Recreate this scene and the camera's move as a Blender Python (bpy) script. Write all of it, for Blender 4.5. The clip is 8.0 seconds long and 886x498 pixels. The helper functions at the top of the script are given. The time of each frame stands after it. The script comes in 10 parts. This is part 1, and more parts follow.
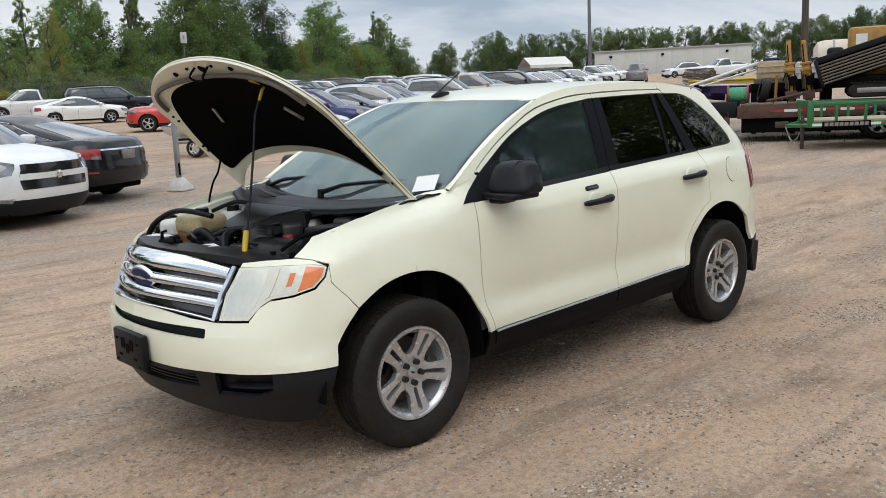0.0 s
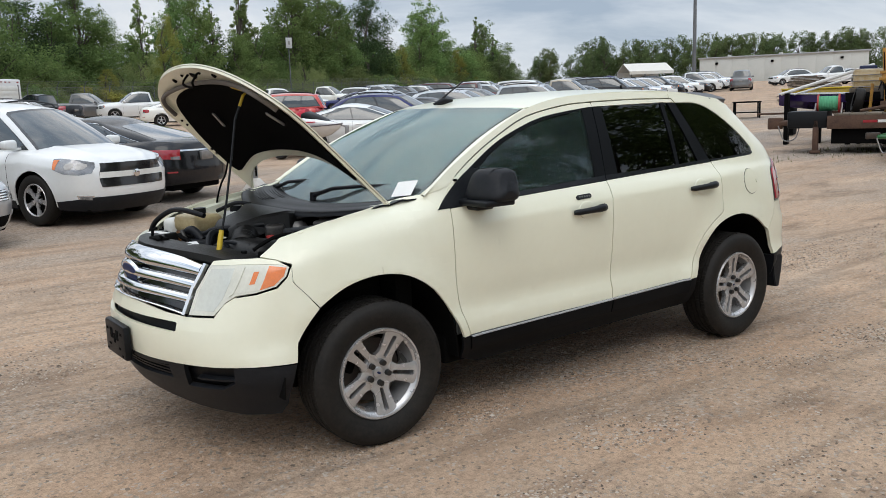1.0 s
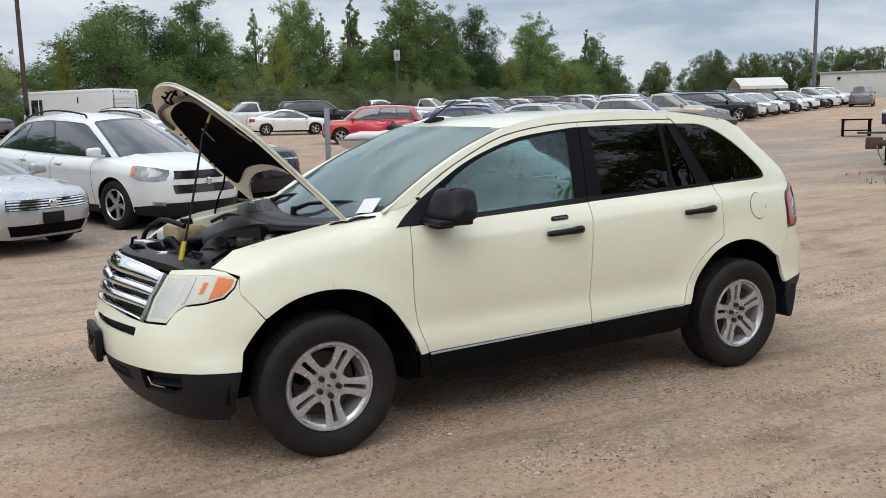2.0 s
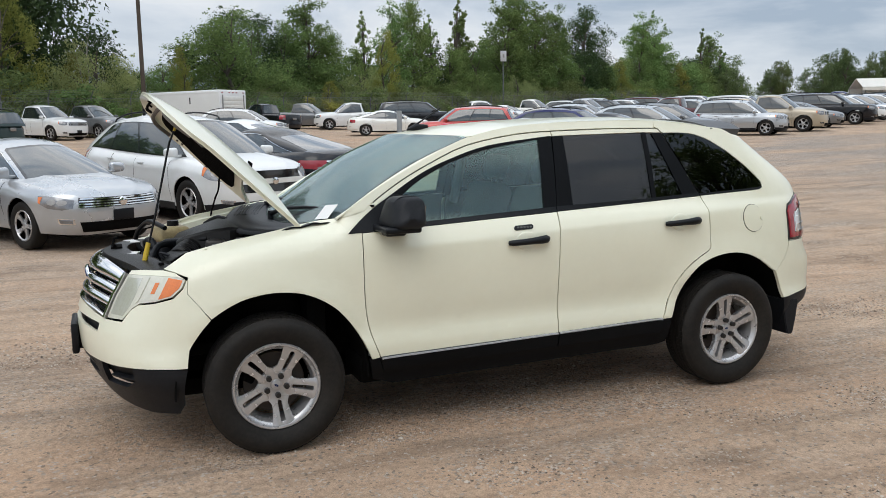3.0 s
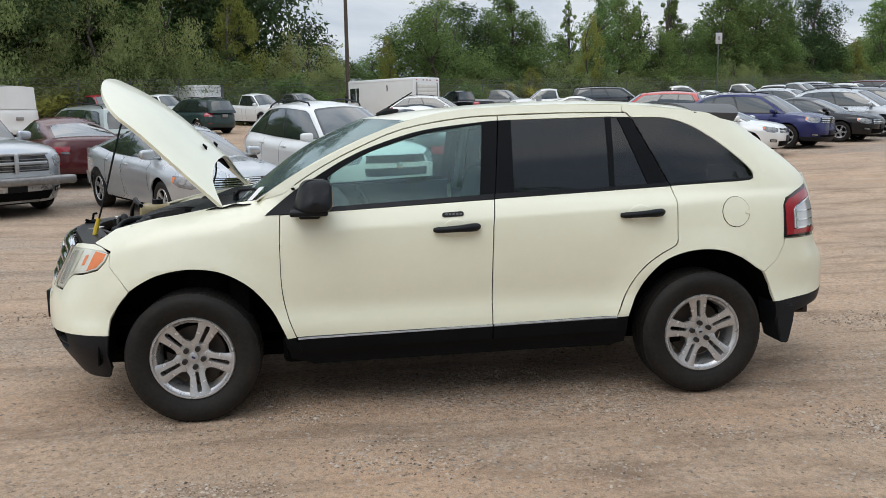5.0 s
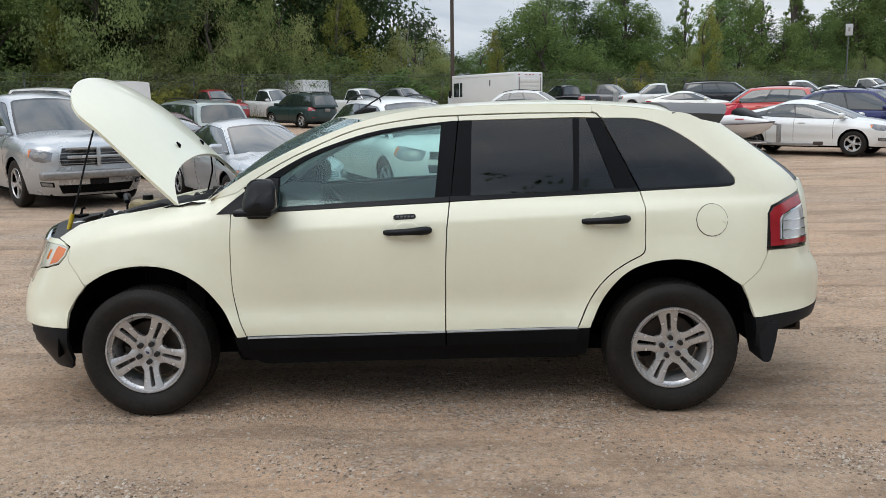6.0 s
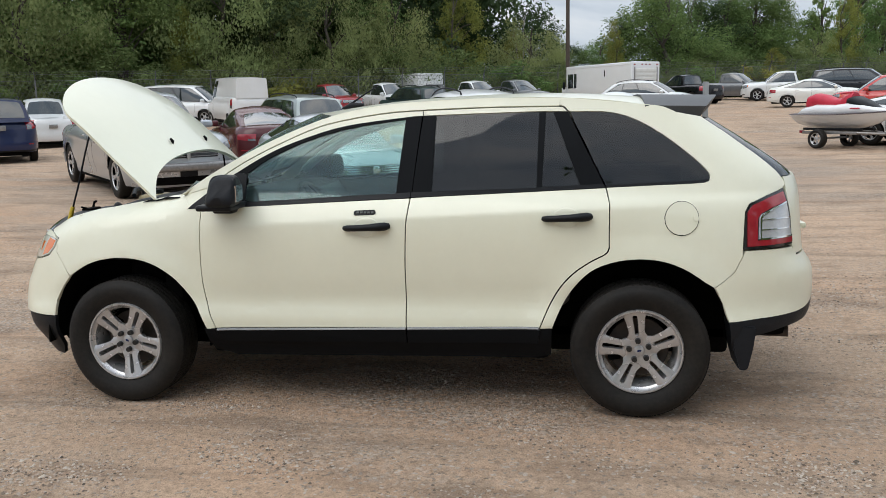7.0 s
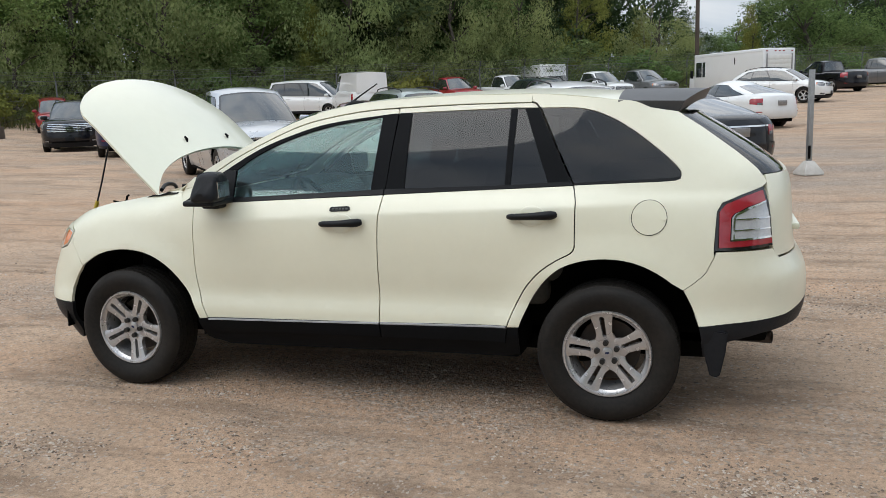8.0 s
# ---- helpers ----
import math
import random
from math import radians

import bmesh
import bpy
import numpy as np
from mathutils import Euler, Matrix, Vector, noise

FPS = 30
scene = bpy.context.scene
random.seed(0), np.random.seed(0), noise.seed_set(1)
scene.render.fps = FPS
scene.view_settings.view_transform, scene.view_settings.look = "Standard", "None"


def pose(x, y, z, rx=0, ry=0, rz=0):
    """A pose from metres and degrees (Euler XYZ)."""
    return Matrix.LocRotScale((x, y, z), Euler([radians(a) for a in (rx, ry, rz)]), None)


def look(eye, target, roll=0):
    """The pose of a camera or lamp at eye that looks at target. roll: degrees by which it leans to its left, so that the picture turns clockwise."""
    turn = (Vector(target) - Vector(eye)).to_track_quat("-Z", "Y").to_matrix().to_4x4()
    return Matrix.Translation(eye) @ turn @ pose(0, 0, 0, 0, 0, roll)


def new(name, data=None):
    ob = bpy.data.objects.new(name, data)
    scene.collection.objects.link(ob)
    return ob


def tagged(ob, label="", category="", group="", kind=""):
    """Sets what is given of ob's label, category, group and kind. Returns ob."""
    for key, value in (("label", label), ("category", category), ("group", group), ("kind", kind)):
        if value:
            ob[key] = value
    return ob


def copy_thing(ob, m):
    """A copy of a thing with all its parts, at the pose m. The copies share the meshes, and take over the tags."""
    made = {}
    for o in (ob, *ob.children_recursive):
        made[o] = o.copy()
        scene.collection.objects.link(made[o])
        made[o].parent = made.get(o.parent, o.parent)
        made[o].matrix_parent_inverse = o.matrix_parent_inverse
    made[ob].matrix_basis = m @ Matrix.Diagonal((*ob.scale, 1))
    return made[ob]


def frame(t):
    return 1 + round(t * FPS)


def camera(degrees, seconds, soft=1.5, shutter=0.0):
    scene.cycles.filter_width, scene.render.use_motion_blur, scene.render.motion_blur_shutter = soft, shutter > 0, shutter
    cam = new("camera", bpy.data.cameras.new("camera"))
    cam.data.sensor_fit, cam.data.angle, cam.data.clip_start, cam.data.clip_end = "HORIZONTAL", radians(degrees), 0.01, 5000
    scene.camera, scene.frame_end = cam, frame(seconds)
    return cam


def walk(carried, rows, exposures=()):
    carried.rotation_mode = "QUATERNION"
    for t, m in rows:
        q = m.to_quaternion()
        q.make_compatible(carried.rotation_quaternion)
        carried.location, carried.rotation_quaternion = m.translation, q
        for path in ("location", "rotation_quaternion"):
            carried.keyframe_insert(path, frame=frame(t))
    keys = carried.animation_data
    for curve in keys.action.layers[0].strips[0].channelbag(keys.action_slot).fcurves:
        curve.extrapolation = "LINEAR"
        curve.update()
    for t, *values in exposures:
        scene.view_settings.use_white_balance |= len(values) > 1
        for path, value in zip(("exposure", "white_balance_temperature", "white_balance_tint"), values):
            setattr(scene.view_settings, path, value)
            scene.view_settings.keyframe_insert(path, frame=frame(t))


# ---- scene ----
cam = camera(55.2, 8.0, soft=0.65)
PATH = [
    (0, (-3.888, -3.788, 1.612), (-2.542, -2.35, 1.266), -2.6),
    (0.5, (-3.689, -3.98, 1.598), (-2.424, -2.468, 1.262), -2.4),
    (1, (-3.469, -4.235, 1.599), (-2.297, -2.647, 1.274), -2.0),
    (1.5, (-3.208, -4.515, 1.63), (-2.141, -2.852, 1.321), -1.7),
    (1.7, (-3.076, -4.571, 1.61), (-2.046, -2.882, 1.311), -1.5),
    (2.8, (-2.304, -4.987, 1.645), (-1.524, -3.168, 1.357), -0.9),
    (3, (-2.165, -5.059, 1.646), (-1.428, -3.222, 1.361), -0.9),
    (3.5, (-1.81, -5.145, 1.609), (-1.193, -3.266, 1.314), -0.8),
    (4, (-1.444, -5.236, 1.62), (-0.952, -3.321, 1.318), -0.9),
    (4.5, (-1.016, -5.392, 1.64), (-0.647, -3.451, 1.332), -1.0),
    (4.7, (-0.879, -5.398, 1.619), (-0.553, -3.449, 1.311), -1.0),
    (5.8, (0.035, -5.351, 1.601), (0.079, -3.376, 1.289), -0.7),
    (6, (0.211, -5.327, 1.626), (0.201, -3.352, 1.309), -0.7),
    (6.5, (0.631, -5.248, 1.614), (0.481, -3.28, 1.291), -0.9),
    (7, (1.073, -5.215, 1.627), (0.77, -3.266, 1.297), -1.3),
    (7.5, (1.525, -5.201, 1.661), (1.069, -3.282, 1.328), -1.8),
    (8, (1.908, -5.045, 1.633), (1.301, -3.17, 1.293), -2.0),
]
walk(cam, [(t, look(eye, target, roll)) for t, eye, target, roll in PATH])

# ---- sky and sun: a bright, broken overcast ----
world = bpy.data.worlds.new("overcast_sky")
scene.world = world
world.use_nodes = True
wt = world.node_tree
wt.nodes.clear()


def node(tree, kind, **values):
    n = tree.nodes.new(kind)
    for key, value in values.items():
        n.inputs[key].default_value = value
    return n


SUN_UP, SUN_TURN = 52.0, 215.0
sky = wt.nodes.new("ShaderNodeTexSky")
sky.sky_type, sky.sun_disc = "NISHITA", False
sky.sun_elevation, sky.sun_rotation = radians(SUN_UP), radians(SUN_TURN)
co = wt.nodes.new("ShaderNodeTexCoord")
squash = wt.nodes.new("ShaderNodeMapping")
squash.inputs["Scale"].default_value = (1.0, 1.0, 3.4)
wt.links.new(co.outputs["Generated"], squash.inputs["Vector"])
cloud = node(wt, "ShaderNodeTexNoise", Scale=2.1, Detail=7.0, Roughness=0.56, Distortion=0.5)
wt.links.new(squash.outputs["Vector"], cloud.inputs["Vector"])
tones = wt.nodes.new("ShaderNodeValToRGB")
tones.color_ramp.elements[0].position, tones.color_ramp.elements[0].color = 0.38, (0.40, 0.485, 0.60, 1)
tones.color_ramp.elements[1].position, tones.color_ramp.elements[1].color = 0.66, (1.0, 1.0, 1.0, 1)
middle = tones.color_ramp.elements.new(0.50)
middle.color = (0.68, 0.74, 0.82, 1)
wt.links.new(cloud.outputs["Fac"], tones.inputs["Fac"])
bg_sky = node(wt, "ShaderNodeBackground", Strength=0.08)
bg_cloud = node(wt, "ShaderNodeBackground", Strength=0.95)
# an overcast sky is brighter overhead than at the horizon
axis = wt.nodes.new("ShaderNodeSeparateXYZ")
wt.links.new(co.outputs["Generated"], axis.inputs[0])
lift = wt.nodes.new("ShaderNodeMapRange")
lift.inputs["From Min"].default_value, lift.inputs["From Max"].default_value = 0.12, 1.0
lift.inputs["To Min"].default_value, lift.inputs["To Max"].default_value = 0.86, 2.08
wt.links.new(axis.outputs["Z"], lift.inputs["Value"])
wt.links.new(lift.outputs[0], bg_cloud.inputs["Strength"])
wt.links.new(sky.outputs["Color"], bg_sky.inputs["Color"])
wt.links.new(tones.outputs["Color"], bg_cloud.inputs["Color"])
both = node(wt, "ShaderNodeMixShader", Fac=0.88)
wt.links.new(bg_sky.outputs[0], both.inputs[1])
wt.links.new(bg_cloud.outputs[0], both.inputs[2])
wt.links.new(both.outputs[0], wt.nodes.new("ShaderNodeOutputWorld").inputs["Surface"])

sun = new("sun", bpy.data.lights.new("sun", "SUN"))
sun.data.energy, sun.data.angle, sun.data.color = 0.75, radians(40), (1.0, 0.96, 0.90)
sun_way = Vector((math.sin(radians(SUN_TURN)) * math.cos(radians(SUN_UP)), math.cos(radians(SUN_TURN)) * math.cos(radians(SUN_UP)), math.sin(radians(SUN_UP))))
sun.matrix_world = look(sun_way * 50, (0, 0, 0))
scene.view_settings.exposure = 0.19

# ---- materials ----
def mat(name, colour, rough=0.5, metal=0.0, vary=0.0, size=8.0, bump=0.0, bump_size=60.0, coat=0.0, second=None, random_tone=0.0, rough_vary=0.0, spec=0.5):
    """A Principled material: colour varied at two scales, fine relief, optional clear coat."""
    m = bpy.data.materials.new(name)
    m.use_nodes = True
    t = m.node_tree
    p = t.nodes["Principled BSDF"]
    p.inputs["Base Color"].default_value = (*colour, 1)
    p.inputs["Roughness"].default_value, p.inputs["Metallic"].default_value = rough, metal
    p.inputs["Coat Weight"].default_value, p.inputs["Coat Roughness"].default_value = coat, 0.03
    p.inputs["Specular IOR Level"].default_value = spec
    where = t.nodes.new("ShaderNodeTexCoord")
    if vary:
        a = node(t, "ShaderNodeTexNoise", Scale=size, Detail=6.0, Roughness=0.6)
        b = node(t, "ShaderNodeTexNoise", Scale=size * 9, Detail=4.0, Roughness=0.7)
        for n in (a, b):
            t.links.new(where.outputs["Object"], n.inputs["Vector"])
        add = t.nodes.new("ShaderNodeMath")
        add.operation = "ADD"
        t.links.new(a.outputs["Fac"], add.inputs[0])
        t.links.new(b.outputs["Fac"], add.inputs[1])
        r = t.nodes.new("ShaderNodeMapRange")
        r.inputs["From Min"].default_value, r.inputs["From Max"].default_value = 0.7, 1.3
        t.links.new(add.outputs[0], r.inputs["Value"])
        mix = t.nodes.new("ShaderNodeMix")
        mix.data_type = "RGBA"
        other = second if second else tuple(max(0.0, c * (1 - vary)) for c in colour)
        mix.inputs["A"].default_value, mix.inputs["B"].default_value = (*colour, 1), (*other, 1)
        t.links.new(r.outputs[0], mix.inputs["Factor"])
        last = mix.outputs["Result"]
        if random_tone:
            info = t.nodes.new("ShaderNodeObjectInfo")
            hsv = t.nodes.new("ShaderNodeHueSaturation")
            span = t.nodes.new("ShaderNodeMapRange")
            span.inputs["To Min"].default_value, span.inputs["To Max"].default_value = 1 - random_tone, 1 + random_tone
            t.links.new(info.outputs["Random"], span.inputs["Value"])
            t.links.new(span.outputs[0], hsv.inputs["Value"])
            t.links.new(last, hsv.inputs["Color"])
            last = hsv.outputs["Color"]
        t.links.new(last, p.inputs["Base Color"])
        if rough_vary:
            rr = t.nodes.new("ShaderNodeMapRange")
            rr.inputs["To Min"].default_value, rr.inputs["To Max"].default_value = max(0.02, rough - rough_vary), min(1.0, rough + rough_vary)
            t.links.new(a.outputs["Fac"], rr.inputs["Value"])
            t.links.new(rr.outputs[0], p.inputs["Roughness"])
    if bump:
        g = node(t, "ShaderNodeTexNoise", Scale=bump_size, Detail=5.0, Roughness=0.6)
        t.links.new(where.outputs["Object"], g.inputs["Vector"])
        bn = node(t, "ShaderNodeBump", Strength=bump, Distance=0.01)
        t.links.new(g.outputs["Fac"], bn.inputs["Height"])
        t.links.new(bn.outputs[0], p.inputs["Normal"])
    return m


def glass(name, tint, gloss=0.02, ior=1.5, dust_and_haze=0.0, sheen=(1, 1, 1)):
    """Thin tinted car glass: it lets light through by its tint and mirrors by its Fresnel gloss."""
    m = bpy.data.materials.new(name)
    m.use_nodes = True
    t = m.node_tree
    t.nodes.clear()
    clear = node(t, "ShaderNodeBsdfTransparent", Color=(*tint, 1))
    shine = node(t, "ShaderNodeBsdfGlossy", Color=(*sheen, 1), Roughness=gloss)
    fres = node(t, "ShaderNodeFresnel", IOR=ior)
    mix = t.nodes.new("ShaderNodeMixShader")
    t.links.new(fres.outputs[0], mix.inputs[0])
    t.links.new(clear.outputs[0], mix.inputs[1])
    t.links.new(shine.outputs[0], mix.inputs[2])
    last = mix
    if dust_and_haze:
        # besides dust, the teal film paints in a haze of reflected sky
        film = node(t, "ShaderNodeBsdfDiffuse", Color=(0.58, 0.66, 0.67, 1))
        veil = t.nodes.new("ShaderNodeMixShader")
        where = t.nodes.new("ShaderNodeTexCoord")
        spots = node(t, "ShaderNodeTexNoise", Scale=3.5, Detail=7.0, Roughness=0.65)
        t.links.new(where.outputs["Object"], spots.inputs["Vector"])
        much = t.nodes.new("ShaderNodeMapRange")
        for key, v in (("From Min", 0.3), ("From Max", 0.7), ("To Min", dust_and_haze * 0.6), ("To Max", dust_and_haze * 1.4)):
            much.inputs[key].default_value = v
        t.links.new(spots.outputs["Fac"], much.inputs["Value"])
        t.links.new(much.outputs[0], veil.inputs[0])
        t.links.new(mix.outputs[0], veil.inputs[1])
        t.links.new(film.outputs[0], veil.inputs[2])
        last = veil
    t.links.new(last.outputs[0], t.nodes.new("ShaderNodeOutputMaterial").inputs["Surface"])
    return m


def paint(name, colour, rough=0.3, metal=0.0):
    dark = max(colour) < 0.15
    return mat(name, colour, rough, metal, vary=0.06, size=1.5, coat=0.45 if dark else 0.8, rough_vary=0.05, spec=0.25 if dark else 0.5)


CREAM = mat("cream_paint", (0.765, 0.76, 0.61), 0.34, vary=0.05, size=1.2, coat=0.5, second=(0.735, 0.728, 0.58), rough_vary=0.06)
BLACK_PLASTIC = mat("black_plastic", (0.0055, 0.0068, 0.009), 0.45, vary=0.4, size=6, bump=0.08, bump_size=300, spec=0.24)
PILLAR_BLACK = mat("matt_black_pillar_film", (0.005, 0.006, 0.0075), 0.55, vary=0.3, size=6, spec=0.10)
GREY_PLASTIC = mat("weathered_black_plastic", (0.0075, 0.009, 0.0118), 0.5, vary=0.3, size=5, second=(0.014, 0.0155, 0.0185), bump=0.1, bump_size=250, spec=0.22)
SCUFFED = mat("scuffed_dusty_plastic", (0.0055, 0.0057, 0.006), 0.42, vary=0.5, size=7, second=(0.014, 0.0133, 0.0122), bump=0.15, bump_size=90, spec=0.3)
GLOSS_BLACK = mat("gloss_black", (0.012, 0.012, 0.014), 0.15, vary=0.2, size=4, coat=0.5)
DARK = mat("dark_underbody", (0.004, 0.004, 0.004), 0.95, vary=0.4, size=5, spec=0.1)
FELT = mat("black_felt", (0.003, 0.003, 0.0035), 0.95, vary=0.3, size=9, bump=0.3, bump_size=120, spec=0.04)
RUBBER = mat("tyre_rubber", (0.0085, 0.0083, 0.0082), 0.62, vary=0.5, size=5, second=(0.022, 0.0192, 0.0162), bump=0.12, bump_size=120, spec=0.2)
ALLOY = mat("silver_alloy", (0.50, 0.50, 0.505), 0.28, 0.6, vary=0.15, size=7, rough_vary=0.1)
STEEL = mat("worn_steel", (0.36, 0.35, 0.34), 0.45, 0.8, vary=0.4, size=14, rough_vary=0.15)
RUST = mat("rusty_steel", (0.055, 0.032, 0.024), 0.85, 0.2, vary=0.5, size=5, second=(0.13, 0.075, 0.05), bump=0.3, bump_size=80)
CHROME = mat("chrome", (0.78, 0.79, 0.80), 0.07, 1.0, vary=0.06, size=9)
LAMP_CLEAR = mat("hazed_lamp_lens", (0.66, 0.66, 0.57), 0.2, vary=0.25, size=6, coat=1.0, second=(0.54, 0.54, 0.46))
LAMP_HAZE = mat("hazed_lens_inside", (0.56, 0.56, 0.48), 0.16, 0.35, vary=0.35, size=5, coat=1.0, second=(0.70, 0.70, 0.62))
SILL_EDGE = mat("sill_edge", (0.42, 0.44, 0.47), 0.2, vary=0.2, size=6, coat=0.4)
LAMP_WHITE = mat("clear_lamp_lens", (0.62, 0.64, 0.66), 0.12, 0.3, vary=0.3, size=12, coat=0.9)
LAMP_RED = mat("red_lamp_lens", (0.34, 0.018, 0.03), 0.14, vary=0.25, size=14, coat=0.9)
LAMP_AMBER = mat("amber_lamp_lens", (0.78, 0.19, 0.025), 0.16, vary=0.25, size=20, coat=0.9)
GLASS_FRONT = glass("green_tinted_glass", (0.82, 0.93, 0.91), 0.02, 1.55, 0.015, (0.86, 0.99, 0.98))
GLASS_DARK = glass("privacy_glass", (0.17, 0.18, 0.185))
GLASS_SCREEN = glass("windscreen_glass", (0.78, 0.90, 0.88), 0.02, 1.85, 0.07, (0.84, 0.98, 0.97))
CAR_GLASS = mat("dark_car_glass", (0.018, 0.026, 0.027), 0.03, vary=0.3, size=2, coat=1.0, spec=0.9)
SCREEN_GLASS = mat("windscreen_dark_glass", (0.035, 0.046, 0.048), 0.04, vary=0.5, size=1.6, coat=1.0, spec=0.6, second=(0.012, 0.016, 0.017))
CAR_LAMP = mat("car_lamp_lens", (0.34, 0.35, 0.36), 0.08, 0.5, vary=0.5, size=9, coat=1.0, second=(0.10, 0.10, 0.11))
SEAT = mat("grey_cloth_seat", (0.20, 0.195, 0.18), 0.9, vary=0.3, size=6, bump=0.2, bump_size=200)
TRIM_GREY = mat("grey_interior_plastic", (0.10, 0.105, 0.10), 0.7, vary=0.2, size=6, bump=0.05, bump_size=200)
NUT = mat("dark_lug_nut", (0.03, 0.03, 0.03), 0.4, 0.5, vary=0.3, size=40)
YELLOW = mat("yellow_plastic", (0.62, 0.44, 0.03), 0.5, vary=0.25, size=15)
PAPER = mat("white_paper", (0.8, 0.8, 0.78), 0.9, vary=0.08, size=9)
BLUE_BADGE = mat("dark_blue_enamel", (0.008, 0.022, 0.085), 0.5, vary=0.2, size=20, spec=0.2)
TANK = mat("yellowed_plastic", (0.42, 0.27, 0.10), 0.45, vary=0.4, size=5, second=(0.55, 0.47, 0.32))
WHITE_PLASTIC = mat("white_plastic", (0.7, 0.7, 0.66), 0.45, vary=0.15, size=5)
RED_RUBBER = mat("red_plastic", (0.35, 0.03, 0.025), 0.5, vary=0.3, size=15)
ENGINE_METAL = mat("oily_engine_metal", (0.035, 0.033, 0.031), 0.5, 0.6, vary=0.5, size=14, second=(0.09, 0.085, 0.08))
ROTOR = mat("brake_iron", (0.05, 0.045, 0.042), 0.6, 0.5, vary=0.5, size=18, second=(0.085, 0.06, 0.045))

# ---- mesh helpers ----
def as_mesh(name, bm, material, smooth=True, sharp=40):
    """A mesh from a bmesh, with one material or several, smooth up to a sharp angle."""
    me = bpy.data.meshes.new(name)
    bm.normal_update()
    for f in bm.faces:
        f.smooth = smooth
    for e in bm.edges:
        e.smooth = len(e.link_faces) == 2 and e.calc_face_angle(0) < radians(sharp)
    bm.to_mesh(me)
    bm.free()
    for m in material if isinstance(material, (list, tuple)) else [material]:
        me.materials.append(m)
    return me


def part(name, bm, material, parent, label="", smooth=True, sharp=40):
    ob = new(name, as_mesh(name, bm, material, smooth, sharp))
    ob.parent = parent
    if label:
        tagged(ob, label)
    return ob


def share(name, mesh, parent, m=None, label=""):
    """One more part on a mesh that is already there."""
    ob = new(name, mesh)
    ob.parent = parent
    if m is not None:
        ob.matrix_basis = m
    if label:
        tagged(ob, label)
    return ob


def box(bm, lo, hi, bevel=0.0, m=None, seg=2):
    """A bevelled block between two corners, added to bm."""
    c = [(a + b) / 2 for a, b in zip(lo, hi)]
    made = bmesh.ops.create_cube(bm, size=1.0, matrix=Matrix.LocRotScale(c, None, [max(b - a, 1e-4) for a, b in zip(lo, hi)]))
    vs = made["verts"]
    if bevel:
        es = list({e for v in vs for e in v.link_edges})
        out = bmesh.ops.bevel(bm, geom=es, offset=bevel, segments=seg, profile=0.5, affect="EDGES")
        vs = list({v for f in out["faces"] for v in f.verts} | {v for v in vs if v.is_valid})
    if m is not None:
        bmesh.ops.transform(bm, matrix=m, verts=vs)
    return vs


def cyl(bm, a, b, r, r2=None, seg=16, caps=True):
    """A cylinder or cone from a to b."""
    a, b = Vector(a), Vector(b)
    d = b - a
    m = Matrix.Translation((a + b) / 2) @ d.to_track_quat("Z", "Y").to_matrix().to_4x4()
    return bmesh.ops.create_cone(bm, cap_ends=caps, segments=seg, radius1=r, radius2=r if r2 is None else r2, depth=d.length, matrix=m)["verts"]


def tube(bm, pts, r, seg=8):
    """A round tube along points."""
    pts = [Vector(p) for p in pts]
    rings = []
    up = Vector((0.13, 0.31, 0.94)).normalized()
    for i, p in enumerate(pts):
        d = (pts[min(i + 1, len(pts) - 1)] - pts[max(i - 1, 0)]).normalized()
        u = d.cross(up)
        u = u.normalized() if u.length > 0.05 else d.cross(Vector((1, 0, 0))).normalized()
        w = d.cross(u)
        rad = r[i] if isinstance(r, (list, tuple)) else r
        rings.append([bm.verts.new(p + rad * (math.cos(k * 2 * math.pi / seg) * u + math.sin(k * 2 * math.pi / seg) * w)) for k in range(seg)])
    for a, b in zip(rings, rings[1:]):
        for k in range(seg):
            bm.faces.new((a[k], a[(k + 1) % seg], b[(k + 1) % seg], b[k]))
    bm.faces.new(rings[0][::-1])
    bm.faces.new(rings[-1])


def spline(pts, n=6):
    """A smooth curve through points (Catmull-Rom), n steps to a stretch."""
    out = []
    pts = [Vector(p) for p in pts]
    for i in range(len(pts) - 1):
        p0, p1, p2, p3 = pts[max(i - 1, 0)], pts[i], pts[i + 1], pts[min(i + 2, len(pts) - 1)]
        for k in range(n):
            t = k / n
            out.append(0.5 * (2 * p1 + (p2 - p0) * t + (2 * p0 - 5 * p1 + 4 * p2 - p3) * t * t + (3 * p1 - p0 - 3 * p2 + p3) * t ** 3))
    out.append(pts[-1])
    return out


def lathe(bm, profile, seg=48, axis="y", closed=False):
    """Turns (radius, place along the axis) pairs round the axis."""
    rings = []
    for r, h in profile:
        ring = []
        for k in range(seg):
            a = 2 * math.pi * k / seg
            c, s = r * math.cos(a), r * math.sin(a)
            ring.append(bm.verts.new((c, h, s) if axis == "y" else (c, s, h)))
        rings.append(ring)
    pairs = list(zip(rings, rings[1:])) + ([(rings[-1], rings[0])] if closed else [])
    for a, b in pairs:
        for k in range(seg):
            bm.faces.new((a[k], b[k], b[(k + 1) % seg], a[(k + 1) % seg]))
    bmesh.ops.recalc_face_normals(bm, faces=bm.faces)
    return rings


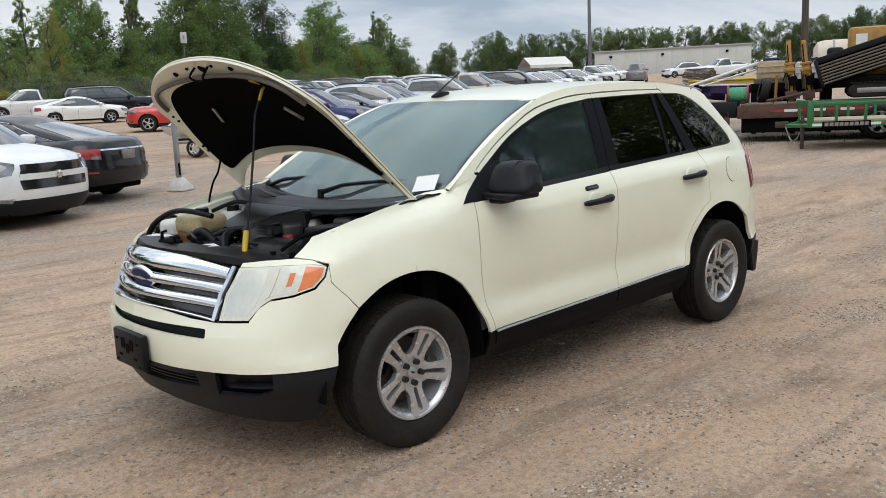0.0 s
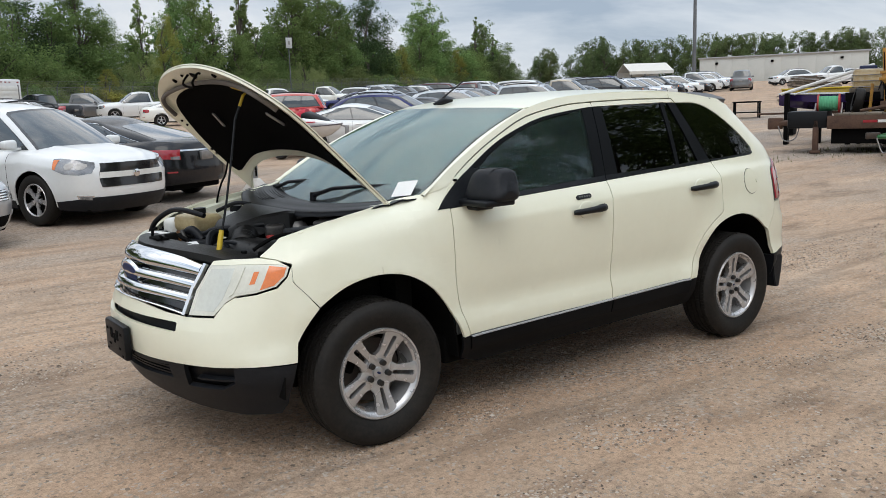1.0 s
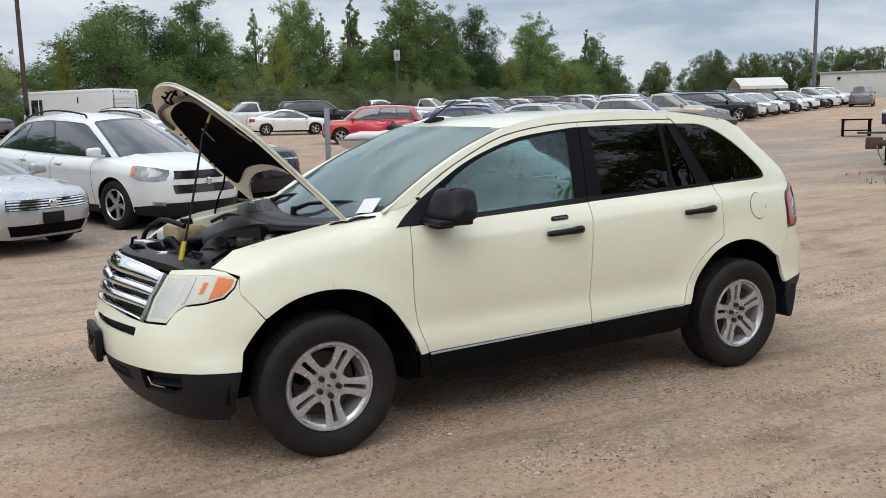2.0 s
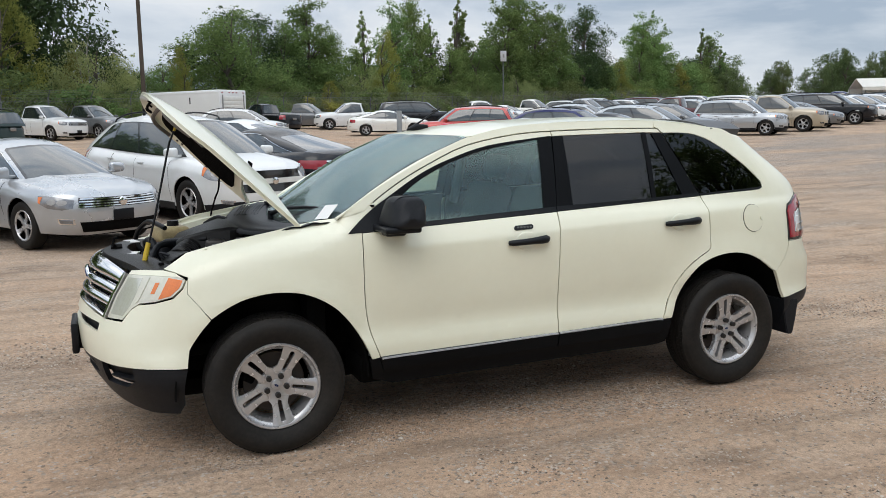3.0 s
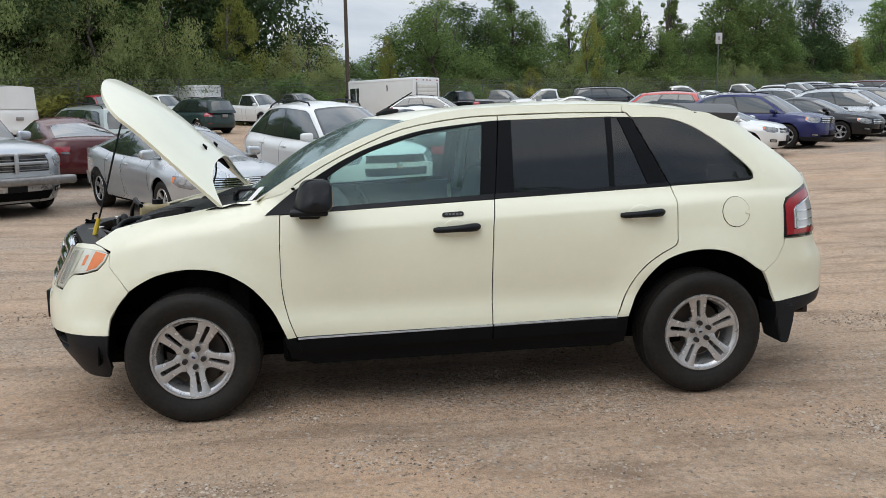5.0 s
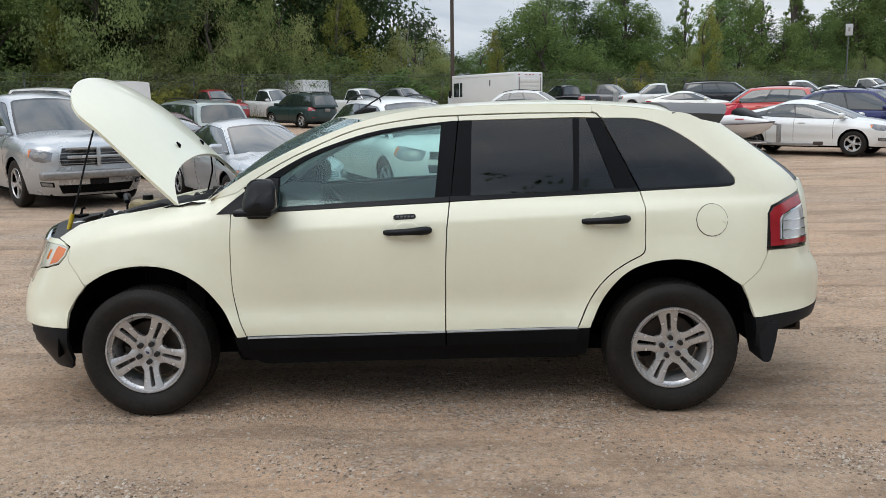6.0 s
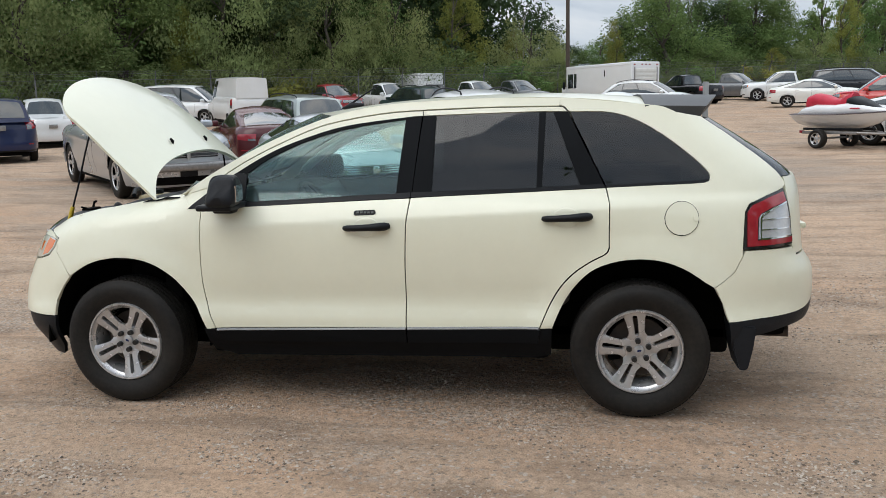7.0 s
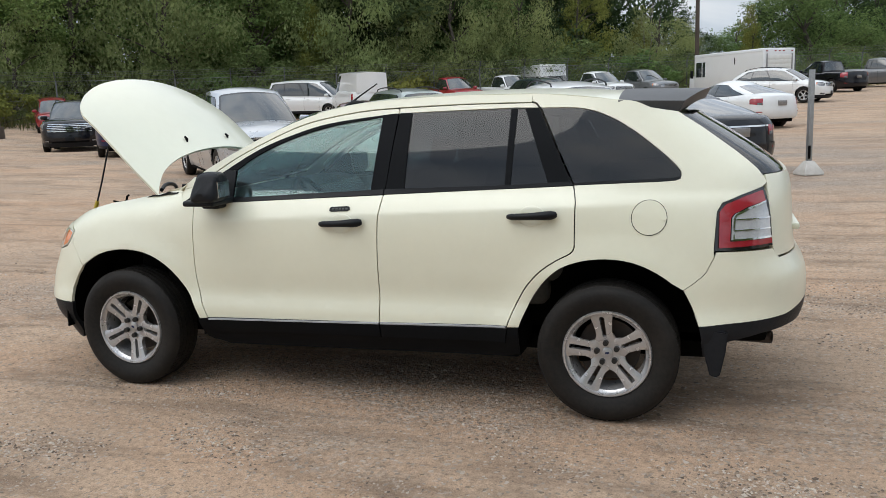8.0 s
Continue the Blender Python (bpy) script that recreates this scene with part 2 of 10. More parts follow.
def panel(poly, place, us, vs, thick=0.015, middle=(0, 0, 0.8), bm=None):
    """A bent sheet: the polygon (u, v) is cut along the lines us and vs, laid out by place(u, v) and given a thickness away from its outer face."""
    own = bmesh.new()
    corners = [own.verts.new((u, v, 0)) for u, v in poly]
    own.faces.new(corners)
    own.normal_update()
    bmesh.ops.triangulate(own, faces=own.faces[:], ngon_method="EAR_CLIP")
    lo_u, hi_u = min(p[0] for p in poly), max(p[0] for p in poly)
    lo_v, hi_v = min(p[1] for p in poly), max(p[1] for p in poly)
    us, vs = [u for u in us if lo_u + 1e-4 < u < hi_u - 1e-4], [v for v in vs if lo_v + 1e-4 < v < hi_v - 1e-4]
    for cuts, axis in ((us, 0), (vs, 1)):
        for c in cuts:
            bmesh.ops.bisect_plane(own, geom=own.verts[:] + own.edges[:] + own.faces[:], dist=1e-6, plane_co=(c, 0, 0) if axis == 0 else (0, c, 0),
                                   plane_no=(1, 0, 0) if axis == 0 else (0, 1, 0))
    bmesh.ops.remove_doubles(own, verts=own.verts[:], dist=2e-4)

    def on_line(e):
        (a, b) = e.verts
        if abs(a.co.x - b.co.x) < 1e-5 and any(abs(a.co.x - u) < 1e-4 for u in us):
            return True
        return abs(a.co.y - b.co.y) < 1e-5 and any(abs(a.co.y - v) < 1e-4 for v in vs)

    bmesh.ops.dissolve_edges(own, edges=[e for e in own.edges if len(e.link_faces) == 2 and not on_line(e)], use_verts=False)
    for v in own.verts:
        v.co = Vector(place(v.co.x, v.co.y))
    own.normal_update()
    way = sum((f.normal.dot(f.calc_center_median() - Vector(middle)) * f.calc_area() for f in own.faces), 0.0)
    if way < 0:
        bmesh.ops.reverse_faces(own, faces=own.faces[:])
        own.normal_update()
    if thick:
        normals = {v: v.normal.copy() for v in own.verts}
        edges = [e for e in own.edges if len(e.link_faces) == 1]
        faces = own.faces[:]
        back = {v: own.verts.new(v.co - thick * n) for v, n in normals.items()}
        rim = []
        for e in edges:
            f = e.link_faces[0]
            for l in f.loops:
                if l.edge == e:
                    rim.append((l.link_loop_next.vert, l.vert))
        for f in faces:
            own.faces.new([back[v] for v in f.verts][::-1])
        for a, b in rim:
            own.faces.new((a, b, back[b], back[a]))
    if bm is None:
        return own
    me = bpy.data.meshes.new("tmp")
    own.to_mesh(me)
    own.free()
    bm.from_mesh(me)
    bpy.data.meshes.remove(me)
    return bm


def steps(a, b, d):
    n = max(1, round((b - a) / d))
    return [a + (b - a) * i / n for i in range(n + 1)]


def grid(bm, rows):
    """A sheet through rows of points."""
    vs = [[bm.verts.new(p) for p in row] for row in rows]
    for a, b in zip(vs, vs[1:]):
        for i in range(len(a) - 1):
            bm.faces.new((a[i], a[i + 1], b[i + 1], b[i]))
    return vs


def solid(bm, thick):
    """Gives the open sheet bm a thickness."""
    bm.normal_update()
    bmesh.ops.solidify(bm, geom=bm.faces[:], thickness=thick)

# ---- ground ----
def ground_z(x, y):
    """The lot lies flat round the car and rises gently further out."""
    d = math.hypot(x, y)
    if d < 5:
        return 0.02
    if d < 9:
        return 0.02 + 0.0275 * (d - 5) ** 2 / 8
    # a shallow hollow between the row of cars and the fence
    hollow = 0.47 * math.exp(-((x + 22) ** 2 + (y - 25) ** 2) / 64)
    return (0.075 + 0.0275 * (d - 9) if d < 20 else 0.3775 + 0.033 * (min(d, 140) - 20)) - hollow


def ground_material():
    m = bpy.data.materials.new("dirt_and_gravel")
    m.use_nodes = True
    t = m.node_tree
    p = t.nodes["Principled BSDF"]
    p.inputs["Roughness"].default_value = 0.95
    p.inputs["Specular IOR Level"].default_value = 0.15
    where = t.nodes.new("ShaderNodeTexCoord")

    def noise_at(scale, detail=6.0, rough=0.6, stretch=None, kind="ShaderNodeTexNoise", turn=0.0):
        n = t.nodes.new(kind)
        n.inputs["Scale"].default_value = scale
        if kind == "ShaderNodeTexNoise":
            n.inputs["Detail"].default_value, n.inputs["Roughness"].default_value = detail, rough
        src = where.outputs["Object"]
        if stretch:
            mp = t.nodes.new("ShaderNodeMapping")
            mp.inputs["Scale"].default_value = stretch
            mp.inputs["Rotation"].default_value = (0, 0, radians(turn))
            t.links.new(src, mp.inputs["Vector"])
            src = mp.outputs["Vector"]
        t.links.new(src, n.inputs["Vector"])
        return n

    def ramp_of(value, a, b, lo=0.0, hi=1.0):
        r = t.nodes.new("ShaderNodeMapRange")
        for key, v in (("From Min", a), ("From Max", b), ("To Min", lo), ("To Max", hi)):
            r.inputs[key].default_value = v
        t.links.new(value, r.inputs["Value"])
        return r.outputs[0]

    def blend(fac, a, b):
        x = t.nodes.new("ShaderNodeMix")
        x.data_type = "RGBA"
        t.links.new(fac, x.inputs["Factor"])
        for key, v in (("A", a), ("B", b)):
            if isinstance(v, tuple):
                x.inputs[key].default_value = (*v, 1)
            else:
                t.links.new(v, x.inputs[key])
        return x.outputs["Result"]

    def times(a, b):
        x = t.nodes.new("ShaderNodeMath")
        x.operation = "MULTIPLY"
        t.links.new(a, x.inputs[0])
        if isinstance(b, float):
            x.inputs[1].default_value = b
        else:
            t.links.new(b, x.inputs[1])
        return x.outputs[0]

    broad = noise_at(0.55, 5)
    dirt = blend(ramp_of(broad.outputs["Fac"], 0.36, 0.62), (0.605, 0.432, 0.300), (0.49, 0.36, 0.257))
    red = noise_at(0.35, 4, stretch=(0.35, 1.6, 1), turn=8)
    dirt = blend(ramp_of(red.outputs["Fac"], 0.48, 0.64, 0, 0.7), dirt, (0.562, 0.357, 0.226))
    tracks = noise_at(1.5, 6, 0.65, stretch=(0.22, 2.2, 1), turn=10)
    dirt = blend(ramp_of(tracks.outputs["Fac"], 0.52, 0.63, 0, 0.55), dirt, (0.220, 0.158, 0.114))
    damp = noise_at(1.15, 9, 0.72, stretch=(0.6, 1.3, 1), turn=14)
    dirt = blend(ramp_of(damp.outputs["Fac"], 0.52, 0.64, 0, 0.78), dirt, (0.230, 0.158, 0.108))
    pale = noise_at(0.8, 8, 0.68, stretch=(0.5, 1.2, 1), turn=-6)
    dirt = blend(ramp_of(pale.outputs["Fac"], 0.54, 0.68, 0, 0.65), dirt, (0.690, 0.513, 0.371))
    fine = noise_at(26, 8, 0.75)
    dirt = blend(ramp_of(fine.outputs["Fac"], 0.46, 0.66, 0, 0.7), dirt, (0.25, 0.18, 0.128))
    grit = noise_at(120, 4, 0.85)
    dirt = blend(ramp_of(grit.outputs["Fac"], 0.52, 0.64, 0, 0.62), dirt, (0.156, 0.112, 0.082))
    dirt = blend(ramp_of(grit.outputs["Fac"], 0.44, 0.30, 0, 0.5), dirt, (0.681, 0.517, 0.388))
    # grey gravel lies in streaks and patches
    patch = noise_at(0.42, 7, 0.62, stretch=(0.55, 1.5, 1), turn=6)
    cells = noise_at(62, kind="ShaderNodeTexVoronoi")
    bright = t.nodes.new("ShaderNodeSeparateColor")
    t.links.new(cells.outputs["Color"], bright.inputs["Color"])
    stones = blend(ramp_of(bright.outputs[0], 0.0, 1.0), (0.128, 0.107, 0.086), (0.570, 0.499, 0.423))
    mask = times(ramp_of(patch.outputs["Fac"], 0.50, 0.68), ramp_of(bright.outputs[1], 0.30, 0.55))
    sparse = times(ramp_of(bright.outputs[2], 0.86, 0.90), 0.75)
    both_masks = t.nodes.new("ShaderNodeMath")
    both_masks.operation = "MAXIMUM"
    t.links.new(mask, both_masks.inputs[0])
    t.links.new(sparse, both_masks.inputs[1])
    # greyer, coarser gravel under the parked row and by the machines
    coarse = noise_at(34, kind="ShaderNodeTexVoronoi")
    chip = t.nodes.new("ShaderNodeSeparateColor")
    t.links.new(coarse.outputs["Color"], chip.inputs["Color"])
    grey = blend(ramp_of(chip.outputs[0], 0.0, 1.0), (0.155, 0.130, 0.110), (0.46, 0.405, 0.355))
    for cx, cy, inner, outer in ((-1.5, 14.0, 4.5, 9.5), (16.5, 2.5, 3.5, 8.0), (25.0, 14.0, 7.0, 15.0)):
        away = t.nodes.new("ShaderNodeVectorMath")
        away.operation = "DISTANCE"
        away.inputs[1].default_value = (cx, cy, 0.3)
        t.links.new(where.outputs["Object"], away.inputs[0])
        dirt = blend(times(times(ramp_of(away.outputs["Value"], outer, inner), ramp_of(patch.outputs["Fac"], 0.34, 0.56)), 0.8), dirt, grey)
    colour = blend(both_masks.outputs[0], dirt, stones)
    t.links.new(colour, p.inputs["Base Color"])
    rough = noise_at(9, 8, 0.7)
    h = t.nodes.new("ShaderNodeMath")
    h.operation = "MULTIPLY_ADD"
    t.links.new(both_masks.outputs[0], h.inputs[0])
    h.inputs[1].default_value = 0.55
    t.links.new(rough.outputs["Fac"], h.inputs[2])
    h2 = t.nodes.new("ShaderNodeMath")
    h2.operation = "ADD"
    t.links.new(h.outputs[0], h2.inputs[0])
    t.links.new(times(fine.outputs["Fac"], 0.6), h2.inputs[1])
    bn = node(t, "ShaderNodeBump", Strength=1.0, Distance=0.03)
    t.links.new(h2.outputs[0], bn.inputs["Height"])
    t.links.new(bn.outputs[0], p.inputs["Normal"])
    return m


def graded(limit=900.0, near=6.0, step=0.08, grow=1.085):
    out, d, s = [0.0], 0.0, step
    while d < limit:
        d += s
        if d > near:
            s *= grow
        out.append(d)
    return [-v for v in out[:0:-1]] + out


def build_ground():
    lines_x, lines_y = graded(), [v - 1.5 for v in graded()]
    verts = []
    for y in lines_y:
        for x in lines_x:
            d = math.hypot(x, y)
            z = ground_z(x, y)
            amp = 1.0 if d < 25 else 0.0
            if amp:
                z += 0.016 * noise.noise((x * 0.7, y * 0.7, 1.0)) + 0.007 * noise.noise((x * 2.6, y * 3.4, 4.0)) + 0.010 * noise.noise((x * 0.45 + y * 0.1, y * 2.8, 7.0)) - 0.012
                if d < 9:
                    z += 0.005 * noise.noise((x * 9, y * 9, 2.0))
            verts.append((x, y, z))
    n = len(lines_x)
    faces = [(j * n + i, j * n + i + 1, (j + 1) * n + i + 1, (j + 1) * n + i) for j in range(len(lines_y) - 1) for i in range(n - 1)]
    me = bpy.data.meshes.new("ground")
    me.from_pydata(verts, [], faces)
    me.polygons.foreach_set("use_smooth", [True] * len(faces))
    me.materials.append(GROUND)
    return tagged(new("ground", me), "packed brown dirt lot with grey gravel and tyre tracks", "ground", kind="structure")


GROUND = ground_material()
build_ground()

# ---- the cream crossover with its bonnet up ----
PROFILE = ((0.20, 0.82), (0.33, 0.865), (0.40, 0.905), (0.47, 0.920), (0.53, 0.919), (0.60, 0.902), (0.75, 0.908), (0.90, 0.905), (1.00, 0.895),
           (1.08, 0.880), (1.13, 0.864), (1.17, 0.842), (1.20, 0.832), (1.40, 0.765), (1.56, 0.700), (1.64, 0.665), (1.75, 0.62))


def ramp(pairs, v):
    """Smooth interpolation through (key, value) pairs."""
    if v <= pairs[0][0]:
        return pairs[0][1]
    for i in range(len(pairs) - 1):
        (a, p), (b, q) = pairs[i], pairs[i + 1]
        if v <= b:
            t = (v - a) / (b - a)
            m0 = (q - pairs[i - 1][1]) / (b - pairs[i - 1][0]) * (b - a) if i else q - p
            m1 = (pairs[i + 2][1] - p) / (pairs[i + 2][0] - a) * (b - a) if i + 2 < len(pairs) else q - p
            return p * (2 * t ** 3 - 3 * t * t + 1) + m0 * (t ** 3 - 2 * t * t + t) + q * (3 * t * t - 2 * t ** 3) + m1 * (t ** 3 - t * t)
    return pairs[-1][1]


NOSE = ((0.2, -2.12), (0.35, -2.22), (0.45, -2.265), (0.55, -2.28), (0.64, -2.27), (0.73, -2.225), (0.85, -2.16), (0.94, -2.115), (1.00, -2.06), (1.1, -1.94), (1.2, -1.77))
BULGE = ((0.4, 0.05), (0.6, 0.06), (0.75, 0.10), (0.95, 0.13))
TAIL = ((0.2, 2.20), (0.40, 2.30), (0.52, 2.37), (0.66, 2.385), (0.76, 2.37), (0.83, 2.325), (0.95, 2.31), (1.10, 2.30), (1.20, 2.285), (1.27, 2.24), (1.40, 2.06), (1.60, 1.74), (1.75, 1.5))
FENDER_TOP = ((-2.1, 0.985), (-1.95, 1.01), (-1.8, 1.05), (-1.5, 1.115), (-1.2, 1.165), (-1.0, 1.20), (-0.8, 1.30))
X_FRONT, X_REAR = -1.50, 1.50


def half_width(x, z):
    w = ramp(PROFILE, z)
    # a crease below the windows: the door leans out down to it and stands upright below
    above = z - 1.052 - 0.042 * x
    w += 0.027 * max(0.0, 1 - above / 0.10 if above > 0 else 1 + above / 0.42) * max(0.0, min(1.0, (x + 0.97) / 0.3, (1.75 - x) / 0.5))
    if x > 0.9:
        w -= 0.010 * ((min(x, 1.9) - 0.9) / 0.75) ** 2 * max(0.4, 1 + 4 * (z - 1))
    for wheel in (-1.412, 1.412):
        d = math.hypot(x - wheel, z - 0.368)
        if d < 0.62:
            w += 0.022 * max(0.0, 1 - abs(d - 0.49) / 0.13) ** 1.5
    if x < -1.0:
        d = ramp(FENDER_TOP, x) - z
        w -= min(1.0, (-1.0 - x) / 0.15) * 0.115 * math.exp(-max(d, 0) / 0.05)
    return w


def skin(s, z):
    """The body's left skin: s 0 to 1 round the front corner, 1 to 2 along the side, 2 to 3 round the rear corner."""
    if s < 0 or s > 3:
        x, y, z = skin(-s if s < 0 else 6 - s, z)
        return x, -y, z
    if s < 1:
        a, n = s * math.pi / 2, 2 / 3.0
        x = X_FRONT - (X_FRONT - ramp(NOSE, z)) * max(math.cos(a), 0) ** n
        y = -half_width(max(x, -1.9), z) * max(math.sin(a), 0) ** n
        return x - ramp(BULGE, z) * math.cos(math.pi * min(-y, 0.65) / 1.3) ** 2, y, z
    if s <= 2:
        x = X_FRONT + (s - 1) * (X_REAR - X_FRONT)
        return x, -half_width(x, z), z
    a, n = (3 - s) * math.pi / 2, 2 / 3.4
    x = X_REAR + (ramp(TAIL, z) - X_REAR) * max(math.cos(a), 0) ** n
    return x, -half_width(min(x, 2.1), z) * max(math.sin(a), 0) ** n, z


def s_at_x(x, z):
    """The s at which the skin stands at x."""
    if X_FRONT <= x <= X_REAR:
        return 1 + (x - X_FRONT) / (X_REAR - X_FRONT)
    a, b = (0.0, 1.0) if x < X_FRONT else (2.0, 3.0)
    for _ in range(40):
        m = (a + b) / 2
        if skin(m, z)[0] < x:
            a = m
        else:
            b = m
    return (a + b) / 2


S_CUTS = steps(-1, 0, 0.04)[:-1] + steps(0, 1, 0.04) + steps(1, 2, 0.02)[1:] + steps(2, 3, 0.04)[1:] + steps(3, 4, 0.04)[1:]
Z_CUTS = steps(0.2, 1.72, 0.038)
Z_FINE = steps(0.2, 0.95, 0.0375) + steps(0.95, 1.19, 0.012)[1:] + steps(1.19, 1.72, 0.038)[1:]
ARCH_F = [(-1.838, 0.50), (-1.825, 0.595), (-1.730, 0.725), (-1.605, 0.806), (-1.474, 0.841), (-1.348, 0.843), (-1.226, 0.816), (-1.106, 0.745), (-1.021, 0.651), (-0.962, 0.56), (-0.915, 0.452)]
ARCH_R = [(0.945, 0.427), (0.991, 0.548), (1.062, 0.681), (1.161, 0.787), (1.275, 0.836), (1.403, 0.852), (1.53, 0.838), (1.645, 0.79), (1.747, 0.716), (1.81, 0.634), (1.850, 0.53)]
DLO_TOP = [(-0.986, 1.13), (-0.865, 1.226), (-0.745, 1.299), (-0.565, 1.40), (-0.384, 1.472), (-0.142, 1.539), (0.198, 1.579), (0.277, 1.584)]
DOOR_TOP = [(-0.905, 1.217), (-0.836, 1.272), (-0.686, 1.363), (-0.506, 1.45), (-0.265, 1.544), (0.04, 1.597), (0.276, 1.612), (0.644, 1.620), (1.001, 1.618)]
RAIL = [(-1.06, 1.185), (-0.869, 1.306), (-0.719, 1.385), (-0.507, 1.487), (-0.266, 1.580), (-0.023, 1.634), (0.221, 1.656), (0.644, 1.668), (1.06, 1.660), (1.39, 1.625), (1.60, 1.575)]
GAP_R = [(1.256, 1.127), (1.254, 0.95), (1.253, 0.905), (1.233, 0.875), (1.162, 0.837), (1.076, 0.776), (1.005, 0.695), (0.947, 0.591), (0.903, 0.487)]


def curve2(pts, n=5):
    return [(p.x, p.y) for p in spline([(a, b, 0) for a, b in pts], n)]


def to_s(poly):
    """Side-view corners (x, z) as (s, z); a corner ('s', s, z) is taken as it stands."""
    return [(p[1], p[2]) if p[0] == "s" else (s_at_x(p[0], p[1]), p[1]) for p in poly]


def body_panel(name, poly, material, parent, side=1, thick=0.012, out=0.0, label="", sharp=50):
    """A piece of the car's skin, pushed out of it by out."""
    def place(s, z):
        x, y, w = skin(s, z)
        if out:
            e = 0.004
            a, b, c, d = (Vector(skin(s + e, z)), Vector(skin(s - e, z)), Vector(skin(s, z + e)), Vector(skin(s, z - e)))
            n = (a - b).cross(c - d).normalized()
            x, y, w = Vector((x, y, w)) + out * n
        return x, y * side, w
    return part(name, panel(to_s(poly), place, S_CUTS, Z_FINE if name in ("front_door", "rear_door", "quarter_panel") else Z_CUTS, thick), material, parent, label, sharp=sharp)


def wheel_meshes():
    """Tyre, rim, spoke, cap, nut and brake disc; the outer face looks to -y."""
    R, r_rim = 0.352, 0.222
    made = {}
    bm = bmesh.new()
    prof = [(r_rim - 0.008, -0.082), (r_rim + 0.012, -0.098), (0.27, -0.114), (0.30, -0.118), (0.325, -0.112), (0.337, -0.102), (0.3445, -0.090)]
    tread = []
    for k, y in enumerate((-0.088, -0.058, -0.052, -0.020, -0.014, 0.014, 0.020, 0.052, 0.058, 0.088)):
        tread.append((R - 0.003 * (abs(y) / 0.09) ** 2 - 0.002, y))
    full = prof[:]
    for i, (r, y) in enumerate(tread):
        full.append((r, y))
        if i in (1, 3, 5, 7):
            full += [(r - 0.008, y + 0.0005), (r - 0.008, tread[i + 1][1] - 0.0005)]
    full += [(r, -y) for r, y in prof[::-1]]
    lathe(bm, full, 96)
    # shoulder blocks: sipes cut as small raised lugs
    for k in range(72):
        a = 2 * math.pi * k / 72
        for sgn in (-1, 1):
            m = Matrix.Rotation(-a, 4, "Y") @ Matrix.Translation((0.3445, sgn * 0.094, 0)) @ Matrix.Rotation(sgn * 0.95, 4, "Z")
            box(bm, (-0.016, -0.012, -0.0105), (-0.0048, 0.012, 0.0105), 0.0, m)
    for k in range(96):
        a = 2 * math.pi * (k + 0.5) / 96
        for y in (-0.073, -0.036, 0.036, 0.073):
            m = Matrix.Rotation(-a, 4, "Y") @ Matrix.Translation((0.3445, y, 0)) @ Matrix.Rotation(0.18, 4, "X")
            box(bm, (-0.004, -0.0125, -0.0085), (0.0075, 0.0125, 0.0085), 0.0, m)
    made["tyre"] = as_mesh("tyre", bm, RUBBER, sharp=35)
    bm = bmesh.new()
    lathe(bm, [(r_rim + 0.002, -0.088), (r_rim - 0.004, -0.099), (r_rim - 0.012, -0.098), (r_rim - 0.018, -0.084), (0.192, -0.075), (0.185, -0.03), (0.182, 0.05), (r_rim, 0.088), (r_rim + 0.004, 0.09),
               (r_rim - 0.01, 0.06), (0.19, 0.02), (0.193, -0.06)], 64, closed=True)
    lathe(bm, [(0.001, -0.056), (0.03, -0.058), (0.072, -0.0605), (0.082, -0.0600), (0.087, -0.050), (0.06, 0.0), (0.001, 0.0)], 40)
    made["rim"] = as_mesh("rim", bm, ALLOY, sharp=35)
    half = [(0.0, 0.035), (0.0, 0.078), (0.007, 0.080), (0.0095, 0.086), (0.0125, 0.180), (0.0095, 0.189), (0.0, 0.192), (0.0, 0.210), (0.030, 0.208), (0.0590, 0.2015), (0.0480, 0.160), (0.0415, 0.120), (0.0400, 0.100), (0.0430, 0.088), (0.0520, 0.072), (0.036, 0.045)]
    for key, sgn in (("spoke_r", 1), ("spoke_l", -1)):
        bm = panel([(x * sgn, z) for x, z in half], lambda x, z: (x, -0.056 - 0.010 * math.sin(min(1.0, z / 0.2) * math.pi * 0.5) - 0.022 * (z / 0.2) ** 2 + 1.2 * max(0.0, abs(x) - 0.030) ** 1.5, z), [sgn * v for v in (0.010, 0.02, 0.03, 0.04)], steps(0.04, 0.21, 0.017), 0.034, (0, 0.5, 0.12))
        made[key] = as_mesh("spoke", bm, ALLOY, sharp=35)
    bm = bmesh.new()
    lathe(bm, [(0.001, -0.070), (0.016, -0.0695), (0.026, -0.066), (0.030, -0.054)], 24)
    made["cap"] = as_mesh("centre_cap", bm, ALLOY)
    bm = bmesh.new()
    lathe(bm, [(0.001, -0.0725), (0.010, -0.072), (0.012, -0.069)], 20)
    bmesh.ops.scale(bm, vec=(1.0, 1, 0.5), verts=bm.verts)
    made["emblem"] = as_mesh("emblem", bm, BLUE_BADGE)
    bm = bmesh.new()
    cyl(bm, (0, -0.05, 0.052), (0, -0.082, 0.052), 0.0165, 0.0135, 12)
    made["nut"] = as_mesh("lug_nut", bm, NUT, sharp=25)
    bm = bmesh.new()
    lathe(bm, [(0.05, 0.012), (0.155, 0.012), (0.157, 0.016), (0.157, 0.034), (0.05, 0.036)], 40)
    made["disc"] = as_mesh("brake_disc", bm, ROTOR)
    bm = bmesh.new()
    box(bm, (-0.16, -0.005, -0.055), (-0.095, 0.06, 0.055), 0.012)
    made["caliper"] = as_mesh("brake_caliper", bm, DARK)
    return made


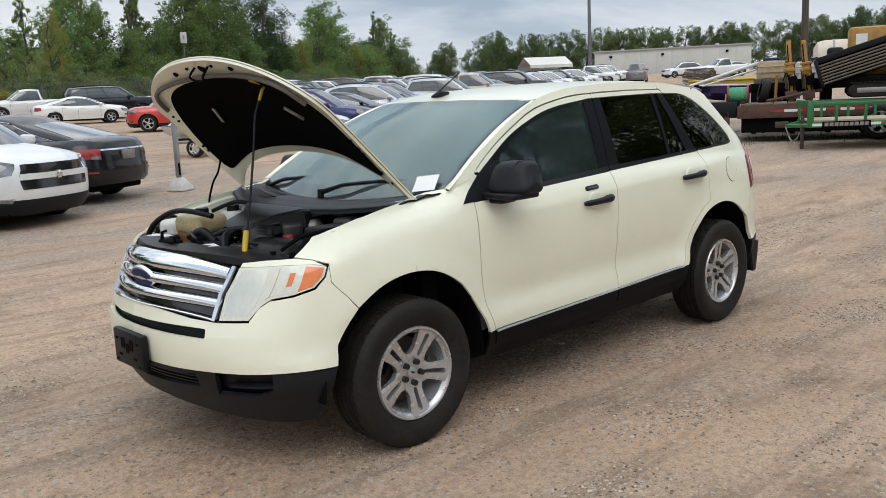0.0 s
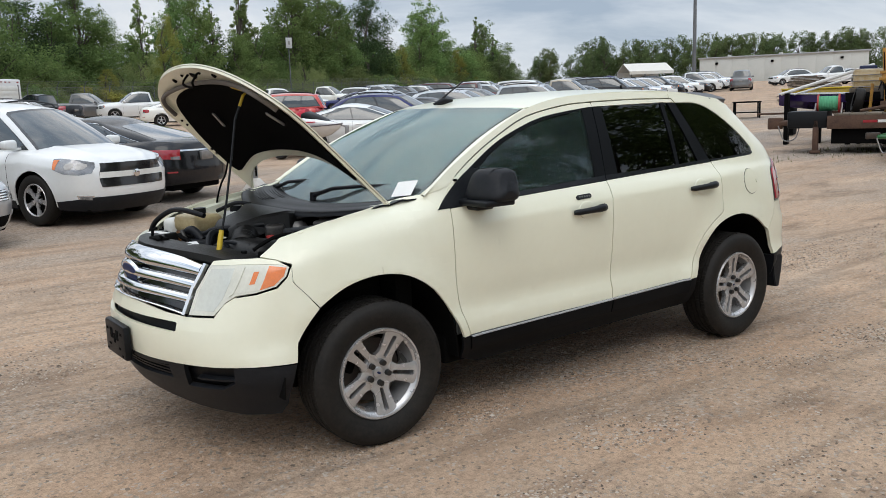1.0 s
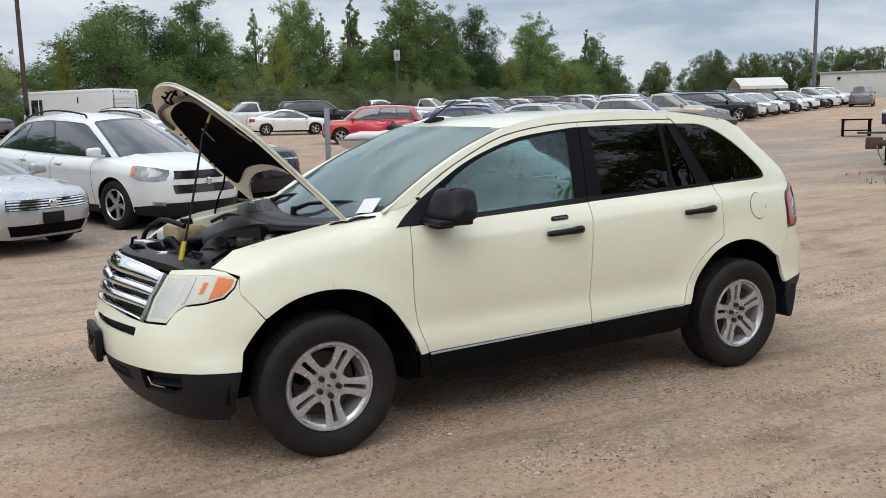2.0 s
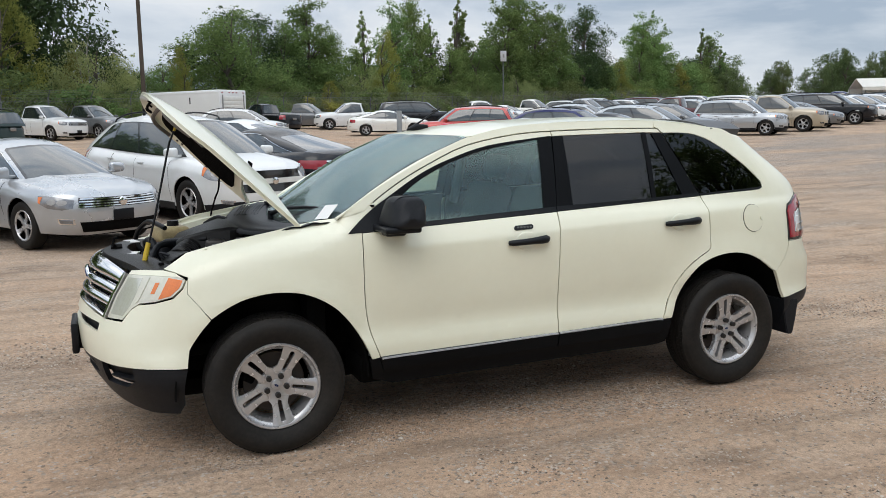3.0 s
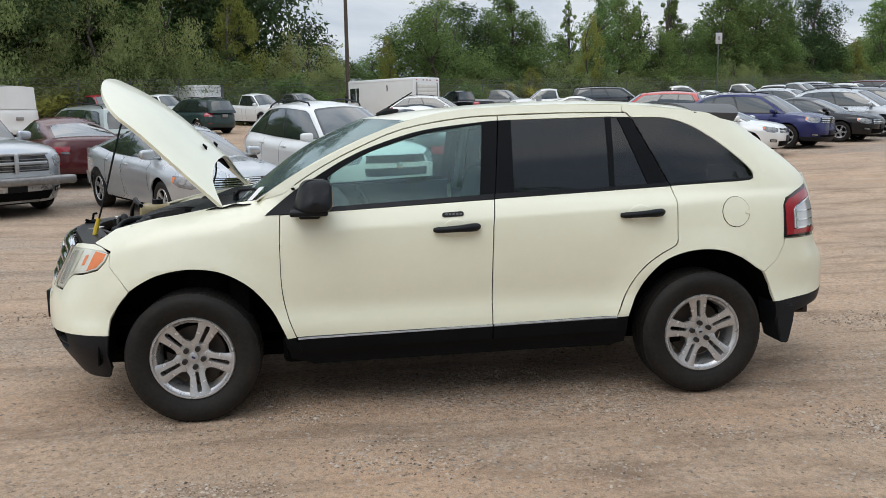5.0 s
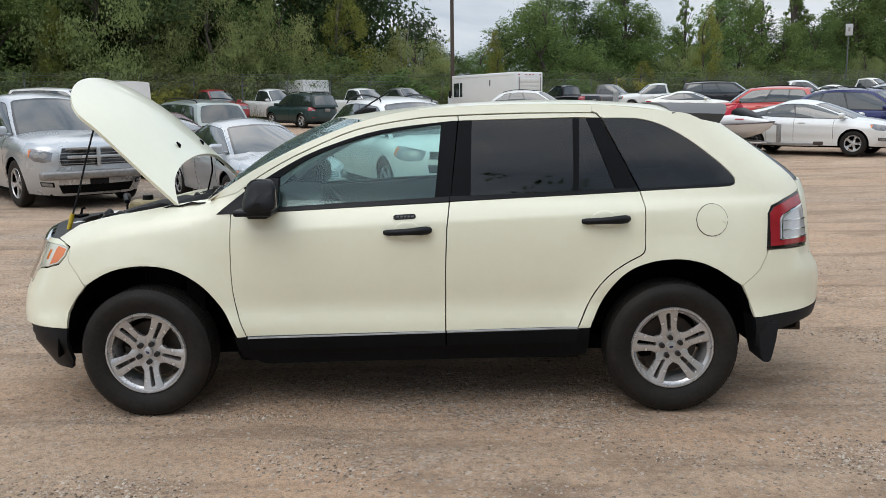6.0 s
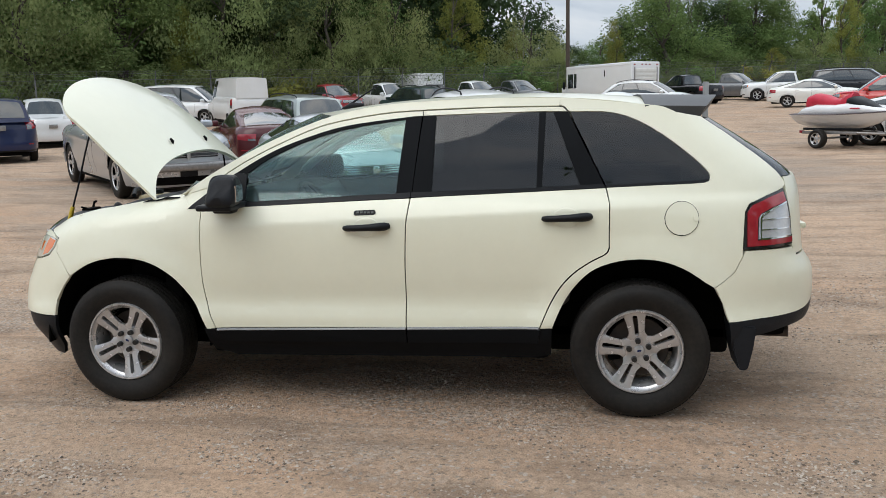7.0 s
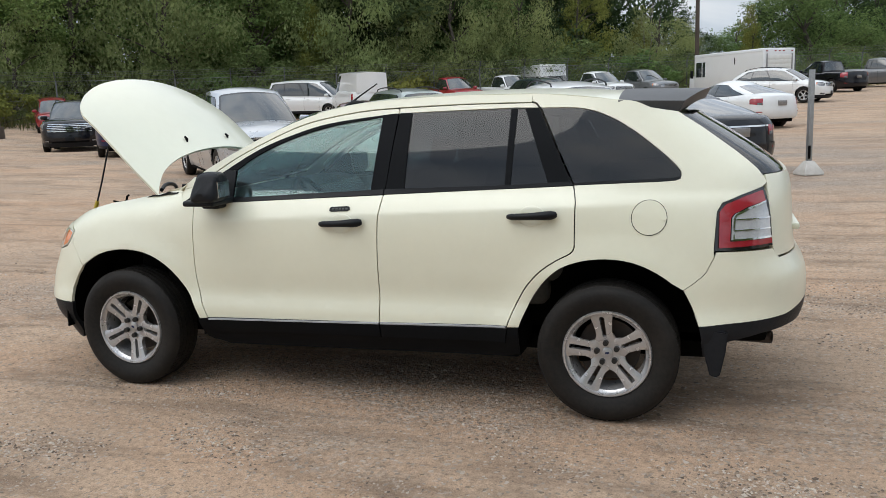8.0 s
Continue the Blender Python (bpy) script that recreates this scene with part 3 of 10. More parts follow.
def hero_wheel(made, parent, x, side, turn, steer=0.0):
    w = share("wheel", made["rim"], parent, pose(x, -0.832 * side, 0.368, 0, 0, (0 if side > 0 else 180) + steer) @ Matrix.Rotation(radians(turn), 4, "Y"), "silver alloy wheel with five split spokes")
    share("tyre", made["tyre"], w, label="dusty black rubber tyre")
    for k in range(5):
        for key in ("spoke_r", "spoke_l"):
            share("spoke", made[key], w, Matrix.Rotation(2 * math.pi * k / 5, 4, "Y"))
        share("lug_nut", made["nut"], w, Matrix.Rotation(2 * math.pi * k / 5, 4, "Y"))
    share("centre_cap", made["cap"], w)
    share("emblem", made["emblem"], w)
    share("brake_disc", made["disc"], w)
    share("brake_caliper", made["caliper"], w)
    return w


def roof_z(x):
    return ramp(((-0.45, 1.608), (-0.32, 1.625), (-0.1, 1.652), (0.2, 1.678), (0.6, 1.695), (1.0, 1.694), (1.4, 1.668), (1.65, 1.635)), x)


def screen_foot(u):
    return Vector((-1.24 + 0.19 * u * u, 0.80 * u, 1.115 + 0.068 * u * u))


def build_hero():
    car = tagged(new("suv"), "cream midsize crossover car with its bonnet propped open on the dirt", "car")
    # --- sides
    for side in (1, -1):
        door_edge = curve2([(-0.931, 1.108), (-0.934, 1.028), (-0.937, 0.909), (-0.934, 0.726), (-0.911, 0.586), (-0.866, 0.458)], 4)
        fender = [(-0.936, 1.113), *[(x - 0.0045, z - 0.002) for x, z in door_edge[1:]], *[p for p in curve2(ARCH_F[::-1], 4) if p[0] > -1.70], (-1.715, 0.742), (-1.76, 0.80), (-1.815, 0.868), ("s", 0.768, 0.945), ("s", 0.69, 0.965), ("s", 0.60, 0.978)]
        fender += [(-1.80, 1.047), (-1.5, 1.112), (-1.25, 1.155), (-1.06, 1.185), (-1.0, 1.115)]
        body_panel("front_fender", fender, CREAM, car, side)
        front = door_edge + [(-0.2, 0.470), (0.195, 0.476)]
        front += [(0.198, 0.815), (0.206, 1.021), (0.222, 1.157), (-0.3, 1.136)]
        body_panel("front_door", front, CREAM, car, side)
        rear = [(0.229, 1.159), (0.212, 1.021), (0.204, 0.815), (0.201, 0.477), (0.6, 0.487), (0.900, 0.493)] + [(x - 0.003, z + 0.002) for x, z in curve2(GAP_R[::-1], 4)] + [(1.236, 1.201), (0.8, 1.183)]
        body_panel("rear_door", rear, CREAM, car, side)
        pane_edge = [(1.757, 1.25), (1.748, 1.277), (1.69, 1.336), (1.61, 1.403), (1.53, 1.463), (1.46, 1.508), (1.384, 1.547), (1.31, 1.573), (1.22, 1.588), (1.06, 1.591)]
        quarter = [(1.048, 1.596), (1.03, 1.618), (1.005, 1.626), (1.005, 1.661), *[p for p in RAIL if p[0] > 1.03], (1.66, 1.563)]
        quarter += [("s", s_at_x(x, z), z) for x, z in ((1.73, 1.550), (1.848, 1.470), (2.0, 1.357), (2.125, 1.243))]
        quarter += [("s", 2.52, 1.20), ("s", 2.480, 1.182), ("s", 2.341, 1.151), ("s", 2.243, 1.117), ("s", 2.218, 1.075), ("s", 2.203, 0.895), (1.913, 0.860), (1.878, 0.790), (1.775, 0.706)]
        quarter += [p for p in curve2(ARCH_R[::-1], 4)[9:] if p[1] > 0.50] + [(0.968, 0.489), (0.907, 0.486)] + [(x + 0.003, z - 0.002) for x, z in curve2(GAP_R[::-1], 4)] + [(1.243, 1.203), (1.727, 1.222), (1.752, 1.231), (1.757, 1.25)]
        quarter += curve2(pane_edge, 3)[1:-1] + [(1.06, 1.591)]
        body_panel("quarter_panel", quarter, CREAM, car, side)
        rail = [(-1.02, 1.19), *DOOR_TOP[:1], *curve2(DOOR_TOP, 3)[1:], (1.005, 1.66)] + curve2([p for p in RAIL if p[0] < 1.0], 3)[::-1]
        rail = [(x, z + (0.004 if 0 < i < 26 else 0)) for i, (x, z) in enumerate(rail)]
        body_panel("roof_rail", rail, CREAM, car, side)
        top = curve2(DLO_TOP, 4)
        frame_f = top[2:] + [(0.274, 1.607)] + [(x, z - 0.003) for x, z in curve2(DOOR_TOP[:7], 3)[::-1] if x < 0.25]
        body_panel("front_door_frame", frame_f, CREAM, car, side)
        frame_r = [(0.281, 1.585), (0.5, 1.590), (0.912, 1.596), (1.040, 1.592), (1.022, 1.612), (1.0, 1.615), (0.644, 1.617), (0.281, 1.609)]
        body_panel("rear_door_frame", frame_r, CREAM, car, side)
        # black trim and glass
        g_top = [(-0.677, 1.298), (-0.564, 1.372), (-0.384, 1.452), (-0.142, 1.522), (0.186, 1.568)]
        body_panel("mirror_sail", [(-1.01, 1.108), (-0.69, 1.122), (-0.684, 1.292), (-0.745, 1.297), (-0.865, 1.224), (-0.986, 1.13)], BLACK_PLASTIC, car, side, out=0.003)
        body_panel("window_trim", [(-0.677, 1.298), (-0.745, 1.297), *[p for p in top if p[0] > -0.745], (0.273, 1.58), (0.229, 1.165), (0.148, 1.184), (0.186, 1.568)] + curve2(g_top, 3)[::-1][1:-1], PILLAR_BLACK, car, side)
        body_panel("belt_moulding", [(-0.69, 1.12), (0.223, 1.160), (0.223, 1.187), (-0.684, 1.142)], BLACK_PLASTIC, car, side, out=0.004)
        body_panel("belt_moulding", [(0.230, 1.161), (0.8, 1.185), (1.235, 1.204), (1.225, 1.222), (0.8, 1.203), (0.230, 1.188)], BLACK_PLASTIC, car, side, out=0.004)
        body_panel("front_window", [(-0.684, 1.13)] + curve2(g_top, 3) + [(0.148, 1.175)], GLASS_FRONT, car, side, thick=0.005, out=-0.006)
        body_panel("pillar_cover", [(0.232, 1.165), (0.338, 1.18), (0.351, 1.584), (0.281, 1.583)], PILLAR_BLACK, car, side)
        body_panel("door_seal", [(0.20, 1.14), (0.30, 1.15), (0.33, 1.60), (0.24, 1.60)], FELT, car, side, out=-0.018)
        body_panel("window_bar", [(0.885, 1.19), (0.914, 1.19), (0.932, 1.59), (0.897, 1.59)], PILLAR_BLACK, car, side)
        body_panel("pillar_cover", [(1.115, 1.20), (1.234, 1.205), (1.043, 1.590), (0.971, 1.590)], PILLAR_BLACK, car, side)
        body_panel("rear_window", [(0.338, 1.18), (0.885, 1.195), (0.897, 1.592), (0.351, 1.586)], GLASS_DARK, car, side, thick=0.005, out=-0.006)
        body_panel("rear_vent_window", [(0.914, 1.195), (1.115, 1.205), (0.971, 1.590), (0.932, 1.590)], GLASS_DARK, car, side, thick=0.005, out=-0.006)
        q = [(1.243, 1.207), (1.727, 1.225), (1.750, 1.234), *[(x - 0.002, z - 0.003) for x, z in curve2(pane_edge, 3)]]
        body_panel("quarter_window", q, GLASS_DARK, car, side, thick=0.005, out=-0.003)
        body_panel("quarter_window_trim", [(1.243, 1.206), (1.727, 1.224), (1.752, 1.234), (1.752, 1.243), (1.72, 1.236), (1.238, 1.217)], BLACK_PLASTIC, car, side, out=0.002)
        # sills: grey strip, then black cladding
        body_panel("sill_strip", [(-0.862, 0.448), (0.198, 0.466), (0.198, 0.474), (-0.86, 0.456)], TRIM_GREY, car, side, out=0.004)
        body_panel("sill_strip", [(0.203, 0.462), (0.905, 0.478), (0.903, 0.491), (0.203, 0.475)], TRIM_GREY, car, side, out=0.004)
        body_panel("door_cladding", [(-0.845, 0.372), (0.196, 0.392), (0.196, 0.466), (-0.868, 0.449)], PILLAR_BLACK, car, side, out=0.006)
        body_panel("door_cladding", [(0.203, 0.392), (0.895, 0.405), (0.908, 0.478), (0.203, 0.463)], PILLAR_BLACK, car, side, out=0.008)
        body_panel("rocker_panel", [(-0.93, 0.455), (-0.875, 0.455), (-0.845, 0.368), (0.895, 0.40), (0.909, 0.482), (0.966, 0.486), (0.962, 0.33), (0.85, 0.31), (-0.78, 0.285), (-0.90, 0.33)], PILLAR_BLACK, car, side)
        # fuel flap, handles, keypad
        if side > 0:
            def ring(r, n=28):
                return [(1.611 + r * math.cos(a), 1.051 + r * math.sin(a)) for a in (2 * math.pi * k / n for k in range(n))]
            body_panel("fuel_flap_gap", ring(0.0855), DARK, car, 1, thick=0.004, out=0.0008)
            body_panel("fuel_flap", ring(0.082), CREAM, car, 1, thick=0.006, out=0.004)
            body_panel("fuel_flap_catch", [(1.68 + 0.014 * math.cos(a), 1.050 + 0.014 * math.sin(a)) for a in (2 * math.pi * k / 12 for k in range(12))], CREAM, car, 1, thick=0.01, out=0.009)
            pad = [(-0.07, 1.078), (-0.06, 1.074), (0.038, 1.078), (0.048, 1.085), (0.046, 1.096), (0.038, 1.101), (-0.06, 1.097), (-0.07, 1.09)]
            kp = body_panel("keypad", pad, BLACK_PLASTIC, car, 1, thick=0.012, out=0.006)
            for k in range(5):
                x0 = -0.054 + k * 0.0195
                body_panel("key", [(x0, 1.083), (x0 + 0.013, 1.0835), (x0 + 0.013, 1.092), (x0, 1.0915)], TRIM_GREY, kp, 1, thick=0.004, out=0.0085)
        for hx, hz in ((0.0, 1.016), (1.040, 1.062)):
            bm = bmesh.new()
            rings = []
            for r, o in ((1.04, -0.002), (1.0, 0.0035), (0.95, 0.0042), (0.62, 0.0012), (0.3, 0.0006)):
                row = []
                for a in (2 * math.pi * k / 28 for k in range(28)):
                    x, z = hx + 0.068 * r * math.cos(a), hz - 0.003 + 0.050 * r * math.sin(a)
                    row.append(bm.verts.new((x, -(half_width(x, z) + o) * side, z)))
                rings.append(row)
            for one, two in zip(rings, rings[1:]):
                for k in range(28):
                    j = (k + 1) % 28
                    bm.faces.new((one[k], one[j], two[j], two[k]) if side > 0 else (one[k], two[k], two[j], one[j]))
            bm.faces.new(rings[-1] if side > 0 else rings[-1][::-1])
            for f in bm.faces:
                f.smooth = True
            part("handle_cup", bm, CREAM, car)
            bm = bmesh.new()
            yb = half_width(hx, hz)
            pts = [(hx - 0.118, 0.010), (hx - 0.10, 0.024), (hx - 0.05, 0.034), (hx + 0.02, 0.038), (hx + 0.075, 0.036), (hx + 0.105, 0.028), (hx + 0.122, 0.012)]
            rr = (0.012, 0.0165, 0.017, 0.0185, 0.0225, 0.0225, 0.016)
            tube(bm, [(x, -(yb + o) * side, hz + (x - hx) * 0.05) for x, o in pts], list(rr), 10)
            cyl(bm, (hx - 0.09, -(yb - 0.01) * side, hz - 0.004), (hx - 0.09, -(yb + 0.024) * side, hz - 0.004), 0.011, seg=10)
            cyl(bm, (hx + 0.10, -(yb - 0.01) * side, hz + 0.005), (hx + 0.10, -(yb + 0.026) * side, hz + 0.005), 0.015, seg=10)
            part("door_handle", bm, BLACK_PLASTIC, car, "black plastic pull handle")
        body_panel("pillar_base", [(-1.08, 1.160), (-1.0, 1.112), (-0.985, 1.133), (-0.868, 1.228), (-0.85, 1.262), (-0.90, 1.262), (-1.03, 1.188)], CREAM, car, side, out=-0.003)
        body_panel("sill_strip", [(-0.862, 0.446), (0.195, 0.468), (0.195, 0.475), (-0.862, 0.453)], SILL_EDGE, car, side, thick=0.012, out=0.012)
        body_panel("sill_strip", [(0.205, 0.469), (0.90, 0.484), (0.90, 0.491), (0.205, 0.476)], SILL_EDGE, car, side, thick=0.012, out=0.012)
        # mirror
        bm = bmesh.new()
        rows = []
        for y, sx, sz in ((0.868, 0.30, 0.3), (0.876, 0.80, 0.80), (0.90, 0.97, 0.95), (0.94, 1.0, 1.0), (1.0, 1.0, 1.0), (1.06, 0.96, 0.98), (1.09, 0.86, 0.90), (1.103, 0.68, 0.72), (1.108, 0.3, 0.3)):
            row = []
            for a in (2 * math.pi * j / 36 for j in range(37)):
                c, s = math.copysign(abs(math.cos(a)) ** 0.5, math.cos(a)), math.copysign(abs(math.sin(a)) ** 0.5, math.sin(a))
                row.append((-0.765 + 0.084 * sx * c * (1.0 - 0.17 * s) + (y - 0.86) * 0.16 + 0.012 * s, -(y - 0.018 * (s + 1) * (1 if y > 1 else -0.7)) * side, 1.218 + 0.084 * sz * s))
            rows.append(row)
        grid(bm, rows)
        bmesh.ops.remove_doubles(bm, verts=bm.verts, dist=1e-4)
        bmesh.ops.holes_fill(bm, edges=bm.edges, sides=40)
        bmesh.ops.recalc_face_normals(bm, faces=bm.faces)
        mir = part("door_mirror", bm, GREY_PLASTIC, car, "large black plastic door mirror")
        bm = bmesh.new()
        box(bm, (-0.872, -1.078, 1.118), (-0.678, -0.83, 1.150), 0.012, Matrix.Diagonal((1, side, 1, 1)), 3)
        box(bm, (-0.83, -0.96, 1.092), (-0.72, -0.82, 1.12), 0.012, Matrix.Diagonal((1, side, 1, 1)), 3)
        part("mirror_foot", bm, BLACK_PLASTIC, mir)
        bm = bmesh.new()
        grid(bm, [[(-0.765 + 0.071 + (y - 0.86) * 0.16, -y * side, z) for y in (0.91, 0.95, 1.0, 1.03, 1.06)] for z in (1.165, 1.19, 1.22, 1.25)])
        solid(bm, 0.012)
        part("mirror_glass", bm, CHROME, mir)
        # wheel wells
        for wx, x0, x1 in ((-1.412, -1.85, -0.90), (1.412, 0.93, 1.87)):
            bm = bmesh.new()
            rows = []
            for y in (0.888, 0.72, 0.52):
                rows.append([(wx + 0.495 * math.cos(a) * 0.98, -y * side, 0.36 + 0.515 * math.sin(a)) for a in (math.pi * (-0.01 + 1.02 * k / 24) for k in range(25))])
            rows.append([(wx, -0.52 * side, 0.36)] * 25)
            grid(bm, rows)
            bmesh.ops.remove_doubles(bm, verts=bm.verts, dist=1e-4)
            solid(bm, 0.008)
            part("wheel_liner", bm, DARK, car)
        # mud flap behind the rear wheel
        bm = bmesh.new()
        outline = ((1.858, 0.515), (1.985, 0.50), (1.975, 0.40), (1.955, 0.30), (1.945, 0.275), (1.905, 0.28), (1.88, 0.37))
        near = [bm.verts.new((x, -0.905 * side, z)) for x, z in outline]
        far = [bm.verts.new((x, -0.70 * side, z)) for x, z in outline]
        bm.faces.new(near)
        bm.faces.new(far[::-1])
        for i in range(7):
            bm.faces.new((near[i], far[i], far[(i + 1) % 7], near[(i + 1) % 7]))
        bmesh.ops.recalc_face_normals(bm, faces=bm.faces)
        bmesh.ops.bevel(bm, geom=bm.edges[:], offset=0.006, segments=2, affect="EDGES")
        part("mud_flap", bm, GREY_PLASTIC, car)
    # --- front
    half = [("s", 0, 0.50), ("s", 0.11, 0.497), ("s", 0.34, 0.503), ("s", 0.54, 0.507), (-1.838, 0.508), (-1.825, 0.595), (-1.76, 0.69), (-1.719, 0.737), (-1.762, 0.798), (-1.817, 0.866), ("s", 0.767, 0.935)]
    half += [("s", 0.755, 0.89), ("s", 0.713, 0.843), ("s", 0.613, 0.818), ("s", 0.508, 0.805), ("s", 0.465, 0.776), ("s", 0.437, 0.718), ("s", 0.30, 0.712), ("s", 0.185, 0.722), ("s", 0.022, 0.757), ("s", 0, 0.760)]
    half += [("s", 0, 0.696), ("s", 0.088, 0.692), ("s", 0.250, 0.686), ("s", 0.258, 0.680), ("s", 0.262, 0.650), ("s", 0.255, 0.644), ("s", 0.095, 0.648), ("s", 0, 0.652)]
    for side in (1, -1):
        body_panel("front_bumper", half, CREAM, car, side, thick=0.02)
        low = [("s", 0.0, 0.495), ("s", 0.0, 0.475), ("s", 0.11, 0.472), ("s", 0.20, 0.480), ("s", 0.20, 0.413), ("s", 0, 0.40), ("s", 0, 0.30), ("s", 0.25, 0.262), ("s", 0.52, 0.245), ("s", 0.71, 0.25), ("s", 0.76, 0.30), (-1.838, 0.50), ("s", 0.545, 0.502), ("s", 0.53, 0.425), ("s", 0.46, 0.390), ("s", 0.27, 0.385), ("s", 0.285, 0.497), ("s", 0.22, 0.496), ("s", 0.11, 0.492)]
        body_panel("lower_bumper", low, GREY_PLASTIC, car, side, thick=0.025, out=-0.004)
        body_panel("fog_pocket", [("s", 0.255, 0.51), ("s", 0.56, 0.515), ("s", 0.55, 0.38), ("s", 0.255, 0.375)], BLACK_PLASTIC, car, side, thick=0.02, out=-0.045)
        body_panel("fog_fin", [("s", 0.33, 0.435), ("s", 0.535, 0.44), ("s", 0.532, 0.432), ("s", 0.33, 0.427)], GREY_PLASTIC, car, side, thick=0.03, out=-0.012)
        lamp = [("s", 0.303, 0.722), ("s", 0.296, 0.83), ("s", 0.332, 0.936), ("s", 0.54, 0.946), ("s", 0.70, 0.945), ("s", 0.757, 0.932), ("s", 0.747, 0.895), ("s", 0.705, 0.852), ("s", 0.61, 0.827), ("s", 0.515, 0.815), ("s", 0.472, 0.786), ("s", 0.433, 0.728)]
        head = body_panel("headlight", lamp, LAMP_CLEAR, car, side, thick=0.02, out=0.002, label="hazed headlight with an amber corner")
        body_panel("lens", [("s", 0.318, 0.742), ("s", 0.313, 0.83), ("s", 0.345, 0.922), ("s", 0.475, 0.930), ("s", 0.452, 0.80), ("s", 0.425, 0.745)], LAMP_HAZE, head, side, thick=0.006, out=0.0024)
        body_panel("lens_rib", [("s", 0.520, 0.936), ("s", 0.534, 0.936), ("s", 0.500, 0.822), ("s", 0.484, 0.812)], LAMP_CLEAR, head, side, thick=0.006, out=0.006)
        body_panel("indicator", [("s", 0.545, 0.935), ("s", 0.660, 0.938), ("s", 0.628, 0.838), ("s", 0.512, 0.825)], LAMP_CLEAR, head, side, thick=0.006, out=0.0035)
        body_panel("indicator_bulb", [("s", 0.585, 0.915), ("s", 0.612, 0.917), ("s", 0.596, 0.865), ("s", 0.570, 0.862)], LAMP_AMBER, head, side, thick=0.005, out=0.0050)
        body_panel("side_marker", [("s", 0.660, 0.940), ("s", 0.745, 0.930), ("s", 0.735, 0.895), ("s", 0.695, 0.857), ("s", 0.628, 0.838)], LAMP_AMBER, head, side, thick=0.006, out=0.0035)
        body_panel("lamp_surround", [("s", 0.333, 0.938), ("s", 0.54, 0.948), ("s", 0.70, 0.947), ("s", 0.755, 0.935), ("s", 0.69, 0.962), ("s", 0.60, 0.972), ("s", 0.45, 0.966), ("s", 0.34, 0.955)], CREAM, car, side, thick=0.015, out=0.0)
    full = [("s", s, z) for s, z in ((-0.29, 0.716), (0.0, 0.758), (0.29, 0.716), (0.285, 0.83), (0.318, 0.94), (0.0, 0.992), (-0.318, 0.94), (-0.285, 0.83))]
    grille = body_panel("grille", full, GLOSS_BLACK, car, 1, thick=0.02, out=-0.035, label="chrome three-bar grille")

    def bar(name, zs, material, out):
        """A grille bar with a rounded face: (centre low, high), (end low, high)."""
        (c0, c1), (e0, e1) = zs
        rows = []
        for k in range(25):
            s = -0.29 + 0.58 * k / 24
            f = (abs(s) / 0.29) ** 1.5
            lo, hi = c0 + (e0 - c0) * f, c1 + (e1 - c1) * f
            row = []
            for i in range(9):
                a = math.pi * i / 8
                z = (lo + hi) / 2 - (hi - lo) / 2 * math.cos(a)
                way = (Vector(skin(s + 0.004, z)) - Vector(skin(s - 0.004, z))).cross(Vector((0, 0, 1)) + (Vector(skin(s, z + 0.004)) - Vector(skin(s, z - 0.004)))).normalized()
                row.append(Vector(skin(s, z)) + way * (out - 0.022 + 0.024 * math.sin(a) ** 0.8))
            rows.append(row)
        bm = bmesh.new()
        grid(bm, rows)
        bm.normal_update()
        if sum(f.normal.x for f in bm.faces) > 0:
            bmesh.ops.reverse_faces(bm, faces=bm.faces[:])
        part(name, bm, material, grille)
    bar("grille_bar", ((0.916, 0.985), (0.886, 0.936)), CHROME, 0.012)
    bar("grille_bar", ((0.852, 0.896), (0.826, 0.866)), CHROME, 0.010)
    bar("grille_bar", ((0.790, 0.832), (0.768, 0.806)), CHROME, 0.008)
    bar("grille_frame", ((0.757, 0.766), (0.716, 0.727)), CHROME, 0.006)
    for side in (1, -1):
        body_panel("grille_frame", [("s", 0.276, 0.718), ("s", 0.291, 0.716), ("s", 0.287, 0.83), ("s", 0.318, 0.938), ("s", 0.303, 0.940), ("s", 0.272, 0.83)], CHROME, grille, side, thick=0.02, out=0.013)
    nose_x = skin(0, 0.868)[0]
    for r1, r2, depth, material, name in ((0.118, 0.056, 0.016, CHROME, "badge_rim"), (0.106, 0.047, 0.021, BLUE_BADGE, "badge")):
        bm = bmesh.new()
        lathe(bm, [(0.001, -depth - 0.006), (0.6, -depth - 0.004), (0.93, -depth), (1.0, -depth + 0.008), (1.0, 0.0)], 40)
        bmesh.ops.transform(bm, matrix=Matrix.Translation((nose_x + 0.018, 0, 0.868)) @ Matrix.Rotation(radians(-14), 4, "Y") @ Matrix.Rotation(radians(-90), 4, "Z") @ Matrix.Diagonal((r1, 1, r2, 1)), verts=bm.verts)
        part(name, bm, material, grille, "plain oval badge")
    body_panel("bumper_slot", [("s", -0.27, 0.635), ("s", 0.27, 0.635), ("s", 0.27, 0.70), ("s", 0.0, 0.71), ("s", -0.27, 0.70)], BLACK_PLASTIC, car, 1, thick=0.02, out=-0.04)
    for z in (0.425, 0.443, 0.461, 0.479):
        body_panel("grille_slat", [("s", -0.21, z - 0.004), ("s", 0.21, z - 0.004), ("s", 0.21, z + 0.004), ("s", -0.21, z + 0.004)], BLACK_PLASTIC, car, 1, thick=0.03, out=-0.015)
    body_panel("lower_grille", [("s", -0.22, 0.40), ("s", 0.22, 0.40), ("s", 0.22, 0.50), ("s", -0.22, 0.50)], DARK, car, 1, thick=0.02, out=-0.05)
    bm = bmesh.new()
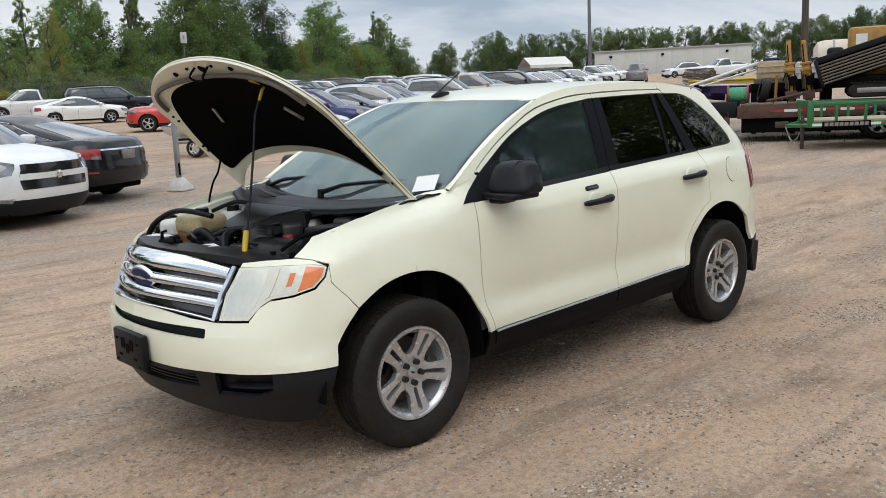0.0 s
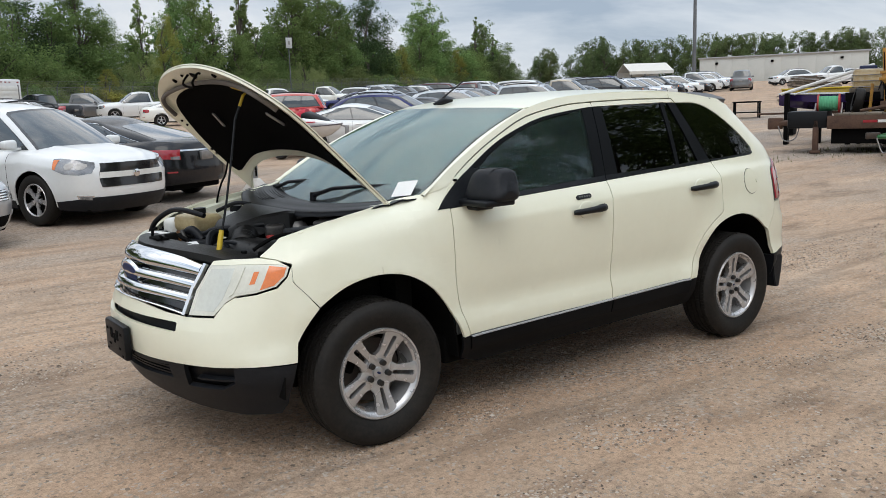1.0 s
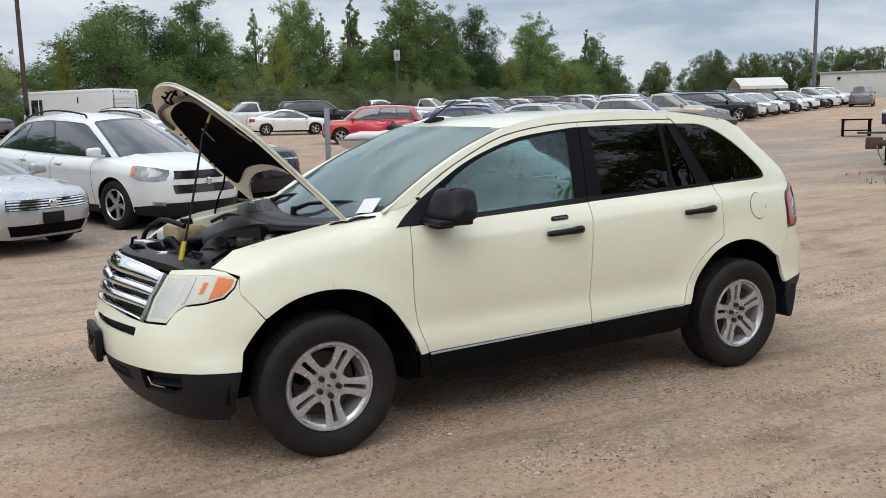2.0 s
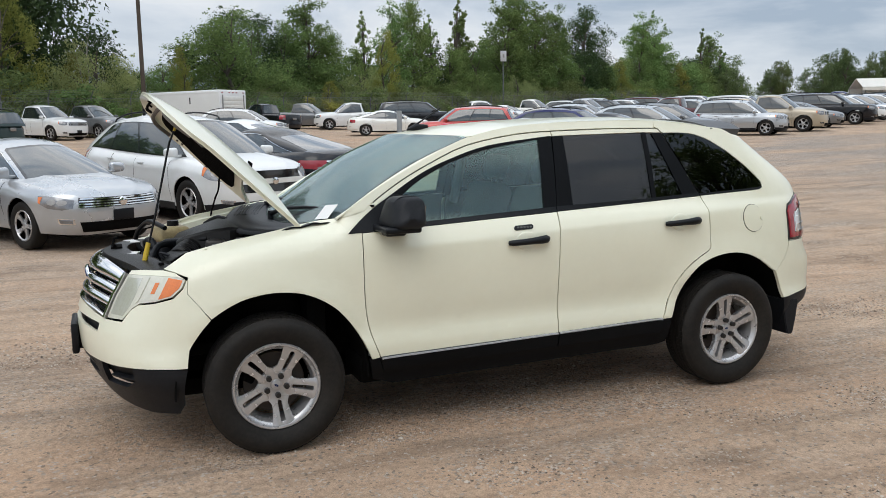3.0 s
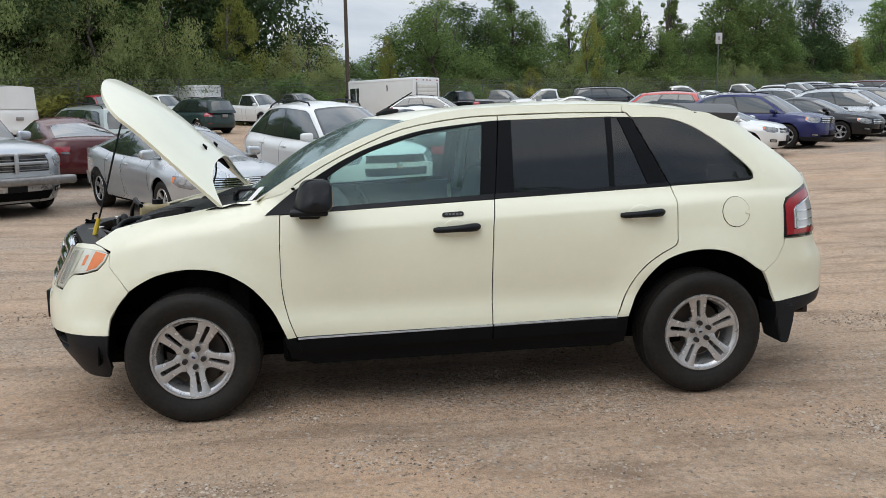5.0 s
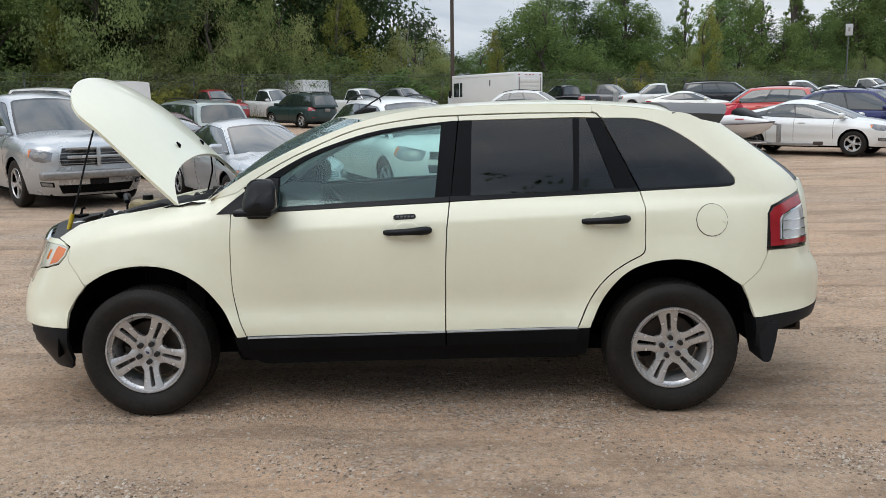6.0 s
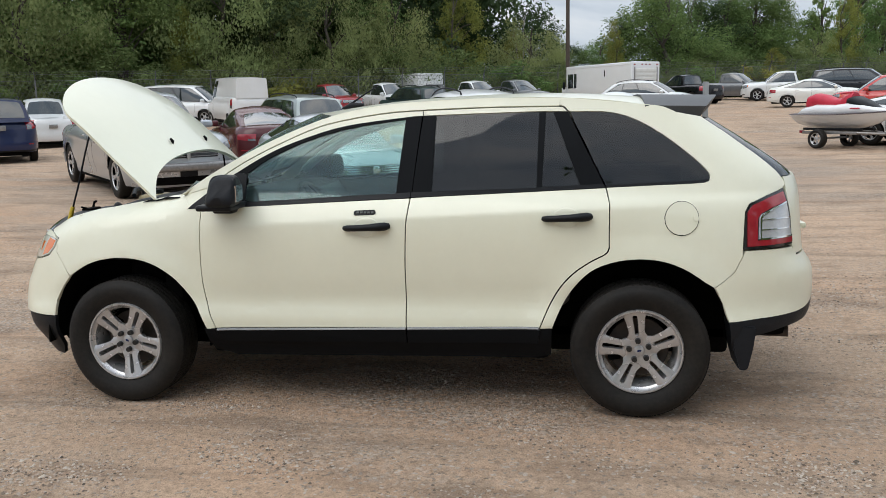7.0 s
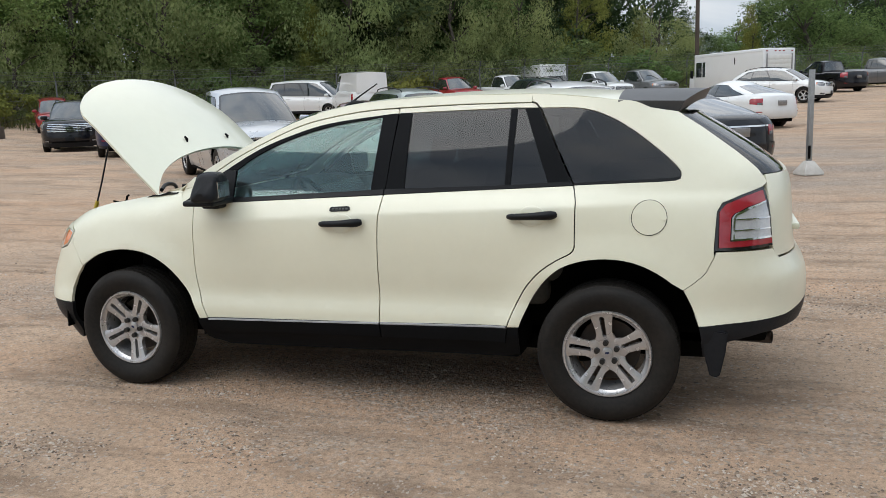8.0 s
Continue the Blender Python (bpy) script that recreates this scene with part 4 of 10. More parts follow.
    box(bm, (-2.372, -0.155, 0.455), (-2.335, 0.155, 0.625), 0.012)
    box(bm, (-2.34, -0.10, 0.47), (-2.29, 0.10, 0.61), 0.01)
    holder = part("plate_holder", bm, BLACK_PLASTIC, car, "empty black plastic number plate holder")
    for yy, zz, w, h in ((-0.045, 0.565, 0.018, 0.05), (0.045, 0.565, 0.018, 0.05), (0.0, 0.545, 0.014, 0.045), (-0.11, 0.58, 0.012, 0.012), (0.11, 0.58, 0.012, 0.012), (-0.08, 0.505, 0.014, 0.01), (0.08, 0.505, 0.014, 0.01), (-0.12, 0.475, 0.008, 0.008), (0.12, 0.475, 0.008, 0.008)):
        bm = bmesh.new()
        box(bm, (-2.3745, yy - w, zz - h / 2), (-2.3715, yy + w, zz + h / 2))
        part("slot", bm, DARK, holder)
    # --- rear
    body_panel("tailgate", [("s", s, z) for s, z in ((2.56, 0.845), (3.44, 0.845), (3.50, 0.90), (3.485, 1.18), (3.47, 1.235), (2.53, 1.235), (2.515, 1.18), (2.53, 0.90))], CREAM, car, 1, thick=0.02, sharp=60)
    body_panel("rear_screen", [("s", s_at_x(1.735, 1.547), 1.547), ("s", s_at_x(1.848, 1.468), 1.468), ("s", s_at_x(2.0, 1.355), 1.355), ("s", s_at_x(2.125, 1.242), 1.242), ("s", 6 - s_at_x(2.125, 1.242), 1.242), ("s", 6 - s_at_x(2.0, 1.355), 1.355), ("s", 6 - s_at_x(1.848, 1.468), 1.468), ("s", 6 - s_at_x(1.735, 1.547), 1.547)], GLASS_DARK, car, 1, thick=0.006, out=-0.010)
    for side in (1, -1):
        rb = [("s", 3.0, 0.835), ("s", 2.58, 0.835), ("s", 2.53, 0.883), (1.925, 0.885), (1.917, 0.860), (1.881, 0.787), (1.779, 0.704), (1.812, 0.634), (1.850, 0.53), ("s", 2.267, 0.541), ("s", 2.405, 0.549), ("s", 2.56, 0.558), ("s", 2.75, 0.59), ("s", 3.0, 0.60)]
        body_panel("rear_bumper", rb, CREAM, car, side, thick=0.02)
        body_panel("lower_bumper", [(1.850, 0.525), ("s", 2.267, 0.537), ("s", 2.405, 0.545), ("s", 2.56, 0.554), ("s", 2.75, 0.586), ("s", 3.0, 0.596), ("s", 3.0, 0.50), ("s", 2.62, 0.495), ("s", 2.42, 0.48), ("s", 2.25, 0.445), (1.95, 0.395), (1.87, 0.365)], GREY_PLASTIC, car, side, thick=0.02)
        tl = [("s", s, z) for s, z in ((2.205, 0.892), (2.220, 1.073), (2.245, 1.115), (2.343, 1.149), (2.478, 1.180), (2.510, 1.10), (2.522, 1.03), (2.527, 0.90), (2.393, 0.893))]
        lamp = body_panel("tail_light", tl, GLOSS_BLACK, car, side, thick=0.03, out=0.004, label="red and clear tail light in a dark surround")
        red = [("s", s, z) for s, z in ((2.222, 0.905), (2.228, 1.075), (2.256, 1.107), (2.35, 1.138), (2.462, 1.162), (2.478, 1.115), (2.37, 1.092), (2.295, 1.064), (2.277, 1.044), (2.270, 0.934), (2.513, 0.938), (2.515, 0.912))]
        body_panel("red_lens", red, LAMP_RED, lamp, side, thick=0.012, out=0.012)
        body_panel("clear_lens", [("s", s, z) for s, z in ((2.277, 0.940), (2.285, 1.045), (2.300, 1.062), (2.375, 1.088), (2.48, 1.112), (2.505, 1.03), (2.508, 0.944))], LAMP_WHITE, lamp, side, thick=0.012, out=0.010)
        for z in (0.985, 1.035):
            body_panel("lens_rib", [("s", 2.292, z - 0.004), ("s", 2.505, z - 0.002), ("s", 2.505, z + 0.003), ("s", 2.292, z + 0.002)], CHROME, lamp, side, thick=0.006, out=0.014)
        body_panel("lens_edge", [("s", 2.283, 0.935), ("s", 2.512, 0.94), ("s", 2.512, 0.948), ("s", 2.290, 0.944), ("s", 2.298, 1.04), ("s", 2.310, 1.053), ("s", 2.37, 1.078), ("s", 2.48, 1.107), ("s", 2.479, 1.115), ("s", 2.366, 1.087), ("s", 2.30, 1.06), ("s", 2.288, 1.042)], CHROME, lamp, side, thick=0.006, out=0.014)
        bm = bmesh.new()
        cyl(bm, (2.0, -0.60 * side, 0.415), (2.195, -0.66 * side, 0.425), 0.032, seg=20, caps=False)
        solid(bm, 0.004)
        part("exhaust_tip", bm, ROTOR, car)
    bm = bmesh.new()
    box(bm, (2.29, -0.40, 0.93), (2.33, 0.40, 0.965), 0.012)
    part("tailgate_handle", bm, CREAM, car)
    # --- roof, spoiler, windscreen
    xs = steps(-0.45, 1.56, 0.06)
    rail_at = [(x, z) for x, z in RAIL]
    rows = []
    for x in xs:
        row = []
        for k in range(25):
            t = -1 + 2 * k / 24
            xx = x
            if x < -0.2:
                xx = x + 0.235 * t * t * (-0.2 - x) / 0.25
            zr = ramp(rail_at, max(xx, -0.4)) + 0.001
            yr = half_width(max(xx, -0.4), zr) - 0.001
            row.append((xx, t * yr, zr + (roof_z(x) - zr) * (1 - abs(t) ** 2.4)))
        rows.append(row)
    bm = bmesh.new()
    grid(bm, rows)
    bm.normal_update()
    if sum(f.normal.z for f in bm.faces) < 0:
        bmesh.ops.reverse_faces(bm, faces=bm.faces[:])
    solid(bm, 0.015)
    part("roof", bm, CREAM, car)
    bm = bmesh.new()
    def spoil(x, t):
        f = (x - 1.44) / 0.44
        y = t * (0.665 - 0.10 * f)
        return (x - 0.12 * t * t * f, y, 1.672 - 0.012 * f - 0.062 * abs(t) ** 3 + 0.004)
    top_rows = [[spoil(x, -1 + 2 * k / 16) for k in range(17)] for x in steps(1.44, 1.88, 0.055)]
    low_rows = [[(p[0] - 0.03 * (i / 8), p[1] * 0.98, p[2] - 0.012 - 0.075 * math.sin(math.pi * min(1.0, (i + 1) / 9) * 0.8)) for p in row] for i, row in enumerate(top_rows)]
    loop = top_rows + low_rows[::-1] + [top_rows[0]]
    grid(bm, loop)
    for k in (0, 16):
        vs = [bm.verts.new(r[k]) for r in top_rows + low_rows[::-1]]
        bm.faces.new(vs)
    bmesh.ops.remove_doubles(bm, verts=bm.verts, dist=1e-4)
    bmesh.ops.recalc_face_normals(bm, faces=bm.faces)
    part("roof_spoiler", bm, mat("dark_grey_plastic", (0.07, 0.072, 0.075), 0.5, vary=0.25, size=5), car, "dark grey plastic roof spoiler")

    def screen(u, v):
        """u across -1..1, v from the cowl up to the roof."""
        low = screen_foot(u)
        high = Vector((-0.44 + 0.23 * u * u, 0.655 * u, 1.612 - 0.016 * u * u))
        p = low.lerp(high, v)
        p.z += 0.055 * math.sin(math.pi * v) * (1 - 0.3 * u * u)
        p.x -= 0.01 * math.sin(math.pi * v)
        return p
    for side in (1, -1):
        bm = bmesh.new()
        rows = []
        for v in steps(0, 0.96, 0.06):
            inner = screen(1.0, v)
            x = min(inner.x, -0.22) - 0.012 * (1 - v)
            z = ramp(RAIL, x)
            outer = Vector((x, half_width(max(x, -1.0), z) - 0.004, z - 0.001))
            rows.append([Vector((p.x, -p.y * side, p.z)) for p in (inner, inner.lerp(outer, 0.5) + Vector((0, 0, 0.003)), outer)])
        grid(bm, rows)
        bm.normal_update()
        if sum(f.normal.z for f in bm.faces) < 0:
            bmesh.ops.reverse_faces(bm, faces=bm.faces[:])
        solid(bm, 0.006)
        part("windscreen_pillar", bm, CREAM, car)
    for name, material, u0, u1, v0, v1, out in (("windscreen", GLASS_SCREEN, -0.985, 0.985, 0.0, 0.985, 0.0), ("screen_border", GLOSS_BLACK, -1.0, -0.955, 0.0, 1.0, -0.004), ("screen_border", GLOSS_BLACK, 0.955, 1.0, 0.0, 1.0, -0.004), ("screen_border", GLOSS_BLACK, -0.955, 0.955, 0.955, 1.0, -0.004), ("screen_border", GLOSS_BLACK, -0.955, 0.955, 0.0, 0.10, -0.004)):
        bm = bmesh.new()
        grid(bm, [[screen(u, v) + Vector((out * 0.6, 0, out)) for u in steps(u0, u1, 0.08)] for v in steps(v0, v1, 0.08)])
        bm.normal_update()
        if sum(f.normal.z for f in bm.faces) < 0:
            bmesh.ops.reverse_faces(bm, faces=bm.faces[:])
        solid(bm, 0.005)
        part(name, bm, material, car)
    # paint between screen and rail: the pillar's inner slope
    for side in (1, -1):
        bm = bmesh.new()
        rows = []
        for k in range(13):
            v = k / 12
            a = screen(0.995, v)
            x = a.x
            b_x = -1.06 + v * 0.70
            zr = ramp(rail_at, b_x)
            b = Vector((b_x, half_width(b_x, zr), zr))
            rows.append([(p.x, -p.y * side, p.z) for p in (a, a.lerp(b, 0.5) + Vector((0, 0, 0.004)), b)])
        grid(bm, rows)
        bm.normal_update()
        if sum(f.normal.z for f in bm.faces) < 0:
            bmesh.ops.reverse_faces(bm, faces=bm.faces[:])
        solid(bm, 0.01)
        part("screen_pillar", bm, CREAM, car)
    bm = bmesh.new()
    tube(bm, [(-0.36, 0.02, 1.632), (-0.30, 0.02, 1.648), (-0.22, 0.02, 1.652)], [0.006, 0.022, 0.010], 10)
    tube(bm, [(-0.31, 0.02, 1.655), (-0.24, 0.02, 1.70), (-0.13, 0.02, 1.765)], [0.007, 0.005, 0.004], 8)
    part("roof_aerial", bm, BLACK_PLASTIC, car, "stubby black roof aerial")
    # --- underbody and inner shell
    bm = bmesh.new()
    box(bm, (-2.05, -0.52, 0.25), (1.92, 0.52, 0.42), 0.03)
    box(bm, (-0.95, -0.80, 0.28), (0.95, 0.80, 0.44), 0.03)
    box(bm, (1.88, -0.70, 0.40), (2.18, 0.70, 0.62), 0.04)
    part("underbody", bm, DARK, car)
    made = wheel_meshes()
    for x, side, turn, steer in ((-1.412, 1, 28, -2.0), (1.412, 1, -8, 0), (-1.412, -1, 30, -2.0), (1.412, -1, 50, 0)):
        hero_wheel(made, car, x, side, turn, steer)
    return car


HINGE, ALONG, OVER = Vector((-1.233, 0, 1.152)), Vector((-0.722, 0, 0.692)), Vector((0.692, 0, 0.722))


def hood_at(a, b, drop=0.0):
    """A place on the open bonnet: a metres from the hinge line, b across, drop below its outer face."""
    h = 0.118 * (1 - (b / 0.79) ** 2)
    if a > 0.55:
        h -= 0.085 * ((a - 0.55) / 0.5) ** 2
    return HINGE + 0.957 * a * ALONG + Vector((0, b, 0)) + (h - drop) * OVER


def build_bonnet(car):
    rear = [(0.0, 0.785), (0.07, 0.715), (0.15, 0.60), (0.205, 0.42), (0.228, 0.2), (0.232, 0.0)]
    front = [(1.035, 0.0), (1.025, 0.2), (0.985, 0.40), (0.915, 0.57), (0.83, 0.69), (0.76, 0.745), (0.715, 0.762)]
    side_l = [(0.5, 0.772), (0.25, 0.782)]
    half = curve2(front, 4) + side_l + curve2(rear, 4)
    outline = half + [(a, -b) for a, b in half[::-1]][1:-1]
    us, vs = steps(0, 1.05, 0.05), steps(-0.8, 0.8, 0.05)
    middle = tuple(HINGE - 2 * OVER)
    hood = part("bonnet", panel(outline, lambda a, b: hood_at(a, b), us, vs, 0.006, middle), CREAM, car, "raised cream bonnet, black felt lining below", sharp=50)
    # inner frame: a ring between the outline and the lining, stepped
    inner = [(0.86, 0.0), (0.855, 0.2), (0.835, 0.40), (0.79, 0.52), (0.70, 0.60), (0.56, 0.66), (0.35, 0.69), (0.20, 0.675), (0.235, 0.55), (0.285, 0.40), (0.305, 0.2), (0.308, 0.0)]
    shrink = [(0.5 + (a - 0.5) * 0.985, b * 0.985) for a, b in half]
    for sgn in (1, -1):
        ring_poly = [(a, b * sgn) for a, b in shrink] + [(a, b * sgn) for a, b in curve2(inner, 3)[::-1]]
        part("bonnet_frame", panel(ring_poly, lambda a, b: hood_at(a, b, 0.022), us, vs, 0.012, tuple(HINGE + 3 * OVER)), CREAM, hood, sharp=50)
    felt = [(a, b) for a, b in curve2(inner, 3)]
    felt = felt + [(a, -b) for a, b in felt[::-1]][1:-1]
    part("bonnet_lining", panel([(0.58 + (a - 0.58) * 1.03, b * 1.03) for a, b in felt], lambda a, b: hood_at(a, b, 0.032), us, vs, 0.012, tuple(HINGE + 3 * OVER)), FELT, hood, "black felt bonnet lining")
    # weatherstrip, latch hook, buffers, holes
    bm = bmesh.new()
    tube(bm, spline([hood_at(a, b, 0.038) for a, b in ((0.72, 0.66), (0.82, 0.62), (0.875, 0.52), (0.895, 0.3), (0.90, 0.0), (0.895, -0.3), (0.875, -0.52), (0.82, -0.62), (0.72, -0.66))], 5), 0.012, 8)
    part("weatherstrip", bm, mat("brown_grey_rubber", (0.16, 0.145, 0.13), 0.8, vary=0.3, size=9), hood)
    bm = bmesh.new()
    tube(bm, spline([hood_at(a, b, d) for a, b, d in ((0.965, 0.055, 0.02), (0.955, 0.06, 0.075), (0.925, 0.03, 0.085), (0.925, -0.03, 0.085), (0.955, -0.075, 0.075), (0.965, -0.075, 0.02))], 4), 0.006, 8)
    part("latch_hook", bm, DARK, hood, "black wire latch hook")
    for a, b, r in ((0.955, 0.0, 0.022), (0.945, 0.27, 0.014), (0.945, -0.27, 0.014), (0.97, 0.12, 0.008), (0.97, -0.12, 0.008), (0.36, -0.725, 0.008), (0.40, -0.727, 0.008), (0.46, -0.727, 0.006), (0.22, -0.73, 0.007), (0.14, -0.735, 0.006), (0.36, 0.725, 0.008), (0.40, 0.727, 0.008), (0.62, 0.70, 0.007), (0.66, 0.70, 0.007)):
        bm = bmesh.new()
        cyl(bm, hood_at(a, b, 0.020), hood_at(a, b, 0.030), r, seg=10)
        part("buffer", bm, DARK, hood)
    for b in (0.34, -0.38):
        bm = bmesh.new()
        box(bm, (-0.055, -0.012, -0.004), (0.055, 0.012, 0.004), 0.003, Matrix.Translation(hood_at(0.60, b, 0.046)) @ Matrix.Rotation(radians(44), 4, "Y") @ Matrix.Rotation(radians(20 if b > 0 else -40), 4, "Z"))
        part("lining_slot", bm, STEEL, hood)
    for b in (-0.235, 0.255):
        bm = bmesh.new()
        tube(bm, [hood_at(0.325, b, 0.004), hood_at(0.33, b, -0.010), hood_at(0.355, b, -0.012)], [0.012, 0.010, 0.006], 8)
        part("washer_nozzle", bm, DARK, hood)
    for sgn in (1, -1):
        bm = bmesh.new()
        box(bm, (-1.30, 0.70 * sgn - 0.012, 1.06), (-1.18, 0.70 * sgn + 0.012, 1.145), 0.008)
        part("bonnet_hinge", bm, CREAM, hood)
    # prop rod with yellow grips, and the washer hose
    low, high = Vector((-1.987, -0.46, 0.975)), hood_at(0.80, -0.37, 0.05)
    bm = bmesh.new()
    knee = low.lerp(high, 0.86) + Vector((-0.02, 0.01, -0.01))
    tube(bm, [low, low.lerp(high, 0.3), low.lerp(high, 0.6) + Vector((-0.01, 0, 0)), knee, high], 0.0055, 8)
    rod = part("prop_rod", bm, BLACK_PLASTIC, car, "thin black prop rod with yellow grips")
    bm = bmesh.new()
    tube(bm, [low, low.lerp(knee, 0.10), low.lerp(knee, 0.165)], [0.013, 0.0135, 0.012], 10)
    part("grip", bm, YELLOW, rod)
    bm = bmesh.new()
    tube(bm, [knee.lerp(high, 0.55), high], 0.0075, 8)
    tube(bm, spline([high, high + Vector((0.02, 0.02, 0.02)), hood_at(0.86, -0.33, 0.04), hood_at(0.87, -0.40, 0.035)], 4), 0.0065, 8)
    part("hook", bm, YELLOW, rod)
    bm = bmesh.new()
    tube(bm, spline([hood_at(0.30, 0.66, 0.04), hood_at(0.24, 0.70, 0.10), (-1.47, 0.73, 1.20), (-1.50, 0.74, 1.10), (-1.51, 0.72, 1.05)], 6), 0.006, 8)
    part("washer_hose", bm, DARK, car)


def build_engine_bay(car):
    # inner walls and floor
    for sgn in (1, -1):
        bm = bmesh.new()
        rows = [[(x, sgn * y, z) for x in steps(-1.72, -1.10, 0.08)] for y, z in ((0.48, 0.55), (0.49, 0.87), (0.66, 0.895), (0.68, 0.95))]
        rows.append([(x, sgn * 0.70, ramp(FENDER_TOP, x) - 0.035) for x in steps(-1.72, -1.10, 0.08)])
        rows.append([(x, sgn * min(0.745, half_width(x, ramp(FENDER_TOP, x) - 0.03) - 0.04), ramp(FENDER_TOP, x) - 0.028) for x in steps(-1.72, -1.10, 0.08)])
        rows.append([(x, sgn * min(0.785, half_width(x, ramp(FENDER_TOP, x) - 0.004) - 0.012), ramp(FENDER_TOP, x) - 0.006) for x in steps(-1.72, -1.10, 0.08)])
        grid(bm, rows)
        solid(bm, 0.006)
        part("inner_fender", bm, CREAM, car)
        bm = bmesh.new()
        cyl(bm, (-1.36, sgn * 0.58, 0.6), (-1.36, sgn * 0.58, 0.98), 0.16, 0.12, 24)
        cyl(bm, (-1.36, sgn * 0.58, 0.98), (-1.36, sgn * 0.58, 1.01), 0.06, 0.05, 16)
        part("strut_tower", bm, DARK, car)
    bm = bmesh.new()
    box(bm, (-2.05, -0.64, 0.50), (-1.10, 0.64, 0.56), 0.01)
    box(bm, (-1.22, -0.78, 0.50), (-1.12, 0.78, 1.07), 0.01)
    part("firewall", bm, DARK, car)
    # cowl: a wide black arch below the screen
    bm = bmesh.new()
    prof = ((0.0, 1.075), (0.02, 1.092), (0.10, 1.100), (0.22, 1.108), (0.34, 1.106), (0.46, 1.114), (0.60, 1.126), (0.72, 1.122), (0.86, 1.124), (1.0, 1.118))
    rows = []
    for f, z in prof:
        row = []
        for u in steps(-1, 1, 0.1):
            a = Vector((-1.50 + 0.17 * abs(u) ** 2.2, 0.765 * u, 0))
            p = a.lerp(screen_foot(u), f)
            row.append((p.x, p.y, z + 0.045 * abs(u) ** 2.5))
        rows.append(row)
    grid(bm, rows)
    bm.normal_update()
    if sum(f.normal.z for f in bm.faces) < 0:
        bmesh.ops.reverse_faces(bm, faces=bm.faces[:])
    solid(bm, 0.008)
    cowl = part("cowl_panel", bm, BLACK_PLASTIC, car, "black plastic cowl below the windscreen", sharp=60)
    for k in range(9):
        bm = bmesh.new()
        pts = [(-1.44 + 0.19 * (u * u) + 0.018 * k, 0.765 * u, 1.121 + 0.045 * abs(u) ** 2.5 + 0.002) for u in steps(0.35, 0.85, 0.1)]
        tube(bm, pts, 0.0035, 6)
        part("vent_rib", bm, BLACK_PLASTIC, cowl)
    for y0, y1, px in ((0.66, 0.02, -1.14), (-0.02, -0.62, -1.17)):
        bm = bmesh.new()
        pivot = Vector((-1.245 + 0.15 * (y0 / 0.8) ** 2, y0, 1.150))
        tip = Vector((px + 0.11 + 0.1 * (y1 / 0.8) ** 2, y1, 1.205))
        cyl(bm, pivot - Vector((0, 0, 0.04)), pivot + Vector((0, 0, 0.02)), 0.02, 0.016, 12)
        tube(bm, [pivot, pivot.lerp(tip, 0.25) + Vector((-0.02, 0, 0.03)), pivot.lerp(tip, 0.6) + Vector((-0.01, 0, 0.03)), tip + Vector((0, 0, 0.012))], [0.014, 0.011, 0.009, 0.006], 8)
        wiper = part("wiper_arm", bm, BLACK_PLASTIC, car, "black windscreen wiper")
        bm = bmesh.new()
        far = tip + (tip - pivot) * 0.35
        near = pivot.lerp(tip, 0.35)
        tube(bm, [near + Vector((0.02, 0, 0.0)), tip + Vector((0.012, 0, 0.0)), far + Vector((0.06, 0, 0.02))], 0.007, 6)
        part("wiper_blade", bm, DARK, wiper)
    # radiator cover that follows the nose
    bm = bmesh.new()
    rows = []
    for f, dz in ((0.0, -0.03), (0.04, 0.0), (0.35, 0.012), (0.7, 0.008), (0.96, 0.0), (1.0, -0.05)):
        row = []
        for s in steps(-0.52, 0.52, 0.04):
            z0 = 0.992 - 0.15 * abs(s) ** 1.6
            x, y, z = skin(s, z0)
            row.append((x + 0.012 + f * (0.135 + 0.05 * abs(s)), y * (1 - 0.05 * f), z + dz + 0.01 * f))
        rows.append(row)
    grid(bm, rows)
    bm.normal_update()
    if sum(f.normal.z for f in bm.faces) < 0:
        bmesh.ops.reverse_faces(bm, faces=bm.faces[:])
    solid(bm, 0.01)
    cover = part("radiator_cover", bm, SCUFFED, car, "scuffed black plastic radiator cover")
    bm = bmesh.new()
    box(bm, (-2.14, -0.07, 0.995), (-2.08, 0.07, 1.018), 0.006)
    tube(bm, [(-2.13, 0.05, 1.0), (-2.12, 0.06, 1.05), (-2.10, 0.05, 1.055)], 0.008, 6)
    tube(bm, [(-2.10, -0.03, 1.01), (-2.13, -0.08, 1.03)], 0.007, 6)
    part("bonnet_latch", bm, DARK, cover)
    for x, y, lo, hi in ((-2.03, -0.24, (-0.025, -0.045, 0), (0.025, 0.045, 0.004)), (-2.02, 0.30, (-0.03, -0.07, 0), (0.03, 0.07, 0.003))):
        bm = bmesh.new()
        box(bm, lo, hi, 0.0, Matrix.Translation((x, y, 0.998)) @ Matrix.Rotation(radians(-14 if y < 0 else 14), 4, "Z"))
        part("label", bm, PAPER, cover)
    for s in (-0.46, -0.36, 0.36, 0.46):
        x, y, z = skin(s, 0.96)
        bm = bmesh.new()
        cyl(bm, (x + 0.13, y, 0.955), (x + 0.13, y, 0.985), 0.016, 0.013, 12)
        part("clip", bm, DARK, cover)
